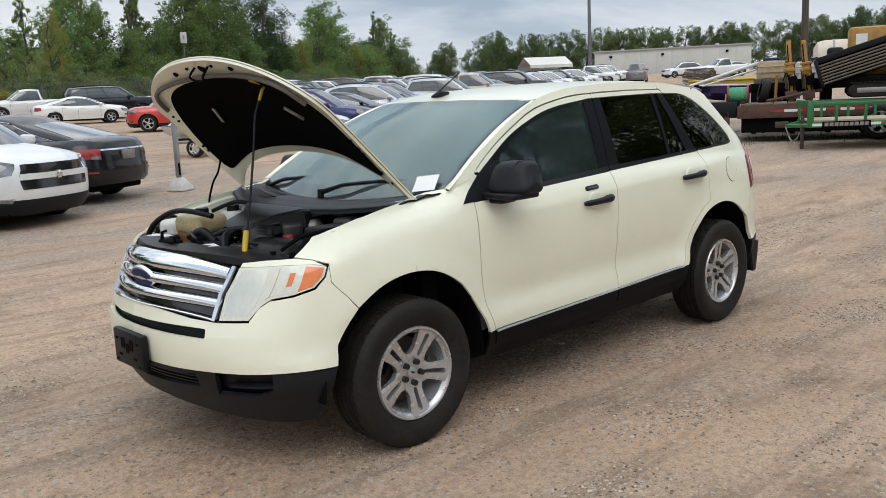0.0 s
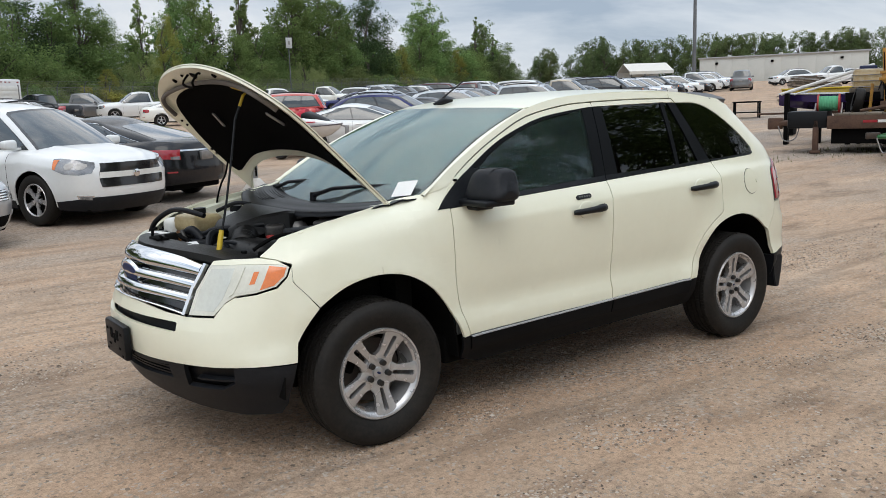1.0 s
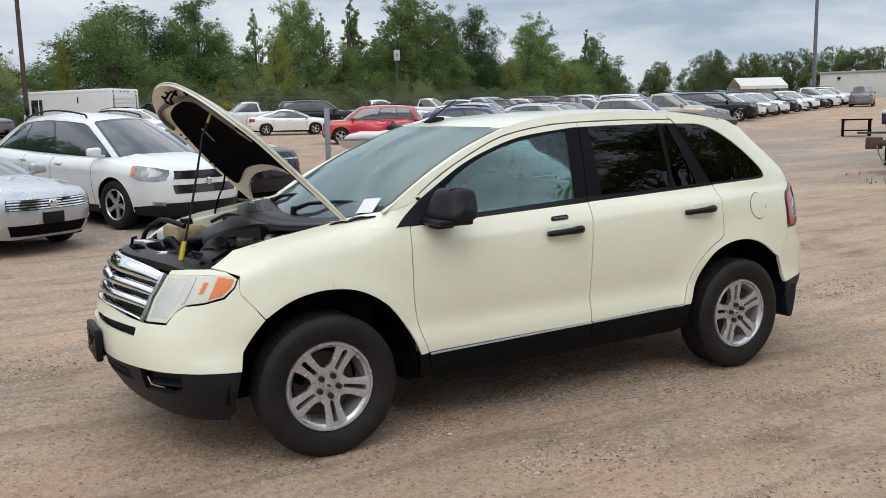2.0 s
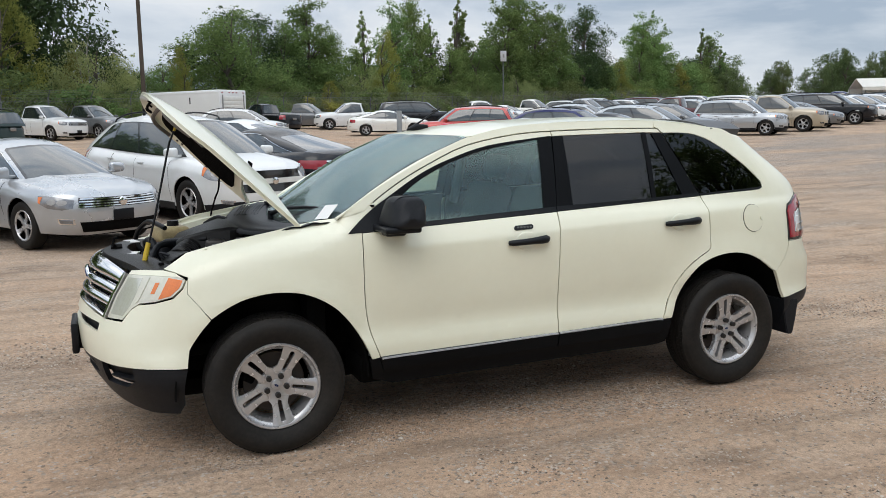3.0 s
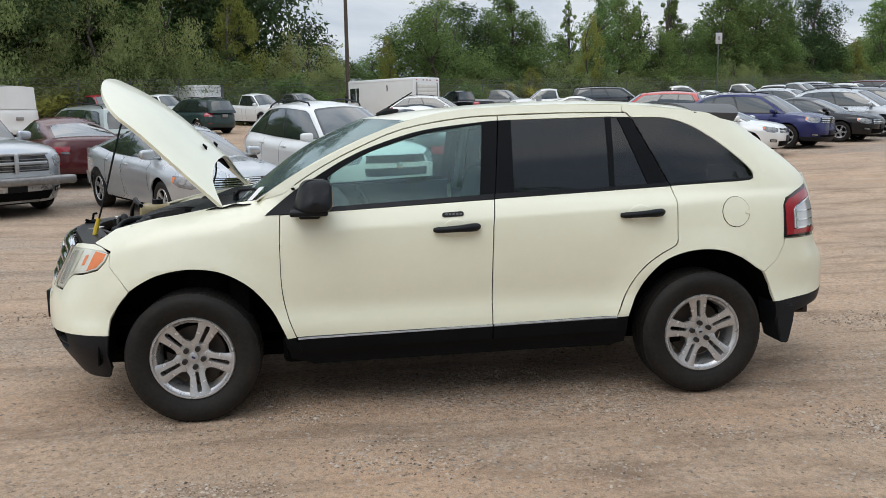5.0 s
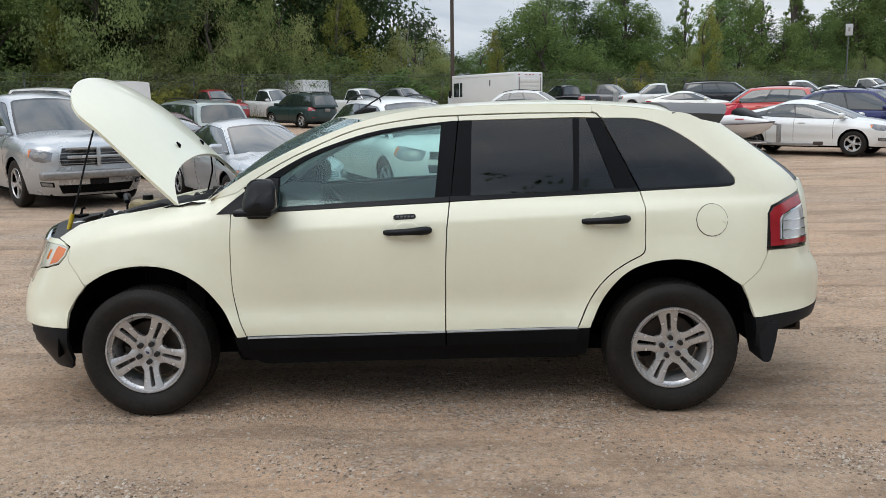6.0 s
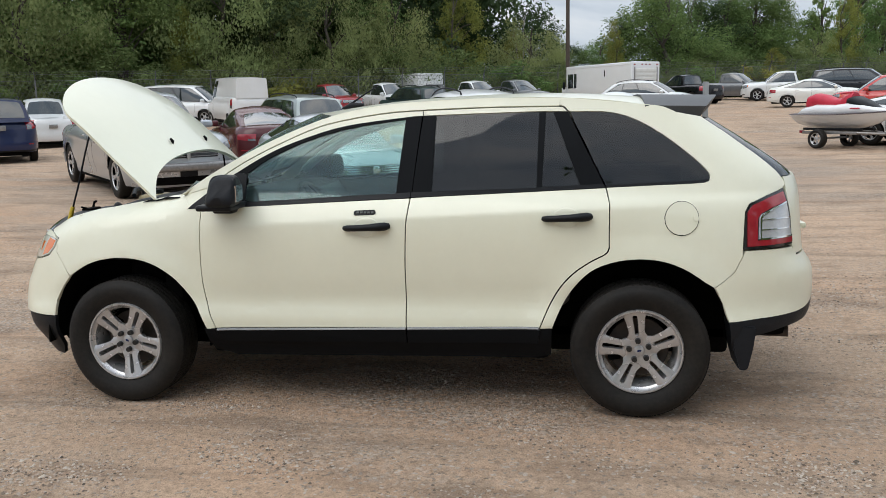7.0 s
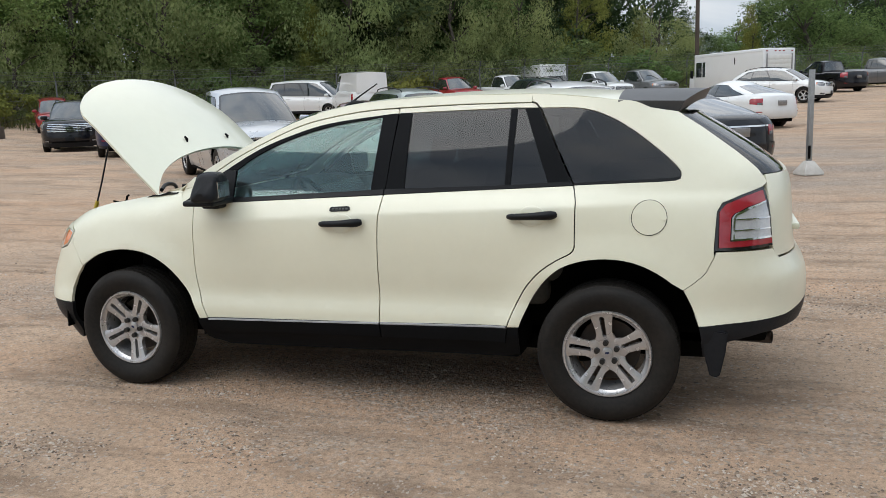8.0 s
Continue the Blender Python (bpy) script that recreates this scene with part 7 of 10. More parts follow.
park("big_suv", "blue", -15.9, 17.9, 129, "dark blue suv seen from behind with red tail lights", None, "black", 0.95)
park("pickup", "white", -21.0, 28.0, 130, "white pickup truck seen from its tailgate", dict(bars=3), "plain")
park("cargo_van", "white", -15.3, 35.2, 128, "white high-roof cargo van", dict(rear_glass=False), size=0.94)
park("minivan", "white", -19.0, 37.6, -8, "white passenger van with dark windows", size=1.08)
park("pickup", "crimson", -13.2, 44.4, -48, "red pickup truck by the fence", None, "plain")
park("pickup", "white", -10.2, 46.2, -48, "white crew-cab pickup truck by the fence", None, "plain")
park("pickup", "white", -5.0, 47.6, -48, "white work pickup truck by the fence", None, "plain")
park("pickup", "grey", -2.6, 49.8, -48, "dark grey pickup truck by the fence", None, "plain")
park("sedan", "white", 2.35, 25.1, 128, "white sedan seen from behind", None, "far")
park("crossover", "white", 4.9, 40.6, -22, "white crossover parked beyond the sedans", None, "far", 0.94)
park("pickup", "black", 8.4, 53.4, 122, "black pickup truck with its tailgate to the lot", None, "plain")
park("pickup", "grey", 12.2, 58.6, -30, "dark pickup truck with a chrome grille", None, "plain")
park("sedan", "pearl", 13.9, 43.4, -14, "white sedan parked across the lot", None, "far")
park("big_suv", "black", 17.4, 47.6, -12, "long black suv behind the white sedan", None, "black", 1.04)
park("pickup", "white", 15.0, 54.6, 168, "white pickup truck by the fence", None, "plain")
park("pickup", "white", 23.0, 50.6, -14, "white crew-cab pickup truck in the second row", None, "plain")
park("boxy_suv", "red", 13.6, 31.2, 152, "bright red compact suv with a black roof edge")
park("hatch", "white", 10.25, 18.35, -40, "white compact sedan behind the jet ski", dict(fine=True), "near")
# the long row to the warehouse
ROW = (("crossover", "navy"), ("sedan", "black"), ("crossover", "silver"), ("crossover", "grey"), ("boxy_suv", "silver"), ("pickup", "beige"), ("sedan", "grey"), ("big_suv", "black"), ("crossover", "white"), ("crossover", "silver"), ("crossover", "white"), ("boxy_suv", "black"),
       ("hatch", "white"), ("crossover", "white"), ("sedan", "black"), ("pickup", "white"), ("sedan", "grey"), ("crossover", "white"), ("big_suv", "silver"), ("sedan", "white"))
SPOTS = ((13.0, 20.75), (15.7, 22.3), (18.3, 23.9), (21.0, 26.2), (27.3, 28.7), (30.8, 30.5), (34.6, 32.4), (39.0, 34.4), (42.2, 36.2), (45.3, 37.8), (48.4, 39.3), (51.6, 40.9), (54.8, 42.4), (58.0, 44.0), (61.2, 45.6), (64.4, 47.2), (67.6, 48.8), (70.8, 50.3), (74.0, 52.0), (77.2, 53.6))
NOUN = {"sedan": "sedan", "hatch": "hatchback", "crossover": "crossover", "boxy_suv": "suv", "big_suv": "large suv", "pickup": "pickup truck", "minivan": "van"}
SHADE = {"navy": "dark blue", "green": "dark green", "grey": "dark grey", "pearl": "off-white", "sage": "pale green-silver", "crimson": "dark red"}
rng_row = random.Random(11)
for (kind, colour), (x, y) in zip(ROW, SPOTS):
    park(kind, colour, x, y, -52 + rng_row.uniform(-2, 2), f"{SHADE.get(colour, colour)} {NOUN[kind]} parked nose out in the long row", None, "plain" if kind == "pickup" else "black" if kind == "big_suv" else "far" if kind in ("sedan", "crossover") else "", 0.94 if kind == "crossover" else 1.0)
BACK = ("crossover", "boxy_suv", "sedan", "big_suv", "minivan", "pickup", "crossover", "hatch", "boxy_suv", "sedan")
TINT = ("white", "black", "silver", "grey", "white", "navy", "white", "beige", "black", "pearl", "silver", "maroon", "white", "grey")
for line, (ox, oy, n) in enumerate(((-4.2, 6.0, 18), (-10.0, 14.0, 16), (-15.0, 21.0, 15))):
    for i in range(n):
        x, y = 14.9 + ox + 4.5 + 3.15 * i + rng_row.uniform(-0.3, 0.3), 21.9 + oy + 2.6 + 1.68 * i + rng_row.uniform(-0.3, 0.3)
        if (x < 15 and y > 36) or math.hypot(x - 13.6, y - 31.2) < 5 or math.hypot(x - 17.4, y - 47.6) < 5.2 or math.hypot(x - 23.0, y - 50.6) < 5 or math.hypot(x - 13.9, y - 43.4) < 5:
            continue
        kind, colour = BACK[(i * 3 + line * 4) % 10], TINT[(i * 5 + line * 3) % 14]
        park(kind, colour, x, y, (-52 if rng_row.random() < 0.6 else 128) + rng_row.uniform(-4, 4), f"{SHADE.get(colour, colour)} {NOUN[kind]} in the rows behind", None, "plain" if kind == "pickup" else "black" if kind == "big_suv" else "far" if kind in ("sedan", "crossover") else "", 0.94 if kind == "crossover" else 1.0)
park("pickup", "grey", 69.5, 45.2, 32, "dark pickup truck standing on the lane", None, "plain")
park("pickup", "white", 80.5, 42.0, 150, "white pickup truck behind the stacked boards", None, "plain")
park("crossover", "white", 85.0, 49.5, 150, "white crossover by the warehouse", None, "far", 0.94)
park("sedan", "silver", 93.0, 47.5, 150, "silver sedan by the warehouse", None, "far")

# bonnet scoop of the near pickup
near_pickup = FIRST[("pickup", "near")]
bm = bmesh.new()
box(bm, (1.75, -0.28, 1.14), (2.15, 0.28, 1.215), 0.035)
part("bonnet_scoop", bm, PAINT_SLOT, near_pickup)
bm = bmesh.new()
box(bm, (2.145, -0.22, 1.165), (2.158, 0.22, 1.20), 0.006)
part("scoop_opening", bm, DARK, near_pickup)
bm = bmesh.new()
box(bm, (2.80, -0.95, 0.52), (2.98, 0.95, 0.66), 0.04, None, 3)
part("chrome_bumper", bm, STEEL, near_pickup)
for lo, hi in (((2.88, -0.032, 0.72), (2.925, 0.032, 1.03)), ((2.86, -0.50, 0.855), (2.905, 0.50, 0.905)), ((2.86, -0.52, 1.005), (2.90, 0.52, 1.045))):
    bm = bmesh.new()
    box(bm, lo, hi, 0.012)
    part("grille_cross", bm, PAINT_SLOT, near_pickup)
painted(near_pickup, "silver")


# ---- step van by the fence ----
def build_step_van():
    van = tagged(new("step_van"), "white box step van with a roll-up rear door", "truck", "parked vehicles")
    WHITE = COLOURS["white"]
    bm = bmesh.new()
    box(bm, (-3.6, -1.15, 0.55), (3.3, 1.15, 2.92), 0.07, None, 3)
    part("box_body", bm, WHITE, van)
    bm = bmesh.new()
    box(bm, (3.25, -1.1, 0.55), (3.95, 1.1, 1.55), 0.12, None, 3)
    part("bonnet", bm, WHITE, van)
    bm = bmesh.new()
    box(bm, (3.28, -0.98, 1.62), (3.34, 0.98, 2.45), 0.02)
    part("windscreen", bm, CAR_GLASS, van)
    for sgn in (1, -1):
        for x0, x1 in ((2.45, 3.05), (2.08, 2.36)):
            bm = bmesh.new()
            box(bm, (x0, sgn * 1.15 - 0.012, 1.45), (x1, sgn * 1.15 + 0.012, 2.40), 0.01)
            part("cab_window", bm, CAR_GLASS, van)
        bm = bmesh.new()
        box(bm, (3.2, sgn * 1.36 - 0.1, 1.4), (3.28, sgn * 1.36 + 0.1, 1.9), 0.03)
        part("door_mirror", bm, BLACK_PLASTIC, van)
        bm = bmesh.new()
        box(bm, (-3.5, sgn * 1.15 - 0.01, 2.72), (3.2, sgn * 1.15 + 0.01, 2.80), 0.004)
        part("drip_rail", bm, WHITE, van)
        bm = bmesh.new()
        box(bm, (-1.0, sgn * 1.156 - 0.004, 2.1), (-0.9, sgn * 1.156 + 0.004, 2.5), 0.0)
        part("marking", bm, BLACK_PLASTIC, van)
    bm = bmesh.new()
    box(bm, (-3.625, -0.88, 0.72), (-3.59, 0.88, 2.52), 0.01)
    door = part("roll_up_door", bm, WHITE_PLASTIC, van)
    for i in range(7):
        bm = bmesh.new()
        box(bm, (-3.64, -0.85, 0.75 + 0.25 * i), (-3.61, 0.85, 0.985 + 0.25 * i), 0.01)
        part("slat", bm, WHITE_PLASTIC, door)
    for y in (-0.9, 0.9):
        bm = bmesh.new()
        box(bm, (-3.66, y - 0.03, 0.7), (-3.6, y + 0.03, 2.6), 0.008)
        part("door_rail", bm, STEEL, van)
    for y in (-0.9, -0.3, 0.0, 0.3, 0.9):
        bm = bmesh.new()
        box(bm, (-3.63, y - 0.06, 2.72), (-3.6, y + 0.06, 2.78), 0.005)
        part("marker_lamp", bm, LAMP_RED, van)
    bm = bmesh.new()
    box(bm, (-3.5, -0.9, 0.35), (3.7, 0.9, 0.6), 0.03)
    part("chassis", bm, DARK, van)
    tyre, rim, disc = small_wheel(0.40)
    for x in (-2.0, 2.6):
        for sgn in (1, -1):
            w = share("wheel", rim, van, pose(x, -1.0 * sgn, 0.4, 0, 0, 0 if sgn > 0 else 180))
            share("tyre", tyre, w)
            share("brake_disc", disc, w)
    van.matrix_basis = Matrix.Translation((3.2, 47.4, ground_z(3.2, 47.4))) @ Matrix.Rotation(radians(126), 4, "Z") @ Matrix.Scale(0.9, 4)


build_step_van()


def build_ambulance():
    """A work truck: a plain van body with a tall white box behind its cab."""
    van = tagged(new("box_truck"), "white box truck with a tall body by the fence", "truck", "parked vehicles")
    WHITE = COLOURS["white"]
    bm = bmesh.new()
    box(bm, (-2.9, -1.1, 0.6), (0.5, 1.1, 2.75), 0.06, None, 3)
    part("box_body", bm, WHITE, van)
    bm = bmesh.new()
    rows = []
    for x, z0, z1, w in ((0.5, 0.55, 1.9, 0.9), (0.9, 0.55, 1.95, 0.92), (1.35, 0.55, 1.2, 0.95), (2.2, 0.55, 1.1, 0.93), (2.5, 0.55, 0.95, 0.85)):
        rows.append([(x, -w, z0), (x, -w, (z0 + z1) / 2), (x, -w * 0.86, z1), (x, w * 0.86, z1), (x, w, (z0 + z1) / 2), (x, w, z0)])
    grid(bm, rows)
    bmesh.ops.holes_fill(bm, edges=bm.edges, sides=0)
    bmesh.ops.recalc_face_normals(bm, faces=bm.faces)
    part("cab", bm, WHITE, van)
    bm = bmesh.new()
    grid(bm, [[(0.96, -0.72, 1.90), (0.96, 0.72, 1.90)], [(1.36, -0.80, 1.26), (1.36, 0.80, 1.26)]])
    solid(bm, 0.02)
    part("windscreen", bm, CAR_GLASS, van)
    for sgn in (1, -1):
        bm = bmesh.new()
        box(bm, (0.62, sgn * 0.89 - 0.03, 1.3), (1.05, sgn * 0.89 + 0.03, 1.75), 0.02)
        part("cab_window", bm, CAR_GLASS, van)
        bm = bmesh.new()
        box(bm, (-0.1, sgn * 1.1 - 0.012, 1.2), (0.25, sgn * 1.1 + 0.012, 1.9), 0.01)
        part("body_window", bm, CAR_GLASS, van)
    bm = bmesh.new()
    box(bm, (-1.6, -0.5, 2.74), (-0.4, 0.5, 2.80), 0.01)
    part("roof_hatch", bm, TRIM_GREY, van)
    tyre, rim, disc = small_wheel(0.38)
    for x in (-1.9, 1.75):
        for sgn in (1, -1):
            w = share("wheel", rim, van, pose(x, -0.9 * sgn, 0.38, 0, 0, 0 if sgn > 0 else 180))
            share("tyre", tyre, w)
    van.matrix_basis = Matrix.Translation((-8.4, 50.6, ground_z(-8.4, 50.6))) @ Matrix.Rotation(radians(-48), 4, "Z") @ Matrix.Scale(0.88, 4)


build_ambulance()


# ---- jet ski on its trailer ----
def build_jet_ski():
    SKI_WHITE, SKI_RED = paint("gelcoat_white", (0.74, 0.74, 0.74), 0.25), mat("red_vinyl", (0.55, 0.02, 0.05), 0.45, vary=0.2, size=8)
    m = Matrix.Translation((7.85, 18.05, ground_z(7.85, 18.05))) @ Matrix.Rotation(radians(-55), 4, "Z") @ Matrix.Scale(0.9, 4)
    trailer = tagged(new("jet_ski_trailer"), "galvanised single-axle jet ski trailer", "trailer")
    for y in (-0.45, 0.45):
        bm = bmesh.new()
        box(bm, (-0.9, y - 0.03, 0.40), (0.9, y + 0.03, 0.48), 0.008)
        part("side_rail", bm, STEEL, trailer)
        bm = bmesh.new()
        box(bm, (-1.0, y * 0.6 - 0.07, 0.50), (0.9, y * 0.6 + 0.07, 0.57), 0.015)
        part("bunk", bm, BLACK_PLASTIC, trailer)
        bm = bmesh.new()
        box(bm, (-0.98, y - 0.06, 0.42), (-0.92, y + 0.06, 0.50), 0.01)
        part("tail_light", bm, LAMP_RED, trailer)
    for y0 in (-0.45, 0.45):
        bm = bmesh.new()
        tube(bm, [(0.85, y0, 0.44), (1.5, y0 * 0.25, 0.42)], 0.035, 8)
        part("draw_bar", bm, STEEL, trailer)
    bm = bmesh.new()
    box(bm, (1.3, -0.045, 0.37), (3.0, 0.045, 0.45), 0.01)
    part("tongue", bm, STEEL, trailer)
    bm = bmesh.new()
    box(bm, (2.9, -0.06, 0.40), (3.15, 0.06, 0.50), 0.025)
    part("coupler", bm, ROTOR, trailer)
    bm = bmesh.new()
    box(bm, (1.75, -0.05, 0.44), (1.85, 0.05, 0.98), 0.01, Matrix.Identity(4))
    tube(bm, [(1.8, 0, 0.95), (1.55, 0, 1.0)], 0.03, 8)
    part("winch_post", bm, STEEL, trailer)
    bm = bmesh.new()
    cyl(bm, (-0.2, -0.62, 0.28), (-0.2, 0.62, 0.28), 0.03)
    part("axle", bm, STEEL, trailer)
    tyre, rim, disc = small_wheel(0.27)
    for sgn in (1, -1):
        w = share("wheel", rim, trailer, pose(-0.2, -0.66 * sgn, 0.27, 0, 0, 0 if sgn > 0 else 180))
        share("tyre", tyre, w)
    trailer.matrix_basis = m
    ski = tagged(new("jet_ski"), "white and red jet ski on a trailer", "jet ski")

    def loft(name, stations, material, label=""):
        bm = bmesh.new()
        rows = [[(x, w * math.copysign(abs(math.cos(a)) ** 0.7, math.cos(a)), z + h * math.copysign(abs(math.sin(a)) ** 0.8, math.sin(a))) for a in (2 * math.pi * k / 20 for k in range(21))] for x, w, z, h in stations]
        grid(bm, rows)
        bmesh.ops.remove_doubles(bm, verts=bm.verts, dist=1e-4)
        bmesh.ops.holes_fill(bm, edges=bm.edges, sides=0)
        bmesh.ops.recalc_face_normals(bm, faces=bm.faces)
        return part(name, bm, material, ski, label)
    def hull(name, stations, material):
        """A boat's body: x, half beam, height of its edge, depth of its keel."""
        bm = bmesh.new()
        grid(bm, [[(x, w * u, z - d * (1 - abs(u) ** 1.7) - 0.02 * (1 - u * u)) for u in steps(-1, 1, 0.125)] + [(x, w * u, z) for u in steps(0.9, -0.9, -0.3)] + [(x, -w, z)] for x, w, z, d in stations])
        bmesh.ops.remove_doubles(bm, verts=bm.verts, dist=1e-4)
        bmesh.ops.holes_fill(bm, edges=bm.edges, sides=0)
        bmesh.ops.recalc_face_normals(bm, faces=bm.faces)
        return part(name, bm, material, ski)
    hull("hull", ((-1.40, 0.46, 0.95, 0.26), (-1.0, 0.55, 0.94, 0.36), (0.0, 0.60, 0.94, 0.40), (0.8, 0.54, 0.96, 0.37), (1.25, 0.36, 0.99, 0.27), (1.5, 0.18, 1.01, 0.14), (1.62, 0.04, 1.03, 0.04)), SKI_WHITE)
    loft("bumper_strip", ((-1.42, 0.47, 0.955, 0.028), (-1.0, 0.57, 0.945, 0.028), (0.0, 0.62, 0.945, 0.028), (0.8, 0.56, 0.965, 0.028), (1.25, 0.38, 0.995, 0.028), (1.5, 0.20, 1.015, 0.028), (1.64, 0.05, 1.035, 0.02)), mat("grey_rubber_strip", (0.09, 0.07, 0.075), 0.6, vary=0.4, size=8))
    loft("deck", ((-1.25, 0.30, 0.97, 0.06), (-1.05, 0.38, 1.02, 0.14), (-0.6, 0.40, 1.06, 0.20), (0.0, 0.40, 1.05, 0.18), (0.45, 0.44, 1.08, 0.20), (0.9, 0.40, 1.07, 0.16), (1.25, 0.24, 1.04, 0.09), (1.52, 0.10, 1.03, 0.03)), SKI_WHITE)
    loft("seat", ((-1.10, 0.14, 1.20, 0.08), (-1.0, 0.24, 1.30, 0.18), (-0.75, 0.29, 1.34, 0.21), (-0.45, 0.27, 1.30, 0.20), (-0.15, 0.23, 1.22, 0.17), (0.1, 0.22, 1.22, 0.17), (0.30, 0.24, 1.32, 0.20), (0.46, 0.18, 1.38, 0.15)), SKI_RED, "red vinyl seat")
    loft("cowl", ((0.36, 0.26, 1.26, 0.17), (0.55, 0.33, 1.27, 0.18), (0.85, 0.31, 1.19, 0.14), (1.15, 0.20, 1.10, 0.08), (1.36, 0.06, 1.05, 0.03)), BLACK_PLASTIC)
    bm = bmesh.new()
    tube(bm, [(0.24, -0.38, 1.52), (0.34, -0.12, 1.55), (0.34, 0.12, 1.55), (0.24, 0.38, 1.52)], 0.022, 8)
    cyl(bm, (0.44, 0, 1.35), (0.33, 0, 1.55), 0.05, seg=10)
    part("handlebar", bm, SKI_RED, ski)
    for k, sgn in enumerate((1, -1)):
        bm = bmesh.new()
        box(bm, (0.62, sgn * 0.425 - 0.012, 1.10), (0.92, sgn * 0.425 + 0.012, 1.13), 0.004)
        part("marking", bm, SKI_RED, ski)
    ski.matrix_basis = m


build_jet_ski()


# ---- sign post in a concrete base ----
def build_sign_post(x, y):
    post = tagged(new("sign_post"), "grey steel post in a white concrete base", "post")
    z = ground_z(x, y) - 0.01
    bm = bmesh.new()
    rows = [[((w if i in (1, 2) else -w), (w if i in (2, 3) else -w), h) for i in (0, 1, 2, 3, 0)] for w, h in ((0.19, 0.0), (0.19, 0.05), (0.075, 0.24), (0.065, 0.25))]
    grid(bm, rows)
    bmesh.ops.remove_doubles(bm, verts=bm.verts, dist=1e-4)
    bmesh.ops.holes_fill(bm, edges=bm.edges, sides=0)
    bmesh.ops.recalc_face_normals(bm, faces=bm.faces)
    bmesh.ops.bevel(bm, geom=bm.edges[:], offset=0.012, segments=2, affect="EDGES")
    part("concrete_base", bm, mat("white_concrete", (0.62, 0.60, 0.56), 0.9, vary=0.25, size=9, bump=0.3, bump_size=60), post)
    bm = bmesh.new()
    box(bm, (-0.04, -0.04, 0.25), (0.04, 0.04, 1.84), 0.006)
    part("post", bm, mat("galvanised_steel", (0.36, 0.37, 0.37), 0.55, 0.5, vary=0.3, size=12), post)
    bm = bmesh.new()
    box(bm, (-0.048, -0.05, 0.29), (0.0, -0.038, 0.52), 0.003)
    part("sleeve", bm, DARK, post)
    post.matrix_basis = Matrix.Translation((x, y, z)) @ Matrix.Rotation(radians(28), 4, "Z")


build_sign_post(3.50, 11.32)


# ---- poles ----
def build_pole(x, y, h, r, material, name="light_pole", label="tall steel light pole", board=None):
    pole = tagged(new(name), label, "pole")
    bm = bmesh.new()
    cyl(bm, (0, 0, 0), (0, 0, h), r, r * 0.6, 14)
    part("shaft", bm, material, pole)
    bm = bmesh.new()
    cyl(bm, (0, 0, -0.05), (0, 0, 0.5), r * 1.8, r * 1.7, 14)
    part("footing", bm, material, pole)
    if board:
        bm = bmesh.new()
        box(bm, (-0.42, -0.14, board), (0.42, -0.11, board + 1.3), 0.01)
        part("sign_board", bm, mat("dull_sign_paint", (0.50, 0.51, 0.52), 0.6, vary=0.2, size=3), pole, "small white sign board")
        bm = bmesh.new()
        box(bm, (-0.12, -0.148, board + 0.45), (0.12, -0.1405, board + 0.9), 0.0)
        part("bar", bm, STEEL, pole)
    pole.matrix_basis = Matrix.Translation((x, y, ground_z(x, y)))


POLE_GREY, POLE_WOOD = mat("pole_grey", (0.16, 0.17, 0.18), 0.6, 0.4, vary=0.3, size=3), mat("weathered_pole_wood", (0.085, 0.065, 0.05), 0.9, vary=0.4, size=4)
build_pole(0.7, 52.5, 15, 0.15, POLE_WOOD, "utility_pole", "dark wooden utility pole by the fence")
build_pole(106.0, 78.2, 25, 0.30, POLE_GREY)
build_pole(51.5, 20.6, 15, 0.24, POLE_WOOD, "utility_pole", "dark wooden utility pole behind the machines")
build_pole(46.2, 94.0, 8.2, 0.09, POLE_GREY, "sign_pole", "thin pole with a white sign board", 6.6)
build_pole(-28.6, 25.3, 12, 0.16, POLE_WOOD, "utility_pole", "dark wooden utility pole by the fence")


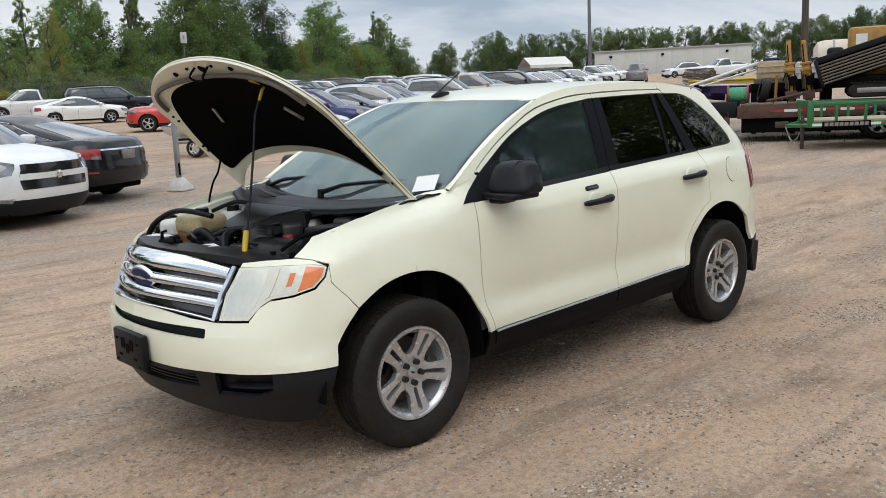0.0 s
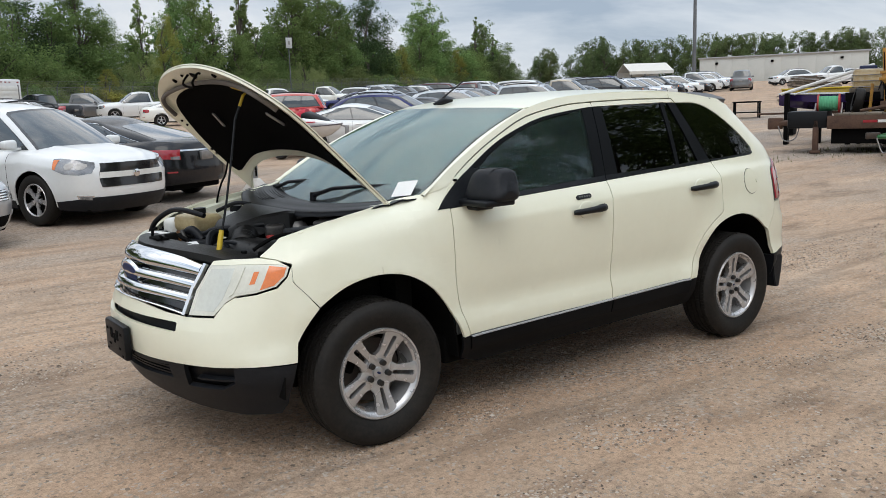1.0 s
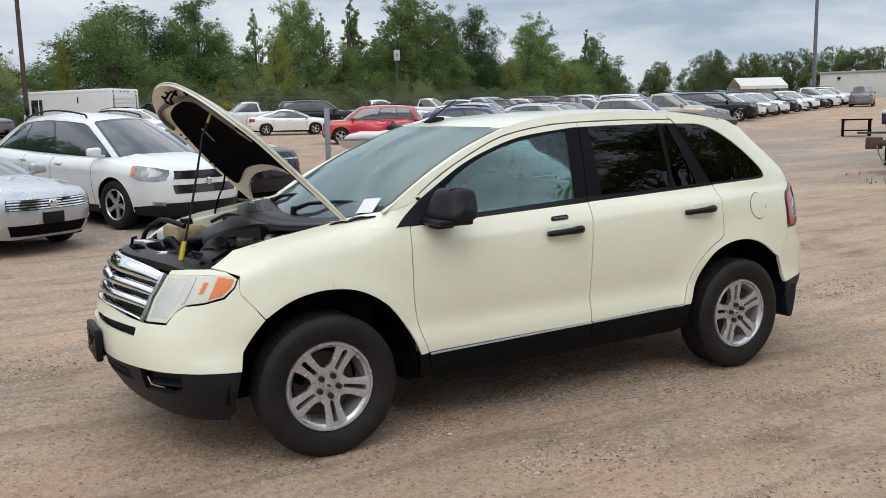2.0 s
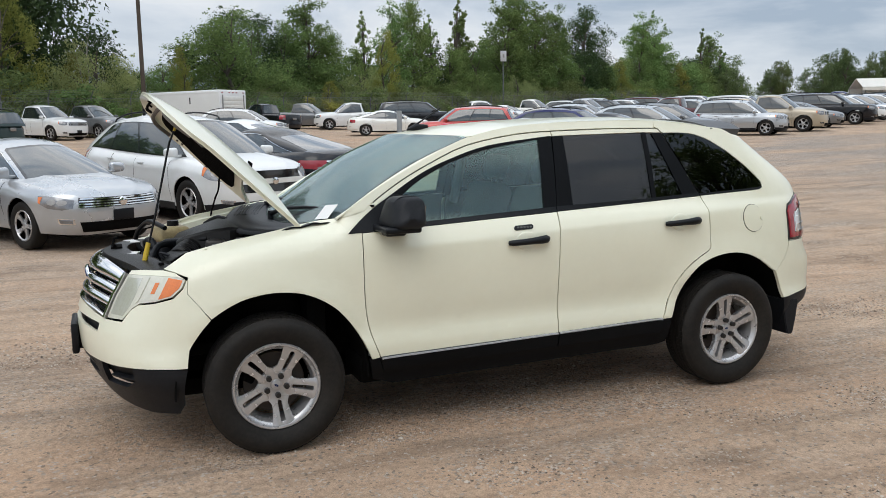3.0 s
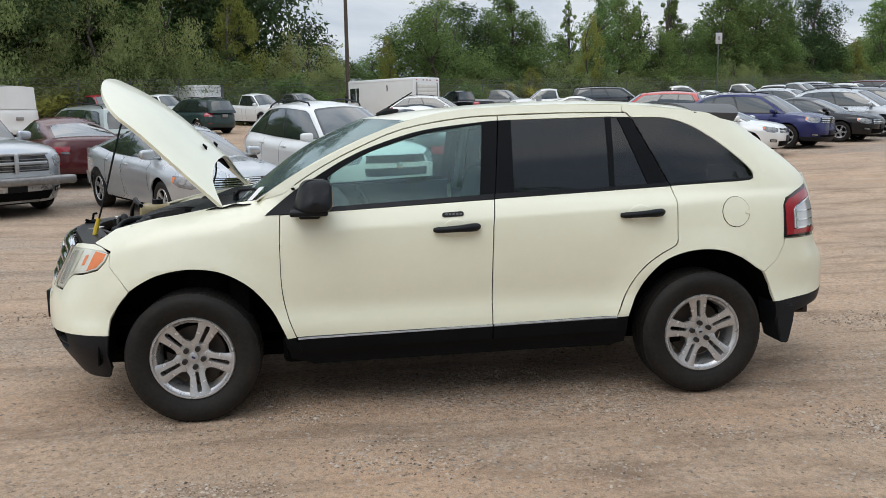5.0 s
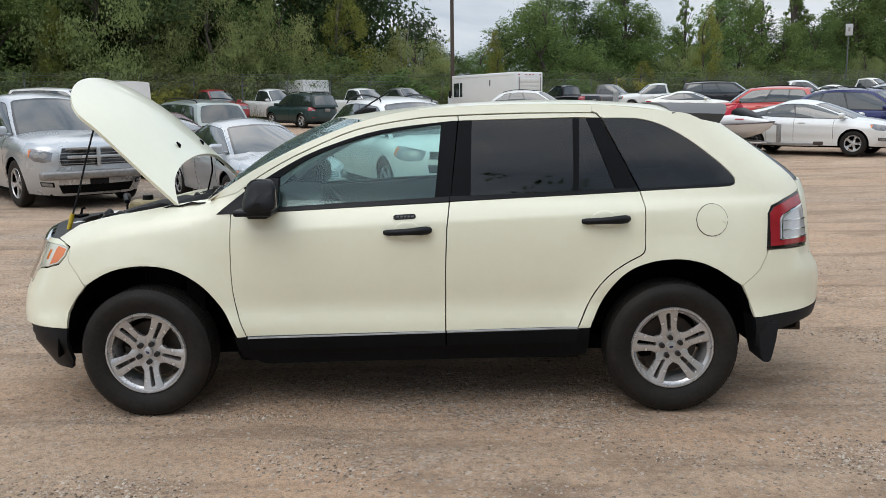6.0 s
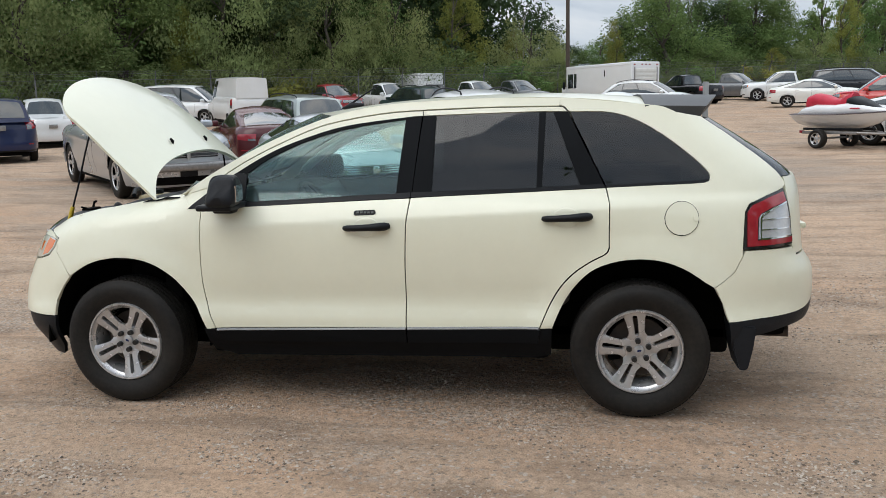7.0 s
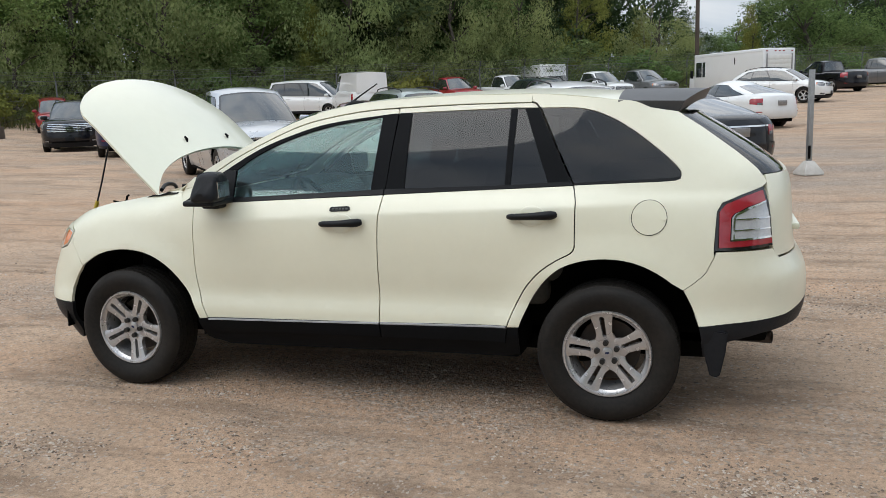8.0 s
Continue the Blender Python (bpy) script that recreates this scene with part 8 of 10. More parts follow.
# ---- warehouse and shed ----
def build_warehouse():
    house = tagged(new("warehouse"), "long low pale metal warehouse with a flat roof", "building")
    WALL = mat("pale_metal_cladding", (0.52, 0.53, 0.50), 0.6, vary=0.12, size=0.6)
    a, b = Vector((116.7, 85.2, 0)), Vector((129.8, 63.7, 0))
    d = (b - a).normalized()
    n = Vector((-d.y, d.x, 0))
    if n.dot(a) < 0:
        n = -n
    L, z0, z1 = (b - a).length, 3.7, 8.4
    m = Matrix.Translation(a) @ Matrix((( d.x, n.x, 0, 0), (d.y, n.y, 0, 0), (0, 0, 1, 0), (0, 0, 0, 1)))
    bm = bmesh.new()
    box(bm, (0, 0.1, z0), (L, 26, z1 - 0.1), 0.0, m)
    part("wall", bm, WALL, house)
    w = L / 10
    for i in range(10):
        bm = bmesh.new()
        box(bm, (i * w + 0.004, 0.0, z0), ((i + 1) * w - 0.004, 0.1, z1 - 0.05), 0.004, m)
        part("wall_panel", bm, WALL, house)
    bm = bmesh.new()
    box(bm, (-0.3, -0.25, z1 - 0.1), (L + 0.3, 26.3, z1 + 0.12), 0.03, m)
    part("roof", bm, mat("grey_roof_edge", (0.35, 0.36, 0.36), 0.6, vary=0.15, size=1), house)
    for x in (2.5, 11.0, L - 4):
        bm = bmesh.new()
        box(bm, (x, -0.2, z1 - 1.1), (x + 0.45, 0.0, z1 - 0.75), 0.03, m)
        part("wall_lamp", bm, DARK, house)
    for x in (4.5, 12.5, 20):
        bm = bmesh.new()
        cyl(bm, m @ Vector((x, 3, z1)), m @ Vector((x, 3, z1 + 0.5)), 0.3, seg=10)
        part("roof_vent", bm, WALL, house)


build_warehouse()


def build_shed():
    shed = tagged(new("shed"), "white metal carport with a gabled roof", "shed")
    TIN = mat("white_tin", (0.66, 0.64, 0.58), 0.5, vary=0.15, size=2)
    bm = bmesh.new()
    grid(bm, [[(x, y, z) for x in steps(-4, 4, 0.5)] for y, z in ((-2.9, 2.5), (-2.9, 2.9), (0, 4.0), (2.9, 2.9), (2.9, 2.5))])
    solid(bm, 0.05)
    part("roof", bm, TIN, shed)
    bm = bmesh.new()
    box(bm, (-4, 2.75, 0), (4, 2.85, 2.9), 0.01)
    part("wall", bm, TIN, shed)
    for x in (-3.9, -1.3, 1.3, 3.9):
        for y in (-2.8, 2.7):
            bm = bmesh.new()
            box(bm, (x - 0.06, y - 0.06, 0), (x + 0.06, y + 0.06, 2.9), 0.01)
            part("post", bm, STEEL, shed)
    shed.matrix_basis = Matrix.Translation((63.3, 51.9, ground_z(63.3, 51.9))) @ Matrix.Rotation(radians(-32), 4, "Z") @ Matrix.Diagonal((0.54, 0.74, 0.74, 1))


build_shed()


# ---- machines and trailers beyond the crossover ----
GREEN = mat("green_trailer_paint", (0.02, 0.16, 0.045), 0.4, vary=0.3, size=4)
ORANGE = mat("machine_yellow", (0.50, 0.25, 0.02), 0.5, vary=0.35, size=5, second=(0.20, 0.11, 0.04))
PIPE = mat("dull_drill_pipe", (0.16, 0.135, 0.115), 0.5, 0.5, vary=0.4, size=3, second=(0.08, 0.06, 0.05))
PLANK = mat("pale_deck_wood", (0.46, 0.38, 0.26), 0.85, vary=0.3, size=4, bump=0.2, bump_size=40, random_tone=0.15)
OLD_WOOD = mat("weathered_wood", (0.16, 0.13, 0.10), 0.9, vary=0.4, size=5, bump=0.3, bump_size=30, random_tone=0.25)
PURPLE = paint("purple_gelcoat", (0.035, 0.02, 0.10), 0.2)
REFLECT = mat("white_reflector", (0.7, 0.7, 0.68), 0.4, vary=0.1, size=9)
ROPE = mat("green_rope", (0.10, 0.38, 0.20), 0.8, vary=0.3, size=25)
MACHINE_TURN = -65.0


def set_down(ob, x, y, turn=MACHINE_TURN, lift=0.0, size=1.0):
    ob.matrix_basis = Matrix.Translation((x, y, ground_z(x, y) + lift)) @ Matrix.Rotation(radians(turn), 4, "Z") @ Matrix.Scale(size, 4)
    return ob


def on_deck(x, y):
    """A place in the plan: x along the flatbed from its tongue, y across it."""
    c, s = math.cos(radians(MACHINE_TURN)), math.sin(radians(MACHINE_TURN))
    return 15.9 + c * x - s * y, 7.46 + s * x + c * y


def block(name, parent, material, lo, hi, bevel=0.01, m=None, label=""):
    bm = bmesh.new()
    box(bm, lo, hi, bevel, m)
    return part(name, bm, material, parent, label)


def rod(name, parent, material, pts, r, label=""):
    bm = bmesh.new()
    tube(bm, pts, r, 8)
    return part(name, bm, material, parent, label)


def build_flatbed():
    t = tagged(new("flatbed_trailer"), "long rusty equipment trailer with red and white reflectors", "trailer")
    for y in (-1.0, 1.0):
        block("side_beam", t, RUST, (0.86, y - 0.06, 0.54), (6.4, y + 0.06, 0.84))
        for i in range(14):
            block("reflector", t, (LAMP_RED, REFLECT)[i % 2], (1.6 + i * 0.30, y + math.copysign(0.061, y) - 0.004, 0.67), (1.89 + i * 0.30, y + math.copysign(0.061, y) + 0.004, 0.73), 0.0)
    # dark block added to keep light out from below the deck
    block("shade_block", t, DARK, (0.95, -0.94, 0.20), (6.3, 0.94, 0.56), 0.02)
    for i in range(16):
        block("deck_board", t, OLD_WOOD, (1.0 + i * 0.33, -1.06, 0.84), (1.31 + i * 0.33, 1.06, 0.88), 0.006)
    rod("draw_bar", t, RUST, [(1.0, -0.9, 0.72), (-0.25, -0.05, 0.66)], 0.07)
    rod("draw_bar", t, RUST, [(1.0, 0.9, 0.72), (-0.25, 0.05, 0.66)], 0.07)
    block("coupler", t, RUST, (-0.55, -0.1, 0.52), (-0.2, 0.1, 0.80), 0.03)
    block("tool_box", t, BLACK_PLASTIC, (0.0, -0.95, 0.56), (0.86, 0.4, 0.95), 0.03, label="black plastic tool box")
    block("jack", t, RUST, (0.55, -0.95, 0.0), (0.68, -0.82, 0.75), 0.02)
    block("jack_foot", t, RUST, (0.5, -1.0, -0.02), (0.73, -0.77, 0.05), 0.01)
    rod("safety_chain", t, STEEL, spline([(-0.3, -0.1, 0.6), (-0.15, -0.15, 0.25), (0.1, -0.2, 0.3), (0.2, -0.2, 0.6)], 5), 0.015)
    tyre, rim, disc = small_wheel(0.38)
    for x in (3.9, 4.8):
        for s in (1, -1):
            w = share("wheel", rim, t, pose(x, -1.15 * s, 0.38, 0, 0, 0 if s > 0 else 180))
            share("tyre", tyre, w)
    return set_down(t, *on_deck(0, 0))


def build_reel():
    r = tagged(new("cable_reel"), "red-flanged reel wound with green rope", "reel")
    for y in (-0.36, 0.36):
        bm = bmesh.new()
        cyl(bm, (0, y - 0.03, 0), (0, y + 0.03, 0), 0.36, seg=32)
        part("flange", bm, RED_RUBBER, r)
    bm = bmesh.new()
    prof = []
    for i in range(13):
        y = -0.33 + 0.055 * i
        prof += [(0.27, y - 0.02), (0.285, y), (0.27, y + 0.02)]
    lathe(bm, prof, 28)
    part("rope_coil", bm, ROPE, r)
    rod("reel_stand", r, STEEL, [(-0.3, -0.45, -0.38), (0, -0.45, 0.0), (0.3, -0.45, -0.38)], 0.03)
    rod("reel_stand", r, STEEL, [(-0.3, 0.45, -0.38), (0, 0.45, 0.0), (0.3, 0.45, -0.38)], 0.03)
    return set_down(r, *on_deck(0.85, -0.55), MACHINE_TURN + 90, 1.13, 0.62)


def build_drill():
    """A tracked directional drill: masts, pipe rack, tracks, engine hood."""
    d = tagged(new("drilling_rig"), "yellow tracked drilling rig with a slanted rack of steel pipes", "drilling rig")
    for y in (-0.75, 0.75):
        bm = bmesh.new()
        pts = [(-1.1, 0.32), (-0.9, 0.58), (1.0, 0.58), (1.25, 0.32), (1.0, 0.06), (-0.9, 0.06)]
        ring = [bm.verts.new((x, y - 0.17, z)) for x, z in pts]
        other = [bm.verts.new((x, y + 0.17, z)) for x, z in pts]
        bm.faces.new(ring)
        bm.faces.new(other[::-1])
        for i in range(6):
            bm.faces.new((ring[i], other[i], other[(i + 1) % 6], ring[(i + 1) % 6]))
        bmesh.ops.bevel(bm, geom=bm.edges[:], offset=0.05, segments=2, affect="EDGES")
        tr = part("track", bm, RUBBER, d)
        for k in range(14):
            block("track_pad", tr, RUBBER, (-0.95 + k * 0.15, y - 0.19, 0.58), (-0.86 + k * 0.15, y + 0.19, 0.63), 0.008)
        block("track_frame", tr, STEEL, (-0.75, y - 0.19, 0.22), (0.85, y + 0.19, 0.42), 0.03)
    block("chassis", d, DARK, (-1.6, -0.6, 0.55), (1.9, 0.6, 0.85), 0.04)
    tilt = Matrix.Translation((-1.9, -0.3, 0.55)) @ Matrix.Rotation(radians(-17), 4, "Y")
    rack = block("pipe_rack", d, BLACK_PLASTIC, (0.0, -0.47, 0.84), (4.6, 0.35, 1.06), 0.02, tilt)
    block("rack_floor", rack, DARK, (0.0, -0.36, -0.05), (4.6, 0.30, 0.84), 0.02, tilt)
    block("rack_plate", rack, BLACK_PLASTIC, (-0.06, -0.5, -0.05), (0.05, 0.4, 1.0), 0.02, tilt)
    for row in range(7):
        bm = bmesh.new()
        cyl(bm, tilt @ Vector((0.05, -0.40, 0.05 + row * 0.115)), tilt @ Vector((4.5, -0.40, 0.05 + row * 0.115)), 0.043, seg=12)
        part("drill_pipe", bm, PIPE, rack)
    for x, lean in ((-3.0, -4), (-2.35, -7)):
        m = Matrix.Translation((x, -0.2, -0.02)) @ Matrix.Rotation(radians(lean), 4, "Y")
        mast = block("mast", d, ORANGE, (-0.09, -0.09, 0.0), (0.09, 0.09, 2.35), 0.02, m)
        block("mast_sleeve", mast, ORANGE, (-0.15, -0.15, 1.05), (0.15, 0.15, 1.45), 0.02, m)
        block("cylinder_block", mast, ENGINE_METAL, (-0.20, -0.12, 0.5), (-0.10, 0.12, 1.3), 0.02, m)
        block("carriage", mast, ORANGE, (-0.24, -0.20, 1.18), (0.20, -0.09, 1.30), 0.015, m)
        block("carriage", mast, ORANGE, (-0.20, -0.20, 1.42), (0.22, -0.09, 1.52), 0.015, m)
        block("motor", mast, DARK, (-0.02, -0.26, 0.62), (0.26, -0.06, 0.98), 0.04, m)
        block("clamp", mast, RUST, (-0.22, -0.24, 0.10), (0.22, -0.05, 0.42), 0.03, m)
        rod("feed_chain", mast, DARK, [m @ Vector((-0.04, -0.10, 0.3)), m @ Vector((-0.04, -0.10, 2.2))], 0.022)
        rod("guide_rod", mast, ENGINE_METAL, [m @ Vector((0.16, -0.05, 0.2)), m @ Vector((0.16, -0.05, 1.9))], 0.03)
        for k in range(3):
            a = m @ Vector((0.1, -0.12 + 0.05 * k, 1.3))
            rod("hydraulic_hose", mast, BLACK_PLASTIC, spline([a, a + Vector((0.25, 0, 0.35)), a + Vector((0.42, 0, 0.0)), a + Vector((0.35, 0, -0.6))], 6), 0.022)
    rod("boom", d, RUST, [(-3.9, -0.5, 0.05), (-2.6, -0.4, 0.28), (-1.9, -0.3, 0.4)], 0.06)
    rod("boom", d, ORANGE, [(-3.6, 0.3, 0.0), (-3.55, 0.3, 1.05)], 0.06)
    hood = block("engine_hood", d, ORANGE, (-1.0, 0.4, 0.85), (2.2, 1.2, 2.72), 0.16)
    block("hood_label", hood, PAPER, (-0.75, 0.385, 2.05), (-0.35, 0.398, 2.45), 0.0)
    rod("exhaust", hood, DARK, [(0.9, 0.7, 2.65), (0.9, 0.7, 2.95), (1.1, 0.7, 3.1)], 0.10)
    block("operator_seat", d, BLACK_PLASTIC, (-1.9, 0.35, 0.9), (-1.45, 0.85, 1.42), 0.04)
    block("seat_back", d, BLACK_PLASTIC, (-1.75, 0.35, 1.4), (-1.15, 0.85, 2.0), 0.12)
    block("valve_bank", d, DARK, (-2.9, -0.15, 0.35), (-2.0, 0.35, 0.85), 0.04)
    rng = random.Random(3)
    for k in range(9):
        p = Vector((rng.uniform(-3.2, -1.8), rng.uniform(-0.3, 0.3), rng.uniform(0.3, 0.9)))
        rod("hydraulic_hose", d, BLACK_PLASTIC, spline([p, p + Vector((rng.uniform(-0.2, 0.2), -0.1, 0.3)), p + Vector((rng.uniform(-0.4, 0.4), 0, 0.0))], 5), 0.025)
    return set_down(d, *on_deck(3.92, 0.0), MACHINE_TURN, 0.88, 0.62)


def build_green_trailer():
    t = tagged(new("utility_trailer"), "green utility trailer with a pale wood deck and low rails", "trailer")
    for y in (-0.95, 0.95):
        block("frame_beam", t, GREEN, (0.5, y - 0.05, 0.50), (5.2, y + 0.05, 0.62))
        for i in range(9):
            block("reflector", t, (REFLECT, LAMP_RED)[i % 2], (0.55 + i * 0.48, y + math.copysign(0.052, y) - 0.003, 0.53), (1.0 + i * 0.48, y + math.copysign(0.052, y) + 0.003, 0.59), 0.0)
        block("top_rail", t, GREEN, (0.5, y - 0.03, 0.98), (2.3, y + 0.03, 1.05))
        for x in (0.55, 1.05, 1.65, 2.25):
            block("rail_post", t, GREEN, (x - 0.03, y - 0.03, 0.6), (x + 0.03, y + 0.03, 1.0))
    block("front_rail", t, GREEN, (0.47, -0.95, 0.98), (0.53, 0.95, 1.10))
    block("front_post", t, GREEN, (0.45, -1.0, 0.5), (0.57, -0.88, 1.10))
    for i in range(12):
        block("deck_plank", t, PLANK, (0.55, -0.93 + i * 0.155, 0.62), (5.1, -0.785 + i * 0.155, 0.66), 0.005)
    plate = block("name_plate", t, DARK, (0.75, -1.018, 0.50), (1.75, -1.004, 0.63), 0.004)
    for i in range(9):
        block("bar", plate, STEEL, (0.80 + i * 0.103, -1.024, 0.525), (0.88 + i * 0.103, -1.0185, 0.605), 0.0)
    rod("draw_bar", t, GREEN, [(0.55, -0.9, 0.55), (0.12, 0, 0.52)], 0.05)
    rod("draw_bar", t, GREEN, [(0.55, 0.9, 0.55), (0.12, 0, 0.52)], 0.05)
    block("coupler", t, ROTOR, (-0.12, -0.07, 0.48), (0.18, 0.07, 0.62), 0.02)
    block("jack", t, ROTOR, (0.36, -0.62, 0.0), (0.44, -0.54, 0.75), 0.02)
    rod("safety_chain", t, STEEL, spline([(0.1, -0.1, 0.5), (0.2, -0.25, 0.2), (0.3, -0.4, 0.22), (0.42, -0.5, 0.5)], 5), 0.014)
    tyre, rim, disc = small_wheel(0.34)
    for s in (1, -1):
        w = share("wheel", rim, t, pose(4.4, -1.12 * s, 0.34, 0, 0, 0 if s > 0 else 180))
        share("tyre", tyre, w)
    return set_down(t, 14.35, 4.72, -58, 0.0, 0.92)


def build_tank():
    t = tagged(new("water_tank"), "large stained white plastic tank on a trailer", "tank")
    bm = bmesh.new()
    lathe(bm, [(0.001, -1.6), (0.5, -1.58), (0.72, -1.45), (0.78, -1.2), (0.78, 1.2), (0.72, 1.45), (0.5, 1.58), (0.001, 1.6)], 32)
    part("tank_body", bm, mat("stained_white_plastic", (0.62, 0.58, 0.50), 0.45, vary=0.35, size=2.5, second=(0.50, 0.38, 0.25)), t)
    for y in (-0.9, 0.0, 0.9):
        bm = bmesh.new()
        lathe(bm, [(0.785, y - 0.04), (0.80, y), (0.785, y + 0.04)], 32)
        part("tank_band", bm, STEEL, t)
    block("cradle", t, DARK, (-0.8, -1.6, -1.0), (0.8, 1.6, -0.6), 0.03)
    for y in (-1.2, 1.2):
        block("cradle_leg", t, DARK, (-0.7, y - 0.1, -2.55), (0.7, y + 0.1, -0.95), 0.03)
    return set_down(t, *on_deck(3.7, 2.3), MACHINE_TURN + 90, 1.78, 0.7)


def build_boat():
    b = tagged(new("speed_boat"), "purple speed boat with a white rim on a trailer", "boat")
    bm = bmesh.new()
    rows = []
    for f in steps(0, 1, 0.1):
        x = 5.2 * f
        w = 0.98 * math.sin(math.pi / 2 * min(1.0, 0.02 + (1 - f) * 1.9)) ** 0.7 if f > 0.45 else 0.98
        keel = 0.45 + 0.5 * max(0, f - 0.55) ** 1.5 * 2
        top = 1.15 + 0.12 * f
        rows.append([(x, -w, top), (x, -w * 0.92, (top + keel) / 2), (x, 0, keel), (x, w * 0.92, (top + keel) / 2), (x, w, top), (x, w * 0.5, top + 0.06), (x, 0, top + 0.08), (x, -w * 0.5, top + 0.06), (x, -w, top)])
    grid(bm, rows)
    bmesh.ops.holes_fill(bm, edges=bm.edges, sides=0)
    bmesh.ops.recalc_face_normals(bm, faces=bm.faces)
    part("hull", bm, PURPLE, b)
    for s in (1, -1):
        rod("rub_rail", b, REFLECT, [(x, p[0][1] * s * 1.0, p[0][2] + 0.02) for p in rows for x in (p[0][0],)], 0.04)
    block("trailer_frame", b, RUST, (0.2, -0.5, 0.30), (4.2, 0.5, 0.42), 0.02)
    rod("trailer_tongue", b, RUST, [(4.0, 0, 0.36), (6.2, 0, 0.36)], 0.05)
    tyre, rim, disc = small_wheel(0.32)
    for s in (1, -1):
        w = share("wheel", rim, b, pose(1.5, -0.95 * s, 0.32, 0, 0, 0 if s > 0 else 180))
        share("tyre", tyre, w)
    for x in (0.6, 3.4):
        block("stand", b, DARK, (x - 0.12, -0.5, -1.1), (x + 0.12, 0.5, 0.32), 0.02)
    return set_down(b, *on_deck(2.3, 2.6), 117, 0.58, 0.56)


def build_yard():
    y = tagged(new("steel_beam"), "long yellow steel beam on the ground racks", "beam")
    block("web", y, COLOURS["yellow"], (-1.6, -0.12, 1.08), (2.2, 0.12, 1.34), 0.02)
    block("flange", y, COLOURS["yellow"], (-1.6, -0.22, 1.34), (2.2, 0.22, 1.38), 0.01)
    for x in (-1.3, 1.9):
        block("support", y, DARK, (x - 0.1, -0.5, 0.0), (x + 0.1, 0.5, 1.08), 0.02)
    set_down(y, *on_deck(0.7, 5.5), -65)
    for k, (px, py) in enumerate(((28.2, 16.95),)):
        t = tagged(new("steel_rack"), "black steel frame rack on the dirt", "rack")
        for ax in (-0.8, 0.8):
            for ay in (-0.5, 0.5):
                block("leg", t, DARK, (ax - 0.05, ay - 0.05, 0), (ax + 0.05, ay + 0.05, 1.1))
        block("shelf", t, DARK, (-0.9, -0.6, 1.05), (0.9, 0.6, 1.15))
        block("shelf", t, DARK, (-0.9, -0.6, 0.35), (0.9, 0.6, 0.42))
        set_down(t, px, py, -50, 0.0, 0.6)
    for k in range(1):
        r = tagged(new("pole_bundle"), "pale aluminium ladder rails leaning over the machines", "rails")
        rod("rail", r, REFLECT, [(0, 0, 1.32), (2.2, 0, 1.98)], 0.045)
        rod("rail", r, REFLECT, [(0.3, 0.25, 1.30), (2.1, 0.3, 1.80)], 0.028)
        block("stand", r, DARK, (0.1, -0.1, 0.0), (0.2, 0.35, 1.34))
        block("stand", r, DARK, (1.85, -0.1, 0.0), (1.95, 0.35, 1.82))
        set_down(r, *on_deck(-0.5, 1.9), -65)
    rng = random.Random(8)
    for px, py, n in ((53.5, 29.3, 14), (55.0, 28.6, 9), (43.0, 23.6, 4)):
        s = tagged(new("timber_stack"), "untidy stack of weathered boards", "timber stack")
        for i in range(n):
            block("board", s, OLD_WOOD, (-1.2, -0.55, 0.12 * i), (1.2, 0.55, 0.12 * i + 0.08), 0.01, Matrix.Translation((rng.uniform(-0.15, 0.15), rng.uniform(-0.1, 0.1), 0)) @ Matrix.Rotation(radians(rng.uniform(-8, 8)), 4, "Z"))
        set_down(s, px, py, -40, 0.0, 0.8)
    for k, (px, py, c, s) in enumerate(((*on_deck(1.55, 1.9), TANK, 1.0), (*on_deck(2.5, 1.6), WHITE_PLASTIC, 0.9))):
        t = tagged(new("bulk_tote"), "caged plastic bulk tank", "tank")
        block("tank_body", t, c, (-0.5, -0.55, 0.18), (0.5, 0.55, 0.86), 0.08)
        for z in (0.2, 0.42, 0.64, 0.86):
            for (ax, ay, bx, by) in ((-0.54, -0.59, 0.54, -0.59), (0.54, -0.59, 0.54, 0.59), (0.54, 0.59, -0.54, 0.59), (-0.54, 0.59, -0.54, -0.59)):
                rod("cage_bar", t, STEEL, [(ax, ay, z), (bx, by, z)], 0.015)
        block("pallet", t, OLD_WOOD, (-0.6, -0.6, 0.0), (0.6, 0.6, 0.16), 0.01)
        block("lid", t, COLOURS["blue"], (-0.30, -0.25, 0.86), (0.30, 0.25, 1.0), 0.03)
        set_down(t, px, py, -60, 1.30 if k == 0 else 1.24, 0.66)
        rack = tagged(new("pallet_stand"), "dark steel stand below a bulk tank", "stand")
        block("top", rack, DARK, (-0.5, -0.5, 1.10), (0.5, 0.5, 1.24 if k else 1.30))
        for ax in (-0.42, 0.42):
            for ay in (-0.42, 0.42):
                block("leg", rack, DARK, (ax - 0.06, ay - 0.06, 0), (ax + 0.06, ay + 0.06, 1.12))
        set_down(rack, px, py, -60)
    t = tagged(new("spare_tyre"), "large worn black machine tyre leaning on the deck", "tyre")
    tyre, rim, disc = small_wheel(0.29)
    share("tyre", tyre, t)
    share("rim", rim, t)
    t.matrix_basis = Matrix.Translation((*on_deck(1.42, 0.35), ground_z(16.5, 6.5) + 0.88 + 0.28)) @ Matrix.Rotation(radians(35), 4, "Z") @ Matrix.Rotation(radians(12), 4, "X")


build_flatbed()
build_reel()
build_drill()
build_green_trailer()
build_tank()
build_boat()
build_yard()


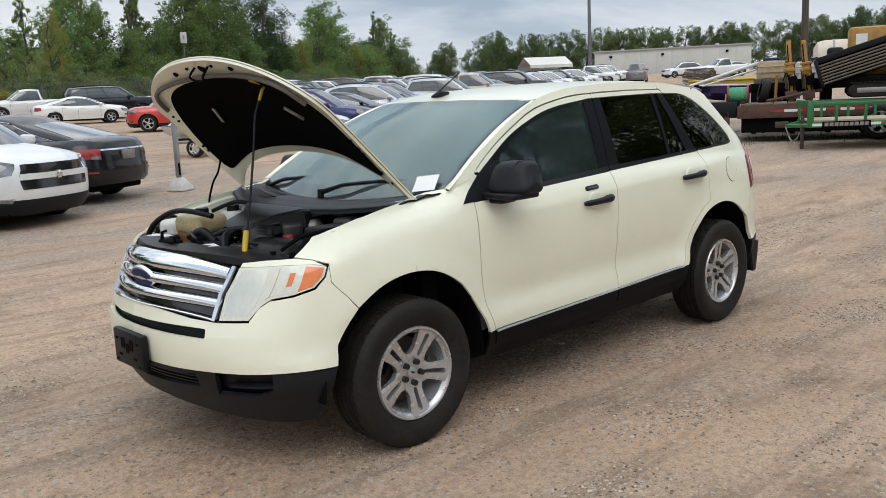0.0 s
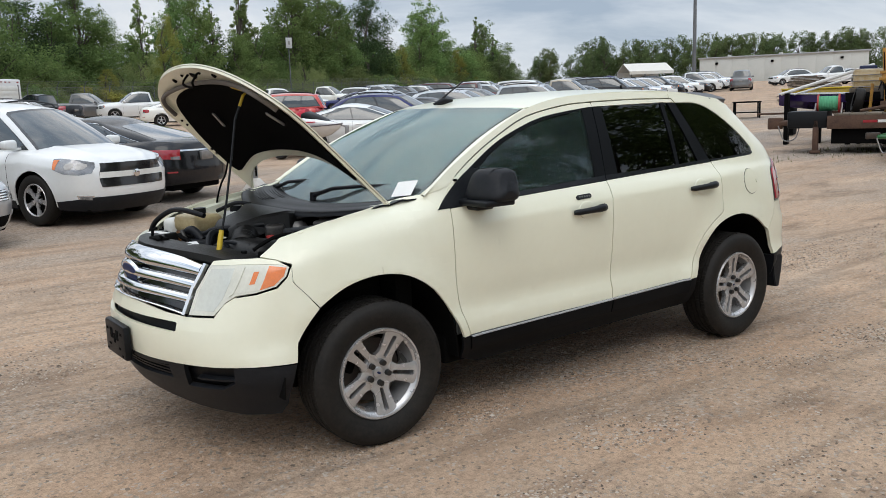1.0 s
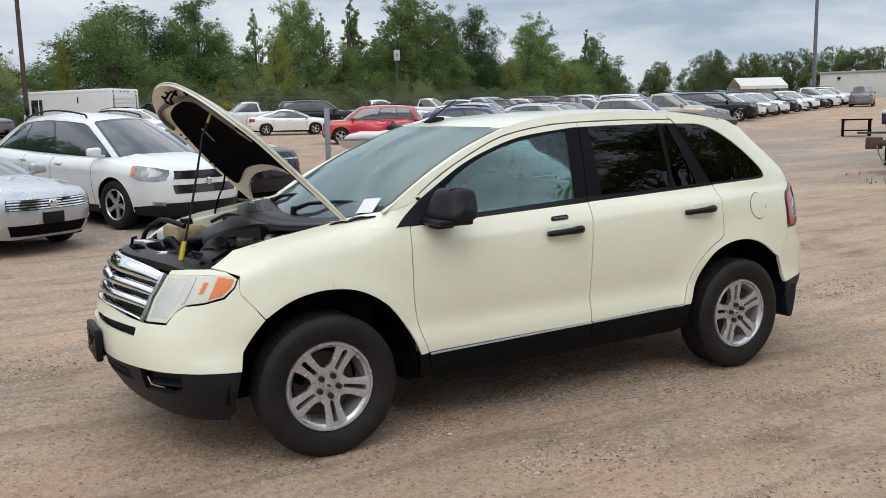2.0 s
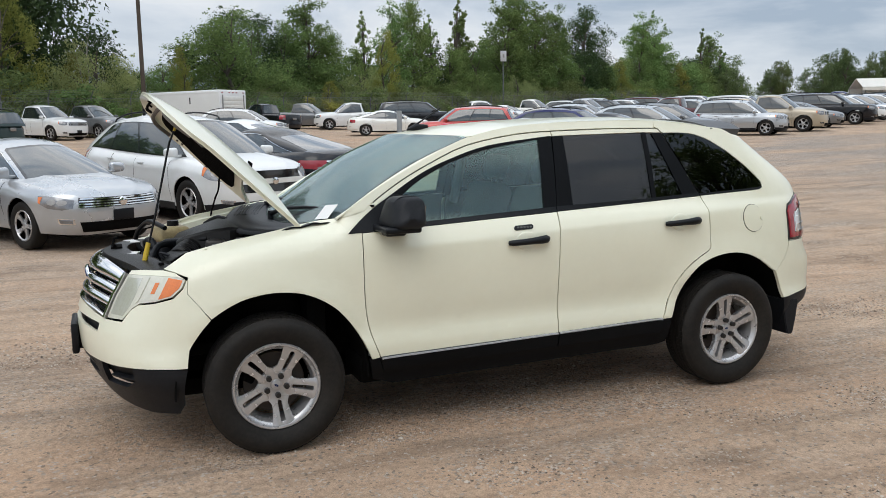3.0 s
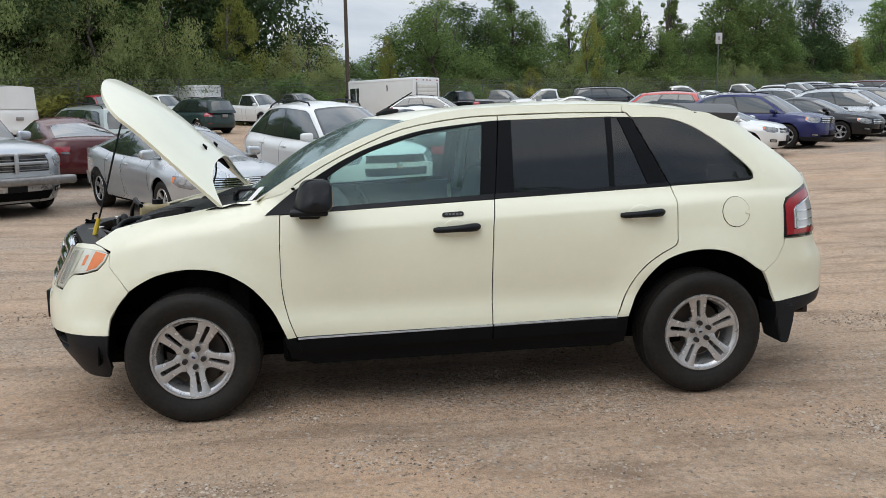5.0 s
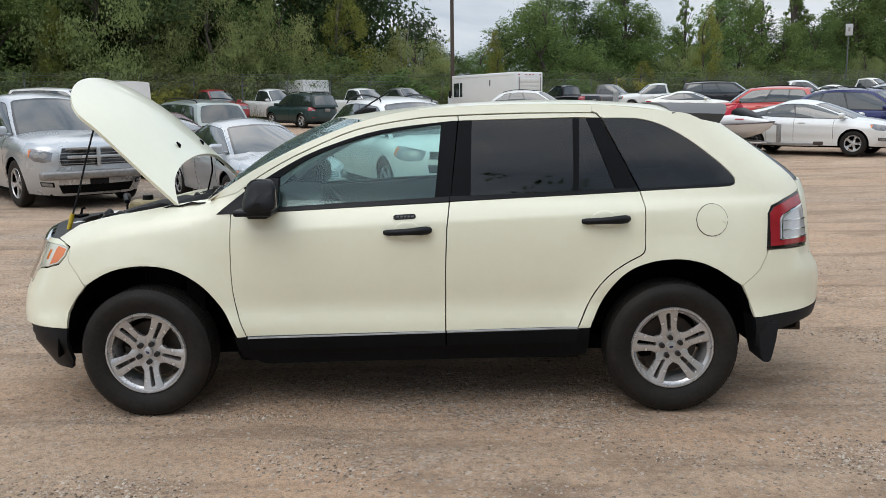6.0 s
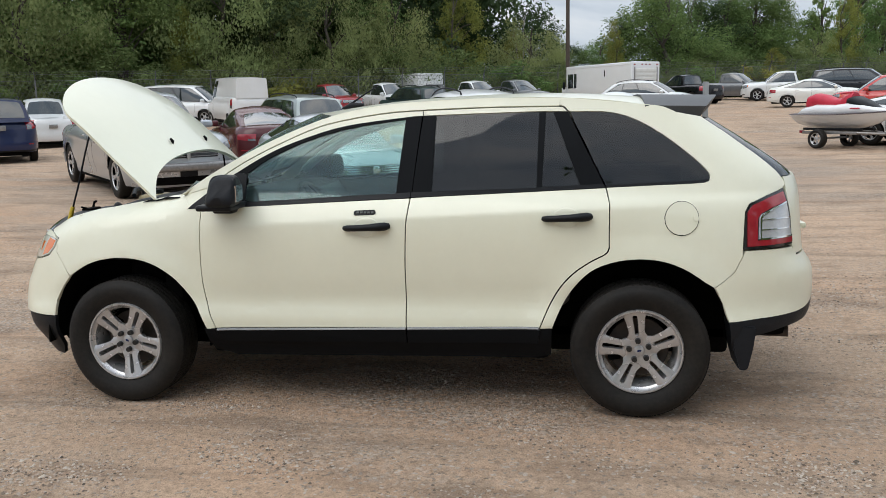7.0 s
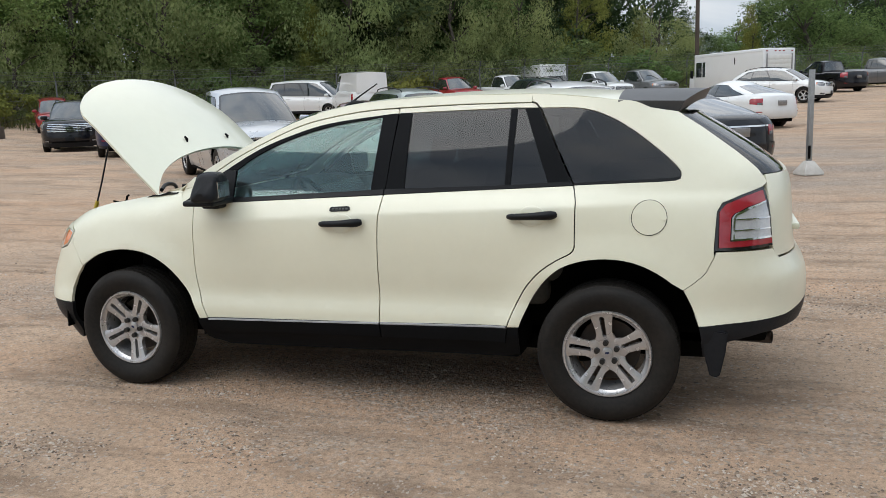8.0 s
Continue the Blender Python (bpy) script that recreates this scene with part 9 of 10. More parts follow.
# ---- trees, fence, weeds ----
def leaf_material(name, a, b):
    m = bpy.data.materials.new(name)
    m.use_nodes = True
    t = m.node_tree
    t.nodes.clear()
    geo, info = t.nodes.new("ShaderNodeNewGeometry"), t.nodes.new("ShaderNodeObjectInfo")
    mix = t.nodes.new("ShaderNodeMix")
    mix.data_type = "RGBA"
    mix.inputs["A"].default_value, mix.inputs["B"].default_value = (*a, 1), (*b, 1)
    t.links.new(geo.outputs["Random Per Island"], mix.inputs["Factor"])
    hsv = t.nodes.new("ShaderNodeHueSaturation")
    for key, lo, hi, off in (("Hue", 0.49, 0.52, 7.0), ("Value", 0.78, 1.22, 3.0)):
        r = t.nodes.new("ShaderNodeMapRange")
        r.inputs["To Min"].default_value, r.inputs["To Max"].default_value = lo, hi
        k = t.nodes.new("ShaderNodeMath")
        k.operation = "MULTIPLY"
        k.inputs[1].default_value = off
        fr = t.nodes.new("ShaderNodeMath")
        fr.operation = "FRACT"
        t.links.new(info.outputs["Random"], k.inputs[0])
        t.links.new(k.outputs[0], fr.inputs[0])
        t.links.new(fr.outputs[0], r.inputs["Value"])
        t.links.new(r.outputs[0], hsv.inputs[key])
    t.links.new(mix.outputs["Result"], hsv.inputs["Color"])
    d, tr = node(t, "ShaderNodeBsdfDiffuse"), node(t, "ShaderNodeBsdfTranslucent")
    t.links.new(hsv.outputs[0], d.inputs["Color"])
    t.links.new(hsv.outputs[0], tr.inputs["Color"])
    s = node(t, "ShaderNodeMixShader", Fac=0.45)
    t.links.new(d.outputs[0], s.inputs[1])
    t.links.new(tr.outputs[0], s.inputs[2])
    t.links.new(s.outputs[0], t.nodes.new("ShaderNodeOutputMaterial").inputs["Surface"])
    return m


LEAF = leaf_material("leaves", (0.125, 0.185, 0.066), (0.20, 0.27, 0.095))
LEAF_YELLOW = leaf_material("yellowing_leaves", (0.225, 0.235, 0.062), (0.30, 0.30, 0.085))
LEAF_DARK = leaf_material("dark_leaves", (0.05, 0.078, 0.036), (0.085, 0.118, 0.052))
LEAF_WILLOW = leaf_material("willow_leaves", (0.215, 0.25, 0.10), (0.30, 0.34, 0.145))
LEAF_FRESH = leaf_material("fresh_leaves", (0.18, 0.265, 0.088), (0.27, 0.36, 0.125))
LEAF_OLIVE = leaf_material("olive_leaves", (0.135, 0.17, 0.066), (0.205, 0.24, 0.095))
LEAF_FAR = leaf_material("far_leaves", (0.10, 0.14, 0.062), (0.16, 0.20, 0.088))
BARK = mat("bark", (0.10, 0.085, 0.07), 0.95, vary=0.4, size=6, bump=0.5, bump_size=25)


def leaf_sheet(clumps, per, size, seed, droop=0.0):
    """Many small leaves on clumps, most of them near a clump's skin and facing out of it: verts and faces."""
    rng = np.random.default_rng(seed)
    points = []
    for cx, cy, cz, r in clumps:
        n = max(6, int(per * r * r))
        out = rng.normal(size=(n, 3))
        out /= np.linalg.norm(out, axis=1)[:, None] + 1e-6
        p = out * (rng.random(n) ** 0.38 * rng.uniform(0.75, 1.25, n))[:, None] * r
        p[:, 2] *= 0.8
        if droop:
            p[:, 2] -= droop * r * rng.random(n) ** 2
        facing = out * 0.9 + rng.normal(size=(n, 3)) * 0.55 + (0, 0, 0.45)
        facing /= np.linalg.norm(facing, axis=1)[:, None] + 1e-6
        u = np.cross(facing, rng.normal(size=(n, 3)))
        if droop:
            u = u * 0.4 + (0, 0, -1.0)
        u /= np.linalg.norm(u, axis=1)[:, None] + 1e-6
        w = np.cross(facing, u)
        s = (size * (0.6 + 0.8 * rng.random(n)))[:, None]
        p += (cx, cy, cz)
        points.append(np.stack((p - u * s, p + u * s * 0.5 + w * s * 0.55, p + u * s * 0.7 - w * s * 0.5), axis=1))
    verts = np.concatenate(points).reshape(-1, 3)
    return verts.tolist(), np.arange(len(verts)).reshape(-1, 3).tolist()


def crown_of(name, clumps, leaves, count, size, seed, parent, droop=0.0):
    verts, faces = leaf_sheet(clumps, count / sum(c[3] ** 2 for c in clumps), size, seed, droop)
    me = bpy.data.meshes.new(name)
    me.from_pydata(verts, [], faces)
    me.materials.append(leaves)
    crown = new(name, me)
    crown.parent = parent


def build_tree(height, spread, seed, leaves, low=0.10, shape=0.45, count=9000, size=0.115, ragged=0.3, boughs=60, tips=60, droop=0.0, lobes=3):
    """A tapered, bent trunk that forks into limbs, and a crown of boughs with small ragged tips. Stands at the origin.
    shape: the height, from 0 to 1 of the crown, at which it is widest; lobes: leaders that make a broken top."""
    rng = random.Random(seed)
    tree = new("tree")
    bm = bmesh.new()
    bend = [Vector((rng.uniform(-0.12, 0.12) * i, rng.uniform(-0.12, 0.12) * i, height * 0.86 * i / 6)) for i in range(7)]
    tube(bm, bend, [0.19 * (1 - i / 7.2) * height / 11 + 0.02 for i in range(7)], 8)
    tops = [(rng.uniform(0, 6.283), rng.uniform(0.15, 0.5) * spread, rng.uniform(0.80, 1.0)) for _ in range(lobes)]
    tops[0] = (tops[0][0], tops[0][1] * 0.3, 1.0)
    clumps = []
    for i in range(boughs):
        f = (i + rng.random()) / boughs
        wide = math.sin(math.pi * (f ** (math.log(0.5) / math.log(shape))) ** 0.9 * 0.93 + 0.12) ** 0.7 if f < 0.999 else 0.1
        a, d0, most = tops[i % lobes]
        z = height * (low + (1 - low) * f * most) - 0.35
        b, d = rng.uniform(0, 6.283), spread * max(0.12, wide) * rng.uniform(0.35, 1.0 + ragged * 0.5)
        lean = d0 * f
        c = Vector((math.cos(a) * lean + math.cos(b) * d, math.sin(a) * lean + math.sin(b) * d, z))
        r = spread * rng.uniform(0.22, 0.42) * (0.6 + 0.55 * max(0.12, wide))
        clumps.append((c.x, c.y, c.z, r))
        root = bend[min(6, int(max(0.0, f * 0.9 - 0.05) * 6.5))]
        if i % 2 == 0:
            tube(bm, [root, root.lerp(c, 0.5) + Vector((0, 0, 0.2)), c], [0.06 * height / 11, 0.04 * height / 11, 0.012], 5)
    for i in range(tips):
        x, y, z, r = clumps[rng.randrange(len(clumps))]
        way = Vector((rng.gauss(0, 1), rng.gauss(0, 1), rng.gauss(0.5, 0.8))).normalized()
        d = r * rng.uniform(0.8, 1.25 + ragged)
        clumps.append((x + way.x * d, y + way.y * d, min(z + way.z * d, height - 0.1), r * rng.uniform(0.18, 0.42)))
    part("trunk", bm, BARK, tree)
    crown_of("crown", clumps, leaves, count, size, seed + 50, tree, droop)
    return tree


def build_bush(height, spread, seed, leaves):
    rng = random.Random(seed)
    bush = new("shrub")
    bm = bmesh.new()
    clumps = []
    for i in range(22):
        a, d = rng.uniform(0, 6.283), spread * rng.random() ** 0.6
        c = (math.cos(a) * d, math.sin(a) * d, rng.uniform(0.12, 0.95) * height * (1 - 0.45 * d / spread), rng.uniform(0.25, 0.55) * spread * 0.55)
        clumps.append(c)
        if i % 2:
            tube(bm, [(0, 0, 0), (c[0] * 0.5, c[1] * 0.5, c[2] * 0.6), c[:3]], [0.04, 0.03, 0.012], 5)
    part("stems", bm, BARK, bush)
    crown_of("foliage", clumps, leaves, 2600, 0.10, seed, bush)
    return bush


def build_dead_tree():
    """A bare, forked grey tree among the green ones."""
    rng = random.Random(77)
    tree = new("bare_tree")
    bm = bmesh.new()

    def limb(a, way, length, r, depth):
        pts = [a]
        for i in range(4):
            way = (way + Vector((rng.uniform(-0.18, 0.18), rng.uniform(-0.18, 0.18), rng.uniform(-0.02, 0.12)))).normalized()
            pts.append(pts[-1] + way * length / 4)
        tube(bm, pts, [r * (1 - 0.16 * i) for i in range(5)], 5)
        if depth:
            for k in range(3):
                limb(pts[rng.choice((2, 3, 4))], (way + Vector((rng.uniform(-0.8, 0.8), rng.uniform(-0.8, 0.8), rng.uniform(0.0, 0.5)))).normalized(), length * rng.uniform(0.4, 0.65), r * 0.45, depth - 1)
    limb(Vector((0, 0, -0.1)), Vector((0.05, 0, 1)), 3.6, 0.06, 3)
    part("limbs", bm, mat("bare_grey_bark", (0.26, 0.24, 0.215), 0.95, vary=0.4, size=6), tree)
    return tree


POPLAR, SLENDER, OAK, WILLOW, GOLD, BROAD, THICKET, FAR, ASH = range(9)
TREE_KINDS = [
    (build_tree(13.0, 2.6, 2, LEAF, 0.06, 0.42, 15000, 0.12, 0.4, 80, 110, lobes=5), 13.0, "tall green cottonwood behind the fence"),
    (build_tree(13.0, 1.15, 6, LEAF, 0.12, 0.5, 6500, 0.12, 0.5, 52, 50, lobes=2), 13.0, "tall slender poplar with gaps in its crown"),
    (build_tree(10.0, 3.2, 3, LEAF_DARK, 0.03, 0.5, 19000, 0.092, 0.25, 44, 70, lobes=4), 10.0, "dense dark green oak behind the fence"),
    (build_tree(9.0, 3.1, 4, LEAF_WILLOW, 0.04, 0.5, 21000, 0.085, 0.25, 42, 60, droop=0.9, lobes=4), 9.0, "grey-green willow with drooping leaves behind the fence"),
    (build_tree(9.5, 2.6, 7, LEAF_YELLOW, 0.02, 0.35, 15000, 0.092, 0.3, 45, 70, lobes=3), 9.5, "yellowing full tree behind the fence"),
    (build_tree(10.5, 3.3, 5, LEAF, 0.02, 0.42, 19000, 0.095, 0.35, 46, 90, lobes=4), 10.5, "broad green tree with low branches behind the fence"),
    (build_tree(6.0, 2.9, 9, LEAF_OLIVE, 0.01, 0.40, 13000, 0.088, 0.35, 42, 60, lobes=5), 6.0, "low olive-green tree in the thicket behind the fence"),
    (build_tree(11.0, 3.1, 8, LEAF_FAR, 0.03, 0.42, 9000, 0.15, 0.4, 60, 60, lobes=4), 11.0, "distant green tree across the lot"),
    (build_tree(13.0, 3.7, 11, LEAF_FRESH, 0.02, 0.5, 30000, 0.082, 0.4, 60, 110, lobes=5), 13.0, "tall fresh green ash with sky showing through it"),
]
BUSH_KINDS = [(build_bush(3.2, 2.0, 21, LEAF), "leafy green shrub by the fence"), (build_bush(2.6, 1.8, 22, LEAF_OLIVE), "olive green shrub by the fence"), (build_bush(2.8, 1.9, 23, LEAF_YELLOW), "yellow-green shrub by the fence")]
placed = set()


def plant(kind, x, y, size, turn, label=None, wide=1.0):
    first, _, text = TREE_KINDS[kind]
    m = Matrix.Translation((x, y, ground_z(x, y) - 0.1)) @ Matrix.Rotation(turn, 4, "Z") @ Matrix.Diagonal((size * wide, size * wide, size, 1))
    if kind in placed:
        ob = copy_thing(first, m)
    else:
        ob = first
        ob.matrix_basis = m
        placed.add(kind)
    ob.name = "tree"
    return tagged(ob, label or text, "tree", "trees round the lot")


FENCE_AT, FENCE_WAY = Vector((0, 55.5, 0)), Vector((0.8, 0.6, 0))
BACKWARD = Vector((-0.6, 0.8, 0))
rng_tree = random.Random(4)


def in_wood(kind, s, back, height, wide=1.0):
    """A tree s metres along the fence and back metres behind it, of a given height."""
    p = FENCE_AT + FENCE_WAY * s + BACKWARD * back
    size = 1.12 * height / TREE_KINDS[kind][1]
    plant(kind, p.x, p.y, size, rng_tree.uniform(0, 6.28), None, wide)


# the trees that stand out: metres along the fence, behind it, height, breadth
for s, back, h, w in ((70.8, 8, 14.6, 1.15), (75.5, 9, 13.6, 1.0), (80.5, 8, 11.8, 0.9), (87, 8, 12.0, 0.8), (46.5, 8, 10.6, 0.75), (42.5, 8, 9.6, 0.75), (29, 9, 9.4, 0.95), (135, 9, 14.6, 1.0), (143, 9, 13.2, 1.0), (129, 8, 11.5, 0.9), (200, 12, 15.5, 1.0)):
    in_wood(POPLAR, s, back, h, w)
for s, back, h, w in ((55.5, 7, 13.0, 1.0), (57.0, 8, 11.0, 0.9), (181, 9, 17.0, 1.0), (195, 8, 14.2, 1.0), (38.5, 9, 9.6, 0.8), (50.5, 8, 10.0, 0.9), (92.0, 8, 10.6, 0.9), (-28, 6, 13, 1.2), (-40, 6, 12.5, 1.2)):
    in_wood(SLENDER, s, back, h, w)
for s, back, h, w in ((-9, 13, 14.0, 1.0), (-4.5, 12, 14.5, 0.95), (0.3, 12, 12.2, 0.8), (-15, 14, 14, 1.0), (-21, 13, 13.5, 1.0), (98.8, 8, 10.1, 0.95), (103, 9, 9.0, 0.8)):
    in_wood(OAK, s, back, h, w)
for s, back, h, w in ((-14.5, 5.5, 8.6, 1.0), (-10.0, 5, 7.2, 0.85), (-22.0, 6, 9.4, 1.05), (-33.0, 5.5, 9.6, 1.15)):
    in_wood(WILLOW, s, back, h, w)
for s, back, h, w in ((-5.0, 5.5, 8.2, 0.8), (35.8, 4.5, 8.8, 0.72), (-24.5, 4.5, 6.4, 0.8), (-0.6, 4.5, 5.2, 0.85), (10.5, 6.5, 6.2, 0.8), (150, 7, 10.0, 1.2), (112, 6, 8.6, 0.9)):
    in_wood(GOLD, s, back, h, w)
for s, back, h, w in ((17.3, 8, 9.3, 1.2), (22.0, 10, 8.4, 0.9), (26.0, 9, 8.9, 0.95), (33.0, 10, 9.0, 0.8), (62, 8, 8.6, 1.0), (52.5, 6, 8.0, 0.9), (84, 6, 8.4, 1.0), (107, 8, 8.6, 0.9), (118, 8, 8.8, 1.2), (160, 8, 11, 1.3), (170, 8, 11, 1.3), (207, 9, 14.4, 1.1), (-27.5, 6, 8.8, 0.9), (200.5, 9, 12.0, 1.0)):
    in_wood(BROAD, s, back, h, w)
for s, back, h, w in ((-38.5, 7, 13.0, 1.0), (-44.5, 6, 14.0, 1.0), (-50.5, 8, 14.5, 1.1), (-57, 6, 13.0, 1.0), (-63, 7, 13.5, 1.1), (-27.5, 9, 12.0, 0.9)):
    in_wood(ASH, s, back, h, w)
# the low growth in front and the wood behind: tall at the end by the pickup trucks, low where the sky shows
WOOD_TOP = ((-66, 12.0), (-12, 11.5), (0, 8.8), (4, 5.0), (14, 5.0), (22, 6.4), (45, 6.8), (60, 6.0), (85, 6.6), (100, 5.8), (120, 6.4), (150, 7.2), (180, 8.4), (215, 10.0))
s = -66.0
while s < 205:
    top = ramp(WOOD_TOP, s)
    in_wood(rng_tree.choices((BROAD, OAK, POPLAR, GOLD), (4, 3, 2, 1))[0] if s > -24 else rng_tree.choice((BROAD, POPLAR, ASH)), s, 13.5 + rng_tree.uniform(-1.5, 2.5), top * rng_tree.uniform(0.86, 1.03), 1.45)
    s += rng_tree.uniform(3.2, 4.8) * (1.0 if s < 110 else 1.3)
s = -66.0
while s < 190:
    in_wood(rng_tree.choices((THICKET, GOLD, WILLOW), (6, 1, 1))[0], s, 4.2 + rng_tree.uniform(-1.2, 2.0), rng_tree.uniform(0.50, 0.78) * ramp(WOOD_TOP, s) if s > 3 else rng_tree.uniform(3.8, 6.0), 1.25)
    s += rng_tree.uniform(3.4, 5.0) * (1.0 if s < 110 else 1.4)
for a, b, n, low_h, high_h in (((150, 172), (178, 150), 13, 10.0, 12.5), ((178, 170), (200, 138), 15, 12.5, 15.5), ((196, 138), (228, 72), 36, 12.0, 14.0), ((222, 84), (231, 66), 6, 14.5, 16.0)):
    for i in range(n):
        p = Vector((*a, 0)).lerp(Vector((*b, 0)), i / (n - 1)) + Vector((rng_tree.uniform(-3, 3), rng_tree.uniform(-3, 3), 0))
        plant(FAR, p.x, p.y, rng_tree.uniform(low_h, high_h) / 11.0, rng_tree.uniform(0, 6.28), None, rng_tree.uniform(0.8, 1.15))
for x, y, k, h in ((3.9, -15.6, BROAD, 10.3), (1.2, -16.6, BROAD, 10.0), (15.0, -12.6, POPLAR, 11.5), (17.5, -7.5, BROAD, 10.5), (21.0, -12.0, POPLAR, 12)):
    plant(k, x, y, h / TREE_KINDS[k][1], rng_tree.uniform(0, 6.28), "leafy green tree at the edge of the lane")
bare = tagged(build_dead_tree(), "bare grey dead tree in front of the wood", "tree")
for n, (s, back, size) in enumerate(((-1.6, 3.4, 1.0), (-19.5, 3.0, 0.8))):
    p = FENCE_AT + FENCE_WAY * s + BACKWARD * back
    m = Matrix.Translation((p.x, p.y, ground_z(p.x, p.y))) @ Matrix.Rotation(n * 1.9, 4, "Z") @ Matrix.Scale(size, 4)
    if n:
        copy_thing(bare, m).name = "bare_tree"
    else:
        bare.matrix_basis = m

bush_placed = set()
for i in range(72):
    s = -66 + i * 3.0 + rng_tree.uniform(-1, 1)
    p = FENCE_AT + FENCE_WAY * s + BACKWARD * rng_tree.uniform(0.6, 2.6)
    k = rng_tree.choices((0, 1, 2), (4, 4, 2))[0]
    z = rng_tree.uniform(0.6, 1.1)
    m = Matrix.Translation((p.x, p.y, ground_z(p.x, p.y) - 0.05)) @ Matrix.Rotation(rng_tree.uniform(0, 6.28), 4, "Z") @ Matrix.Diagonal((z * 1.2, z * 1.2, z, 1))
    if k in bush_placed:
        ob = copy_thing(BUSH_KINDS[k][0], m)
    else:
        ob = BUSH_KINDS[k][0]
        ob.matrix_basis = m
        bush_placed.add(k)
    ob.name = "shrub"
    tagged(ob, BUSH_KINDS[k][1], "shrub", "shrubs along the fence")


def build_fence():
    fence = tagged(new("fence"), "chain-link fence with steel posts and barbed wire", "fence")
    GALV = mat("dull_galvanised_wire", (0.17, 0.175, 0.175), 0.6, 0.5, vary=0.2, size=4)
    bm = bmesh.new()
    cyl(bm, (0, 0, -0.1), (0, 0, 2.35), 0.04, 0.04, 8)
    tube(bm, [(0, 0, 2.3), (0.15, -0.25, 2.75)], 0.025, 6)
    post = as_mesh("post", bm, GALV)
    pts = []
    for i in range(72):
        p = FENCE_AT + FENCE_WAY * (-66 + i * 3.0)
        p.z = ground_z(p.x, p.y)
        pts.append(p)
        share("post", post, fence, Matrix.Translation(p))
    for h in (0.1, 0.5, 0.9, 1.3, 1.7, 2.1, 2.3, 2.5, 2.62, 2.74):
        bm = bmesh.new()
        shift = Vector((0.15, -0.25, 0)) * max(0.0, (h - 2.3) / 0.45)
        tube(bm, [p + Vector((0, 0, h)) + shift for p in pts], 0.012 if h in (0.1, 2.3) else 0.006, 4)
        part("wire", bm, GALV, fence)
    # diamond mesh: slanted wires both ways
    verts, edges = [], []
    for i in range(len(pts) - 1):
        a, b = pts[i], pts[i + 1]
        for k in range(12):
            for lo, hi in ((k / 12, (k + 5) / 12), ((k + 5) / 12, k / 12)):
                n = len(verts)
                verts += [tuple(a.lerp(b, lo) + Vector((0, 0, 0.1))), tuple(a.lerp(b, lo) + Vector((0.012, 0, 0.1))), tuple(a.lerp(b, hi) + Vector((0.012, 0, 2.3))), tuple(a.lerp(b, hi) + Vector((0, 0, 2.3)))]
                edges.append((n, n + 1, n + 2, n + 3))
    me = bpy.data.meshes.new("mesh_wire")
    me.from_pydata(verts, [], edges)
    me.materials.append(GALV)
    w = new("mesh_wire", me)
    w.parent = fence
    tagged(w, kind="stuff")


build_fence()


def build_weeds():
    """Tufts of grass along the fence and in the lot."""
    rng = np.random.default_rng(9)
    verts, faces = [], []

    def tuft(x, y, h, n):
        z = ground_z(x, y)
        for _ in range(n):
            a, lean = rng.random() * 6.283, rng.random() * 0.6
            dx, dy = math.cos(a), math.sin(a)
            k = len(verts)
            bx, by = x + rng.normal() * 0.16, y + rng.normal() * 0.16
            hh = h * (0.5 + rng.random())
            w = 0.012 + 0.01 * (h > 0.3)
            verts.extend([(bx - dy * w, by + dx * w, z - 0.02), (bx + dy * w, by - dx * w, z - 0.02), (bx + dx * hh * lean, by + dy * hh * lean, z + hh)])
            faces.append((k, k + 1, k + 2))
    for i in range(2600):
        s, o = rng.random() * 210 - 66, rng.random() * 4.5 - 3.0
        p = FENCE_AT + FENCE_WAY * s + BACKWARD * o
        tuft(p.x, p.y, 0.35 + 0.5 * rng.random(), 7)
    for cx, cy, r, n in ((15.0, 6.6, 1.2, 16), (17.5, 5.0, 1.5, 20)):
        for _ in range(n):
            a, d = rng.random() * 6.283, r * math.sqrt(rng.random())
            tuft(cx + math.cos(a) * d * 1.5, cy + math.sin(a) * d, 0.03 + 0.05 * rng.random(), 6)
    me = bpy.data.meshes.new("weeds")
    me.from_pydata(verts, [], faces)
    me.materials.append(leaf_material("weed_green", (0.12, 0.13, 0.05), (0.22, 0.20, 0.09)))
    tagged(new("weeds", me), "sparse weeds and grass on the dirt", "weeds", kind="stuff")


build_weeds()


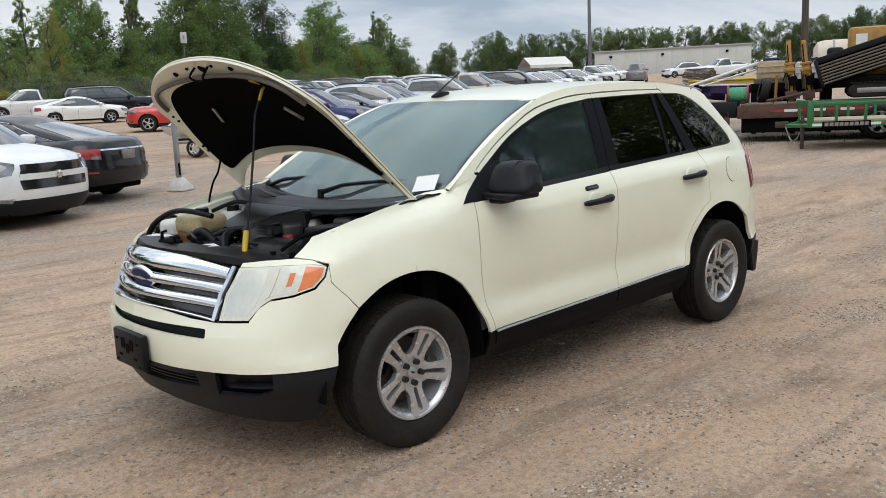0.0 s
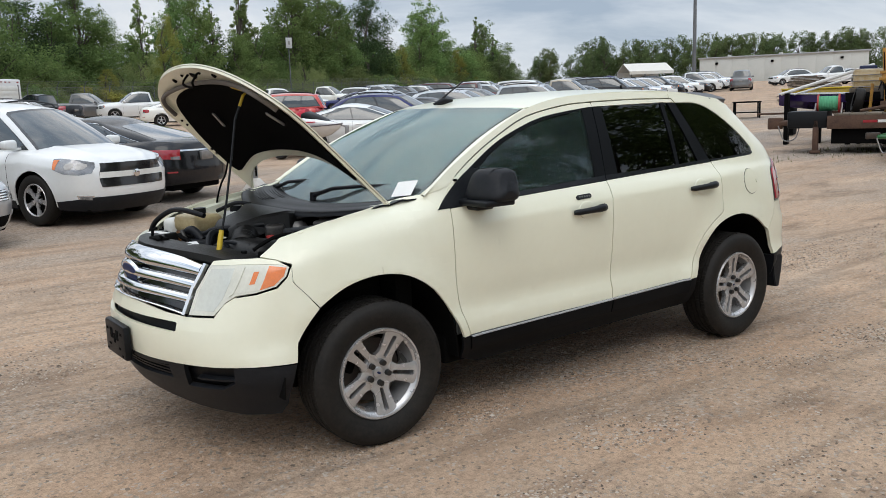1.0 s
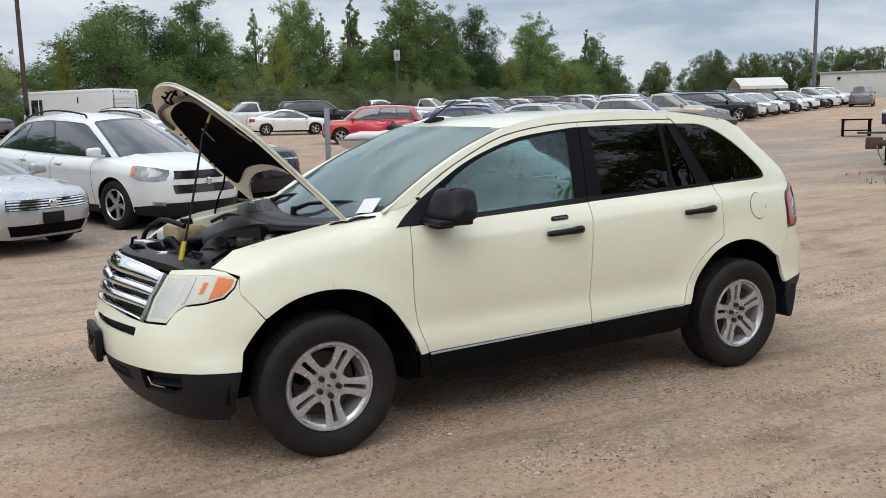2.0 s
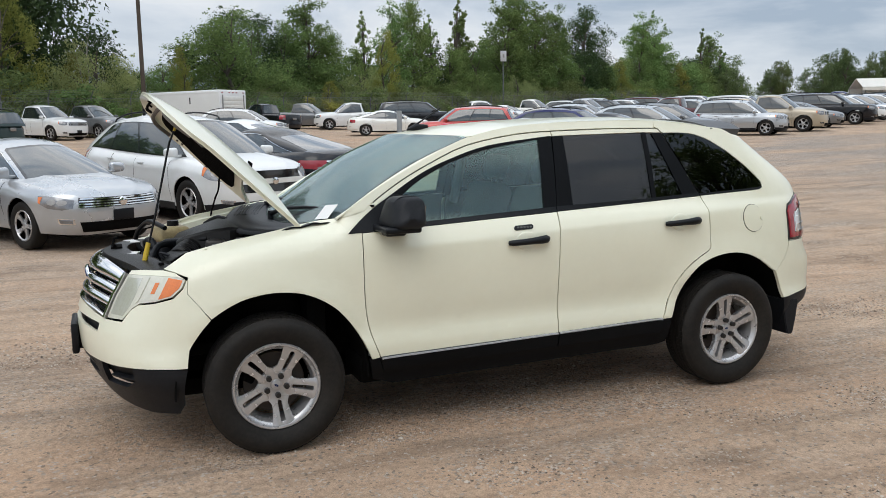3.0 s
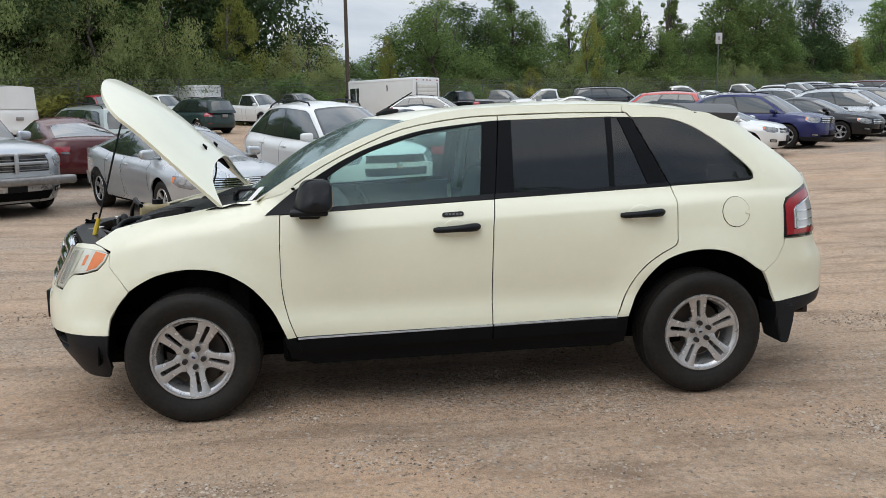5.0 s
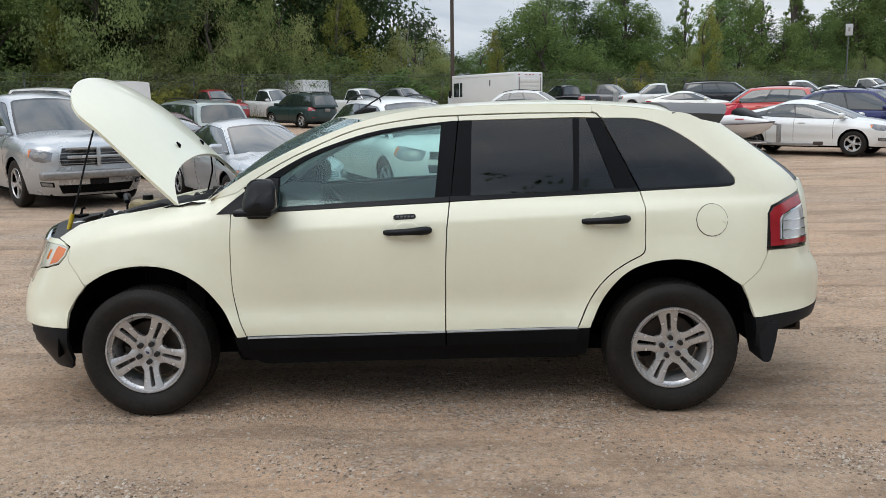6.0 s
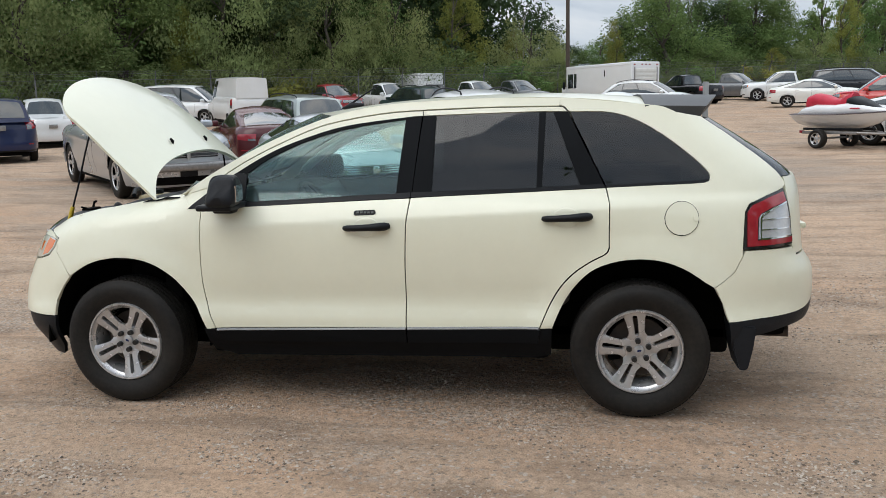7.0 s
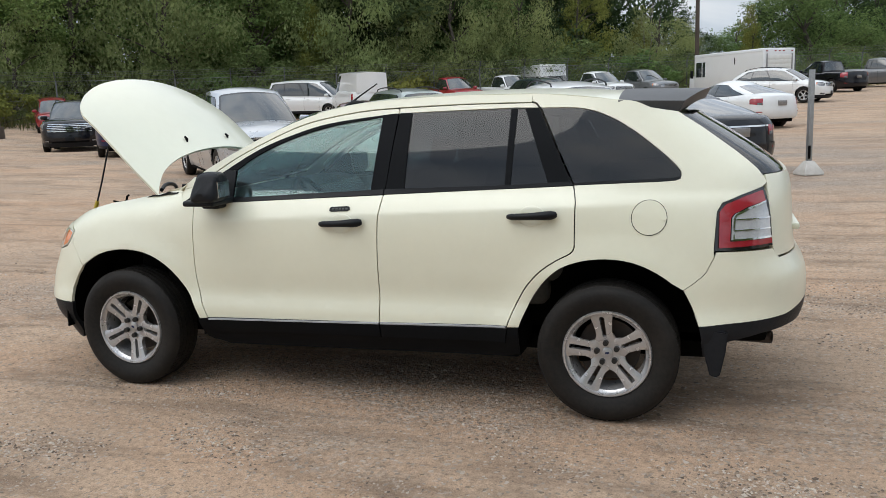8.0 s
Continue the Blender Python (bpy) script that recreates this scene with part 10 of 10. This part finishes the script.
def build_stones():
    """Loose gravel and clods on the dirt round the crossover."""
    rng = np.random.default_rng(12)
    STONE = bpy.data.materials.new("loose_gravel")
    STONE.use_nodes = True
    t = STONE.node_tree
    geo, cr = t.nodes.new("ShaderNodeNewGeometry"), t.nodes.new("ShaderNodeValToRGB")
    cr.color_ramp.elements[0].color, cr.color_ramp.elements[1].color = (0.085, 0.064, 0.048, 1), (0.55, 0.48, 0.40, 1)
    mid = cr.color_ramp.elements.new(0.35)
    mid.color = (0.30, 0.22, 0.162, 1)
    t.links.new(geo.outputs["Random Per Island"], cr.inputs["Fac"])
    t.links.new(cr.outputs["Color"], t.nodes["Principled BSDF"].inputs["Base Color"])
    t.nodes["Principled BSDF"].inputs["Roughness"].default_value = 0.9
    base = np.array([(1, 0, 0), (0.3, 0.95, 0), (-0.8, 0.6, 0), (-0.8, -0.6, 0), (0.3, -0.95, 0), (0.1, 0.1, 0.75), (0, 0, -0.6)])
    tri = [(0, 1, 5), (1, 2, 5), (2, 3, 5), (3, 4, 5), (4, 0, 5), (1, 0, 6), (2, 1, 6), (3, 2, 6), (4, 3, 6), (0, 4, 6)]
    verts, faces = [], []
    n = 0
    while n < 60000:
        x, y = rng.normal() * 4.5, rng.normal() * 2.6 - 1.8
        if abs(x) > 11 or y < -4.9 or y > 9:
            continue
        if abs(x) < 2.2 and abs(y) < 0.9 and rng.random() < 0.85:
            continue
        d = noise.noise((x * 0.55 + 3, y * 1.2, 0.0)) + 0.5 * noise.noise((x * 1.7, y * 2.4, 5.0))
        if rng.random() > 0.08 + 2.0 * d:
            continue
        s = 0.0038 + 0.0062 * rng.random() + (0.010 * rng.random() if rng.random() < 0.05 else 0)
        a = rng.random() * 6.283
        q = base * (0.7 + 0.6 * rng.random((7, 3))) * s * (1, 0.8, 0.75)
        rot = np.array([(math.cos(a), -math.sin(a), 0), (math.sin(a), math.cos(a), 0), (0, 0, 1)])
        z = ground_z(x, y) + 0.016 * noise.noise((x * 0.7, y * 0.7, 1.0)) + 0.007 * noise.noise((x * 2.6, y * 3.4, 4.0)) + 0.010 * noise.noise((x * 0.45 + y * 0.1, y * 2.8, 7.0)) - 0.012
        k = len(verts)
        verts.extend((q @ rot.T + (x, y, z + s * 0.2)).tolist())
        faces.extend([(i + k, j + k, l + k) for i, j, l in tri])
        n += 1
    me = bpy.data.meshes.new("loose_gravel")
    me.from_pydata(verts, [], faces)
    me.materials.append(STONE)
    tagged(new("loose_gravel", me), "loose grey and brown gravel on the dirt", "gravel", kind="stuff")


build_stones()
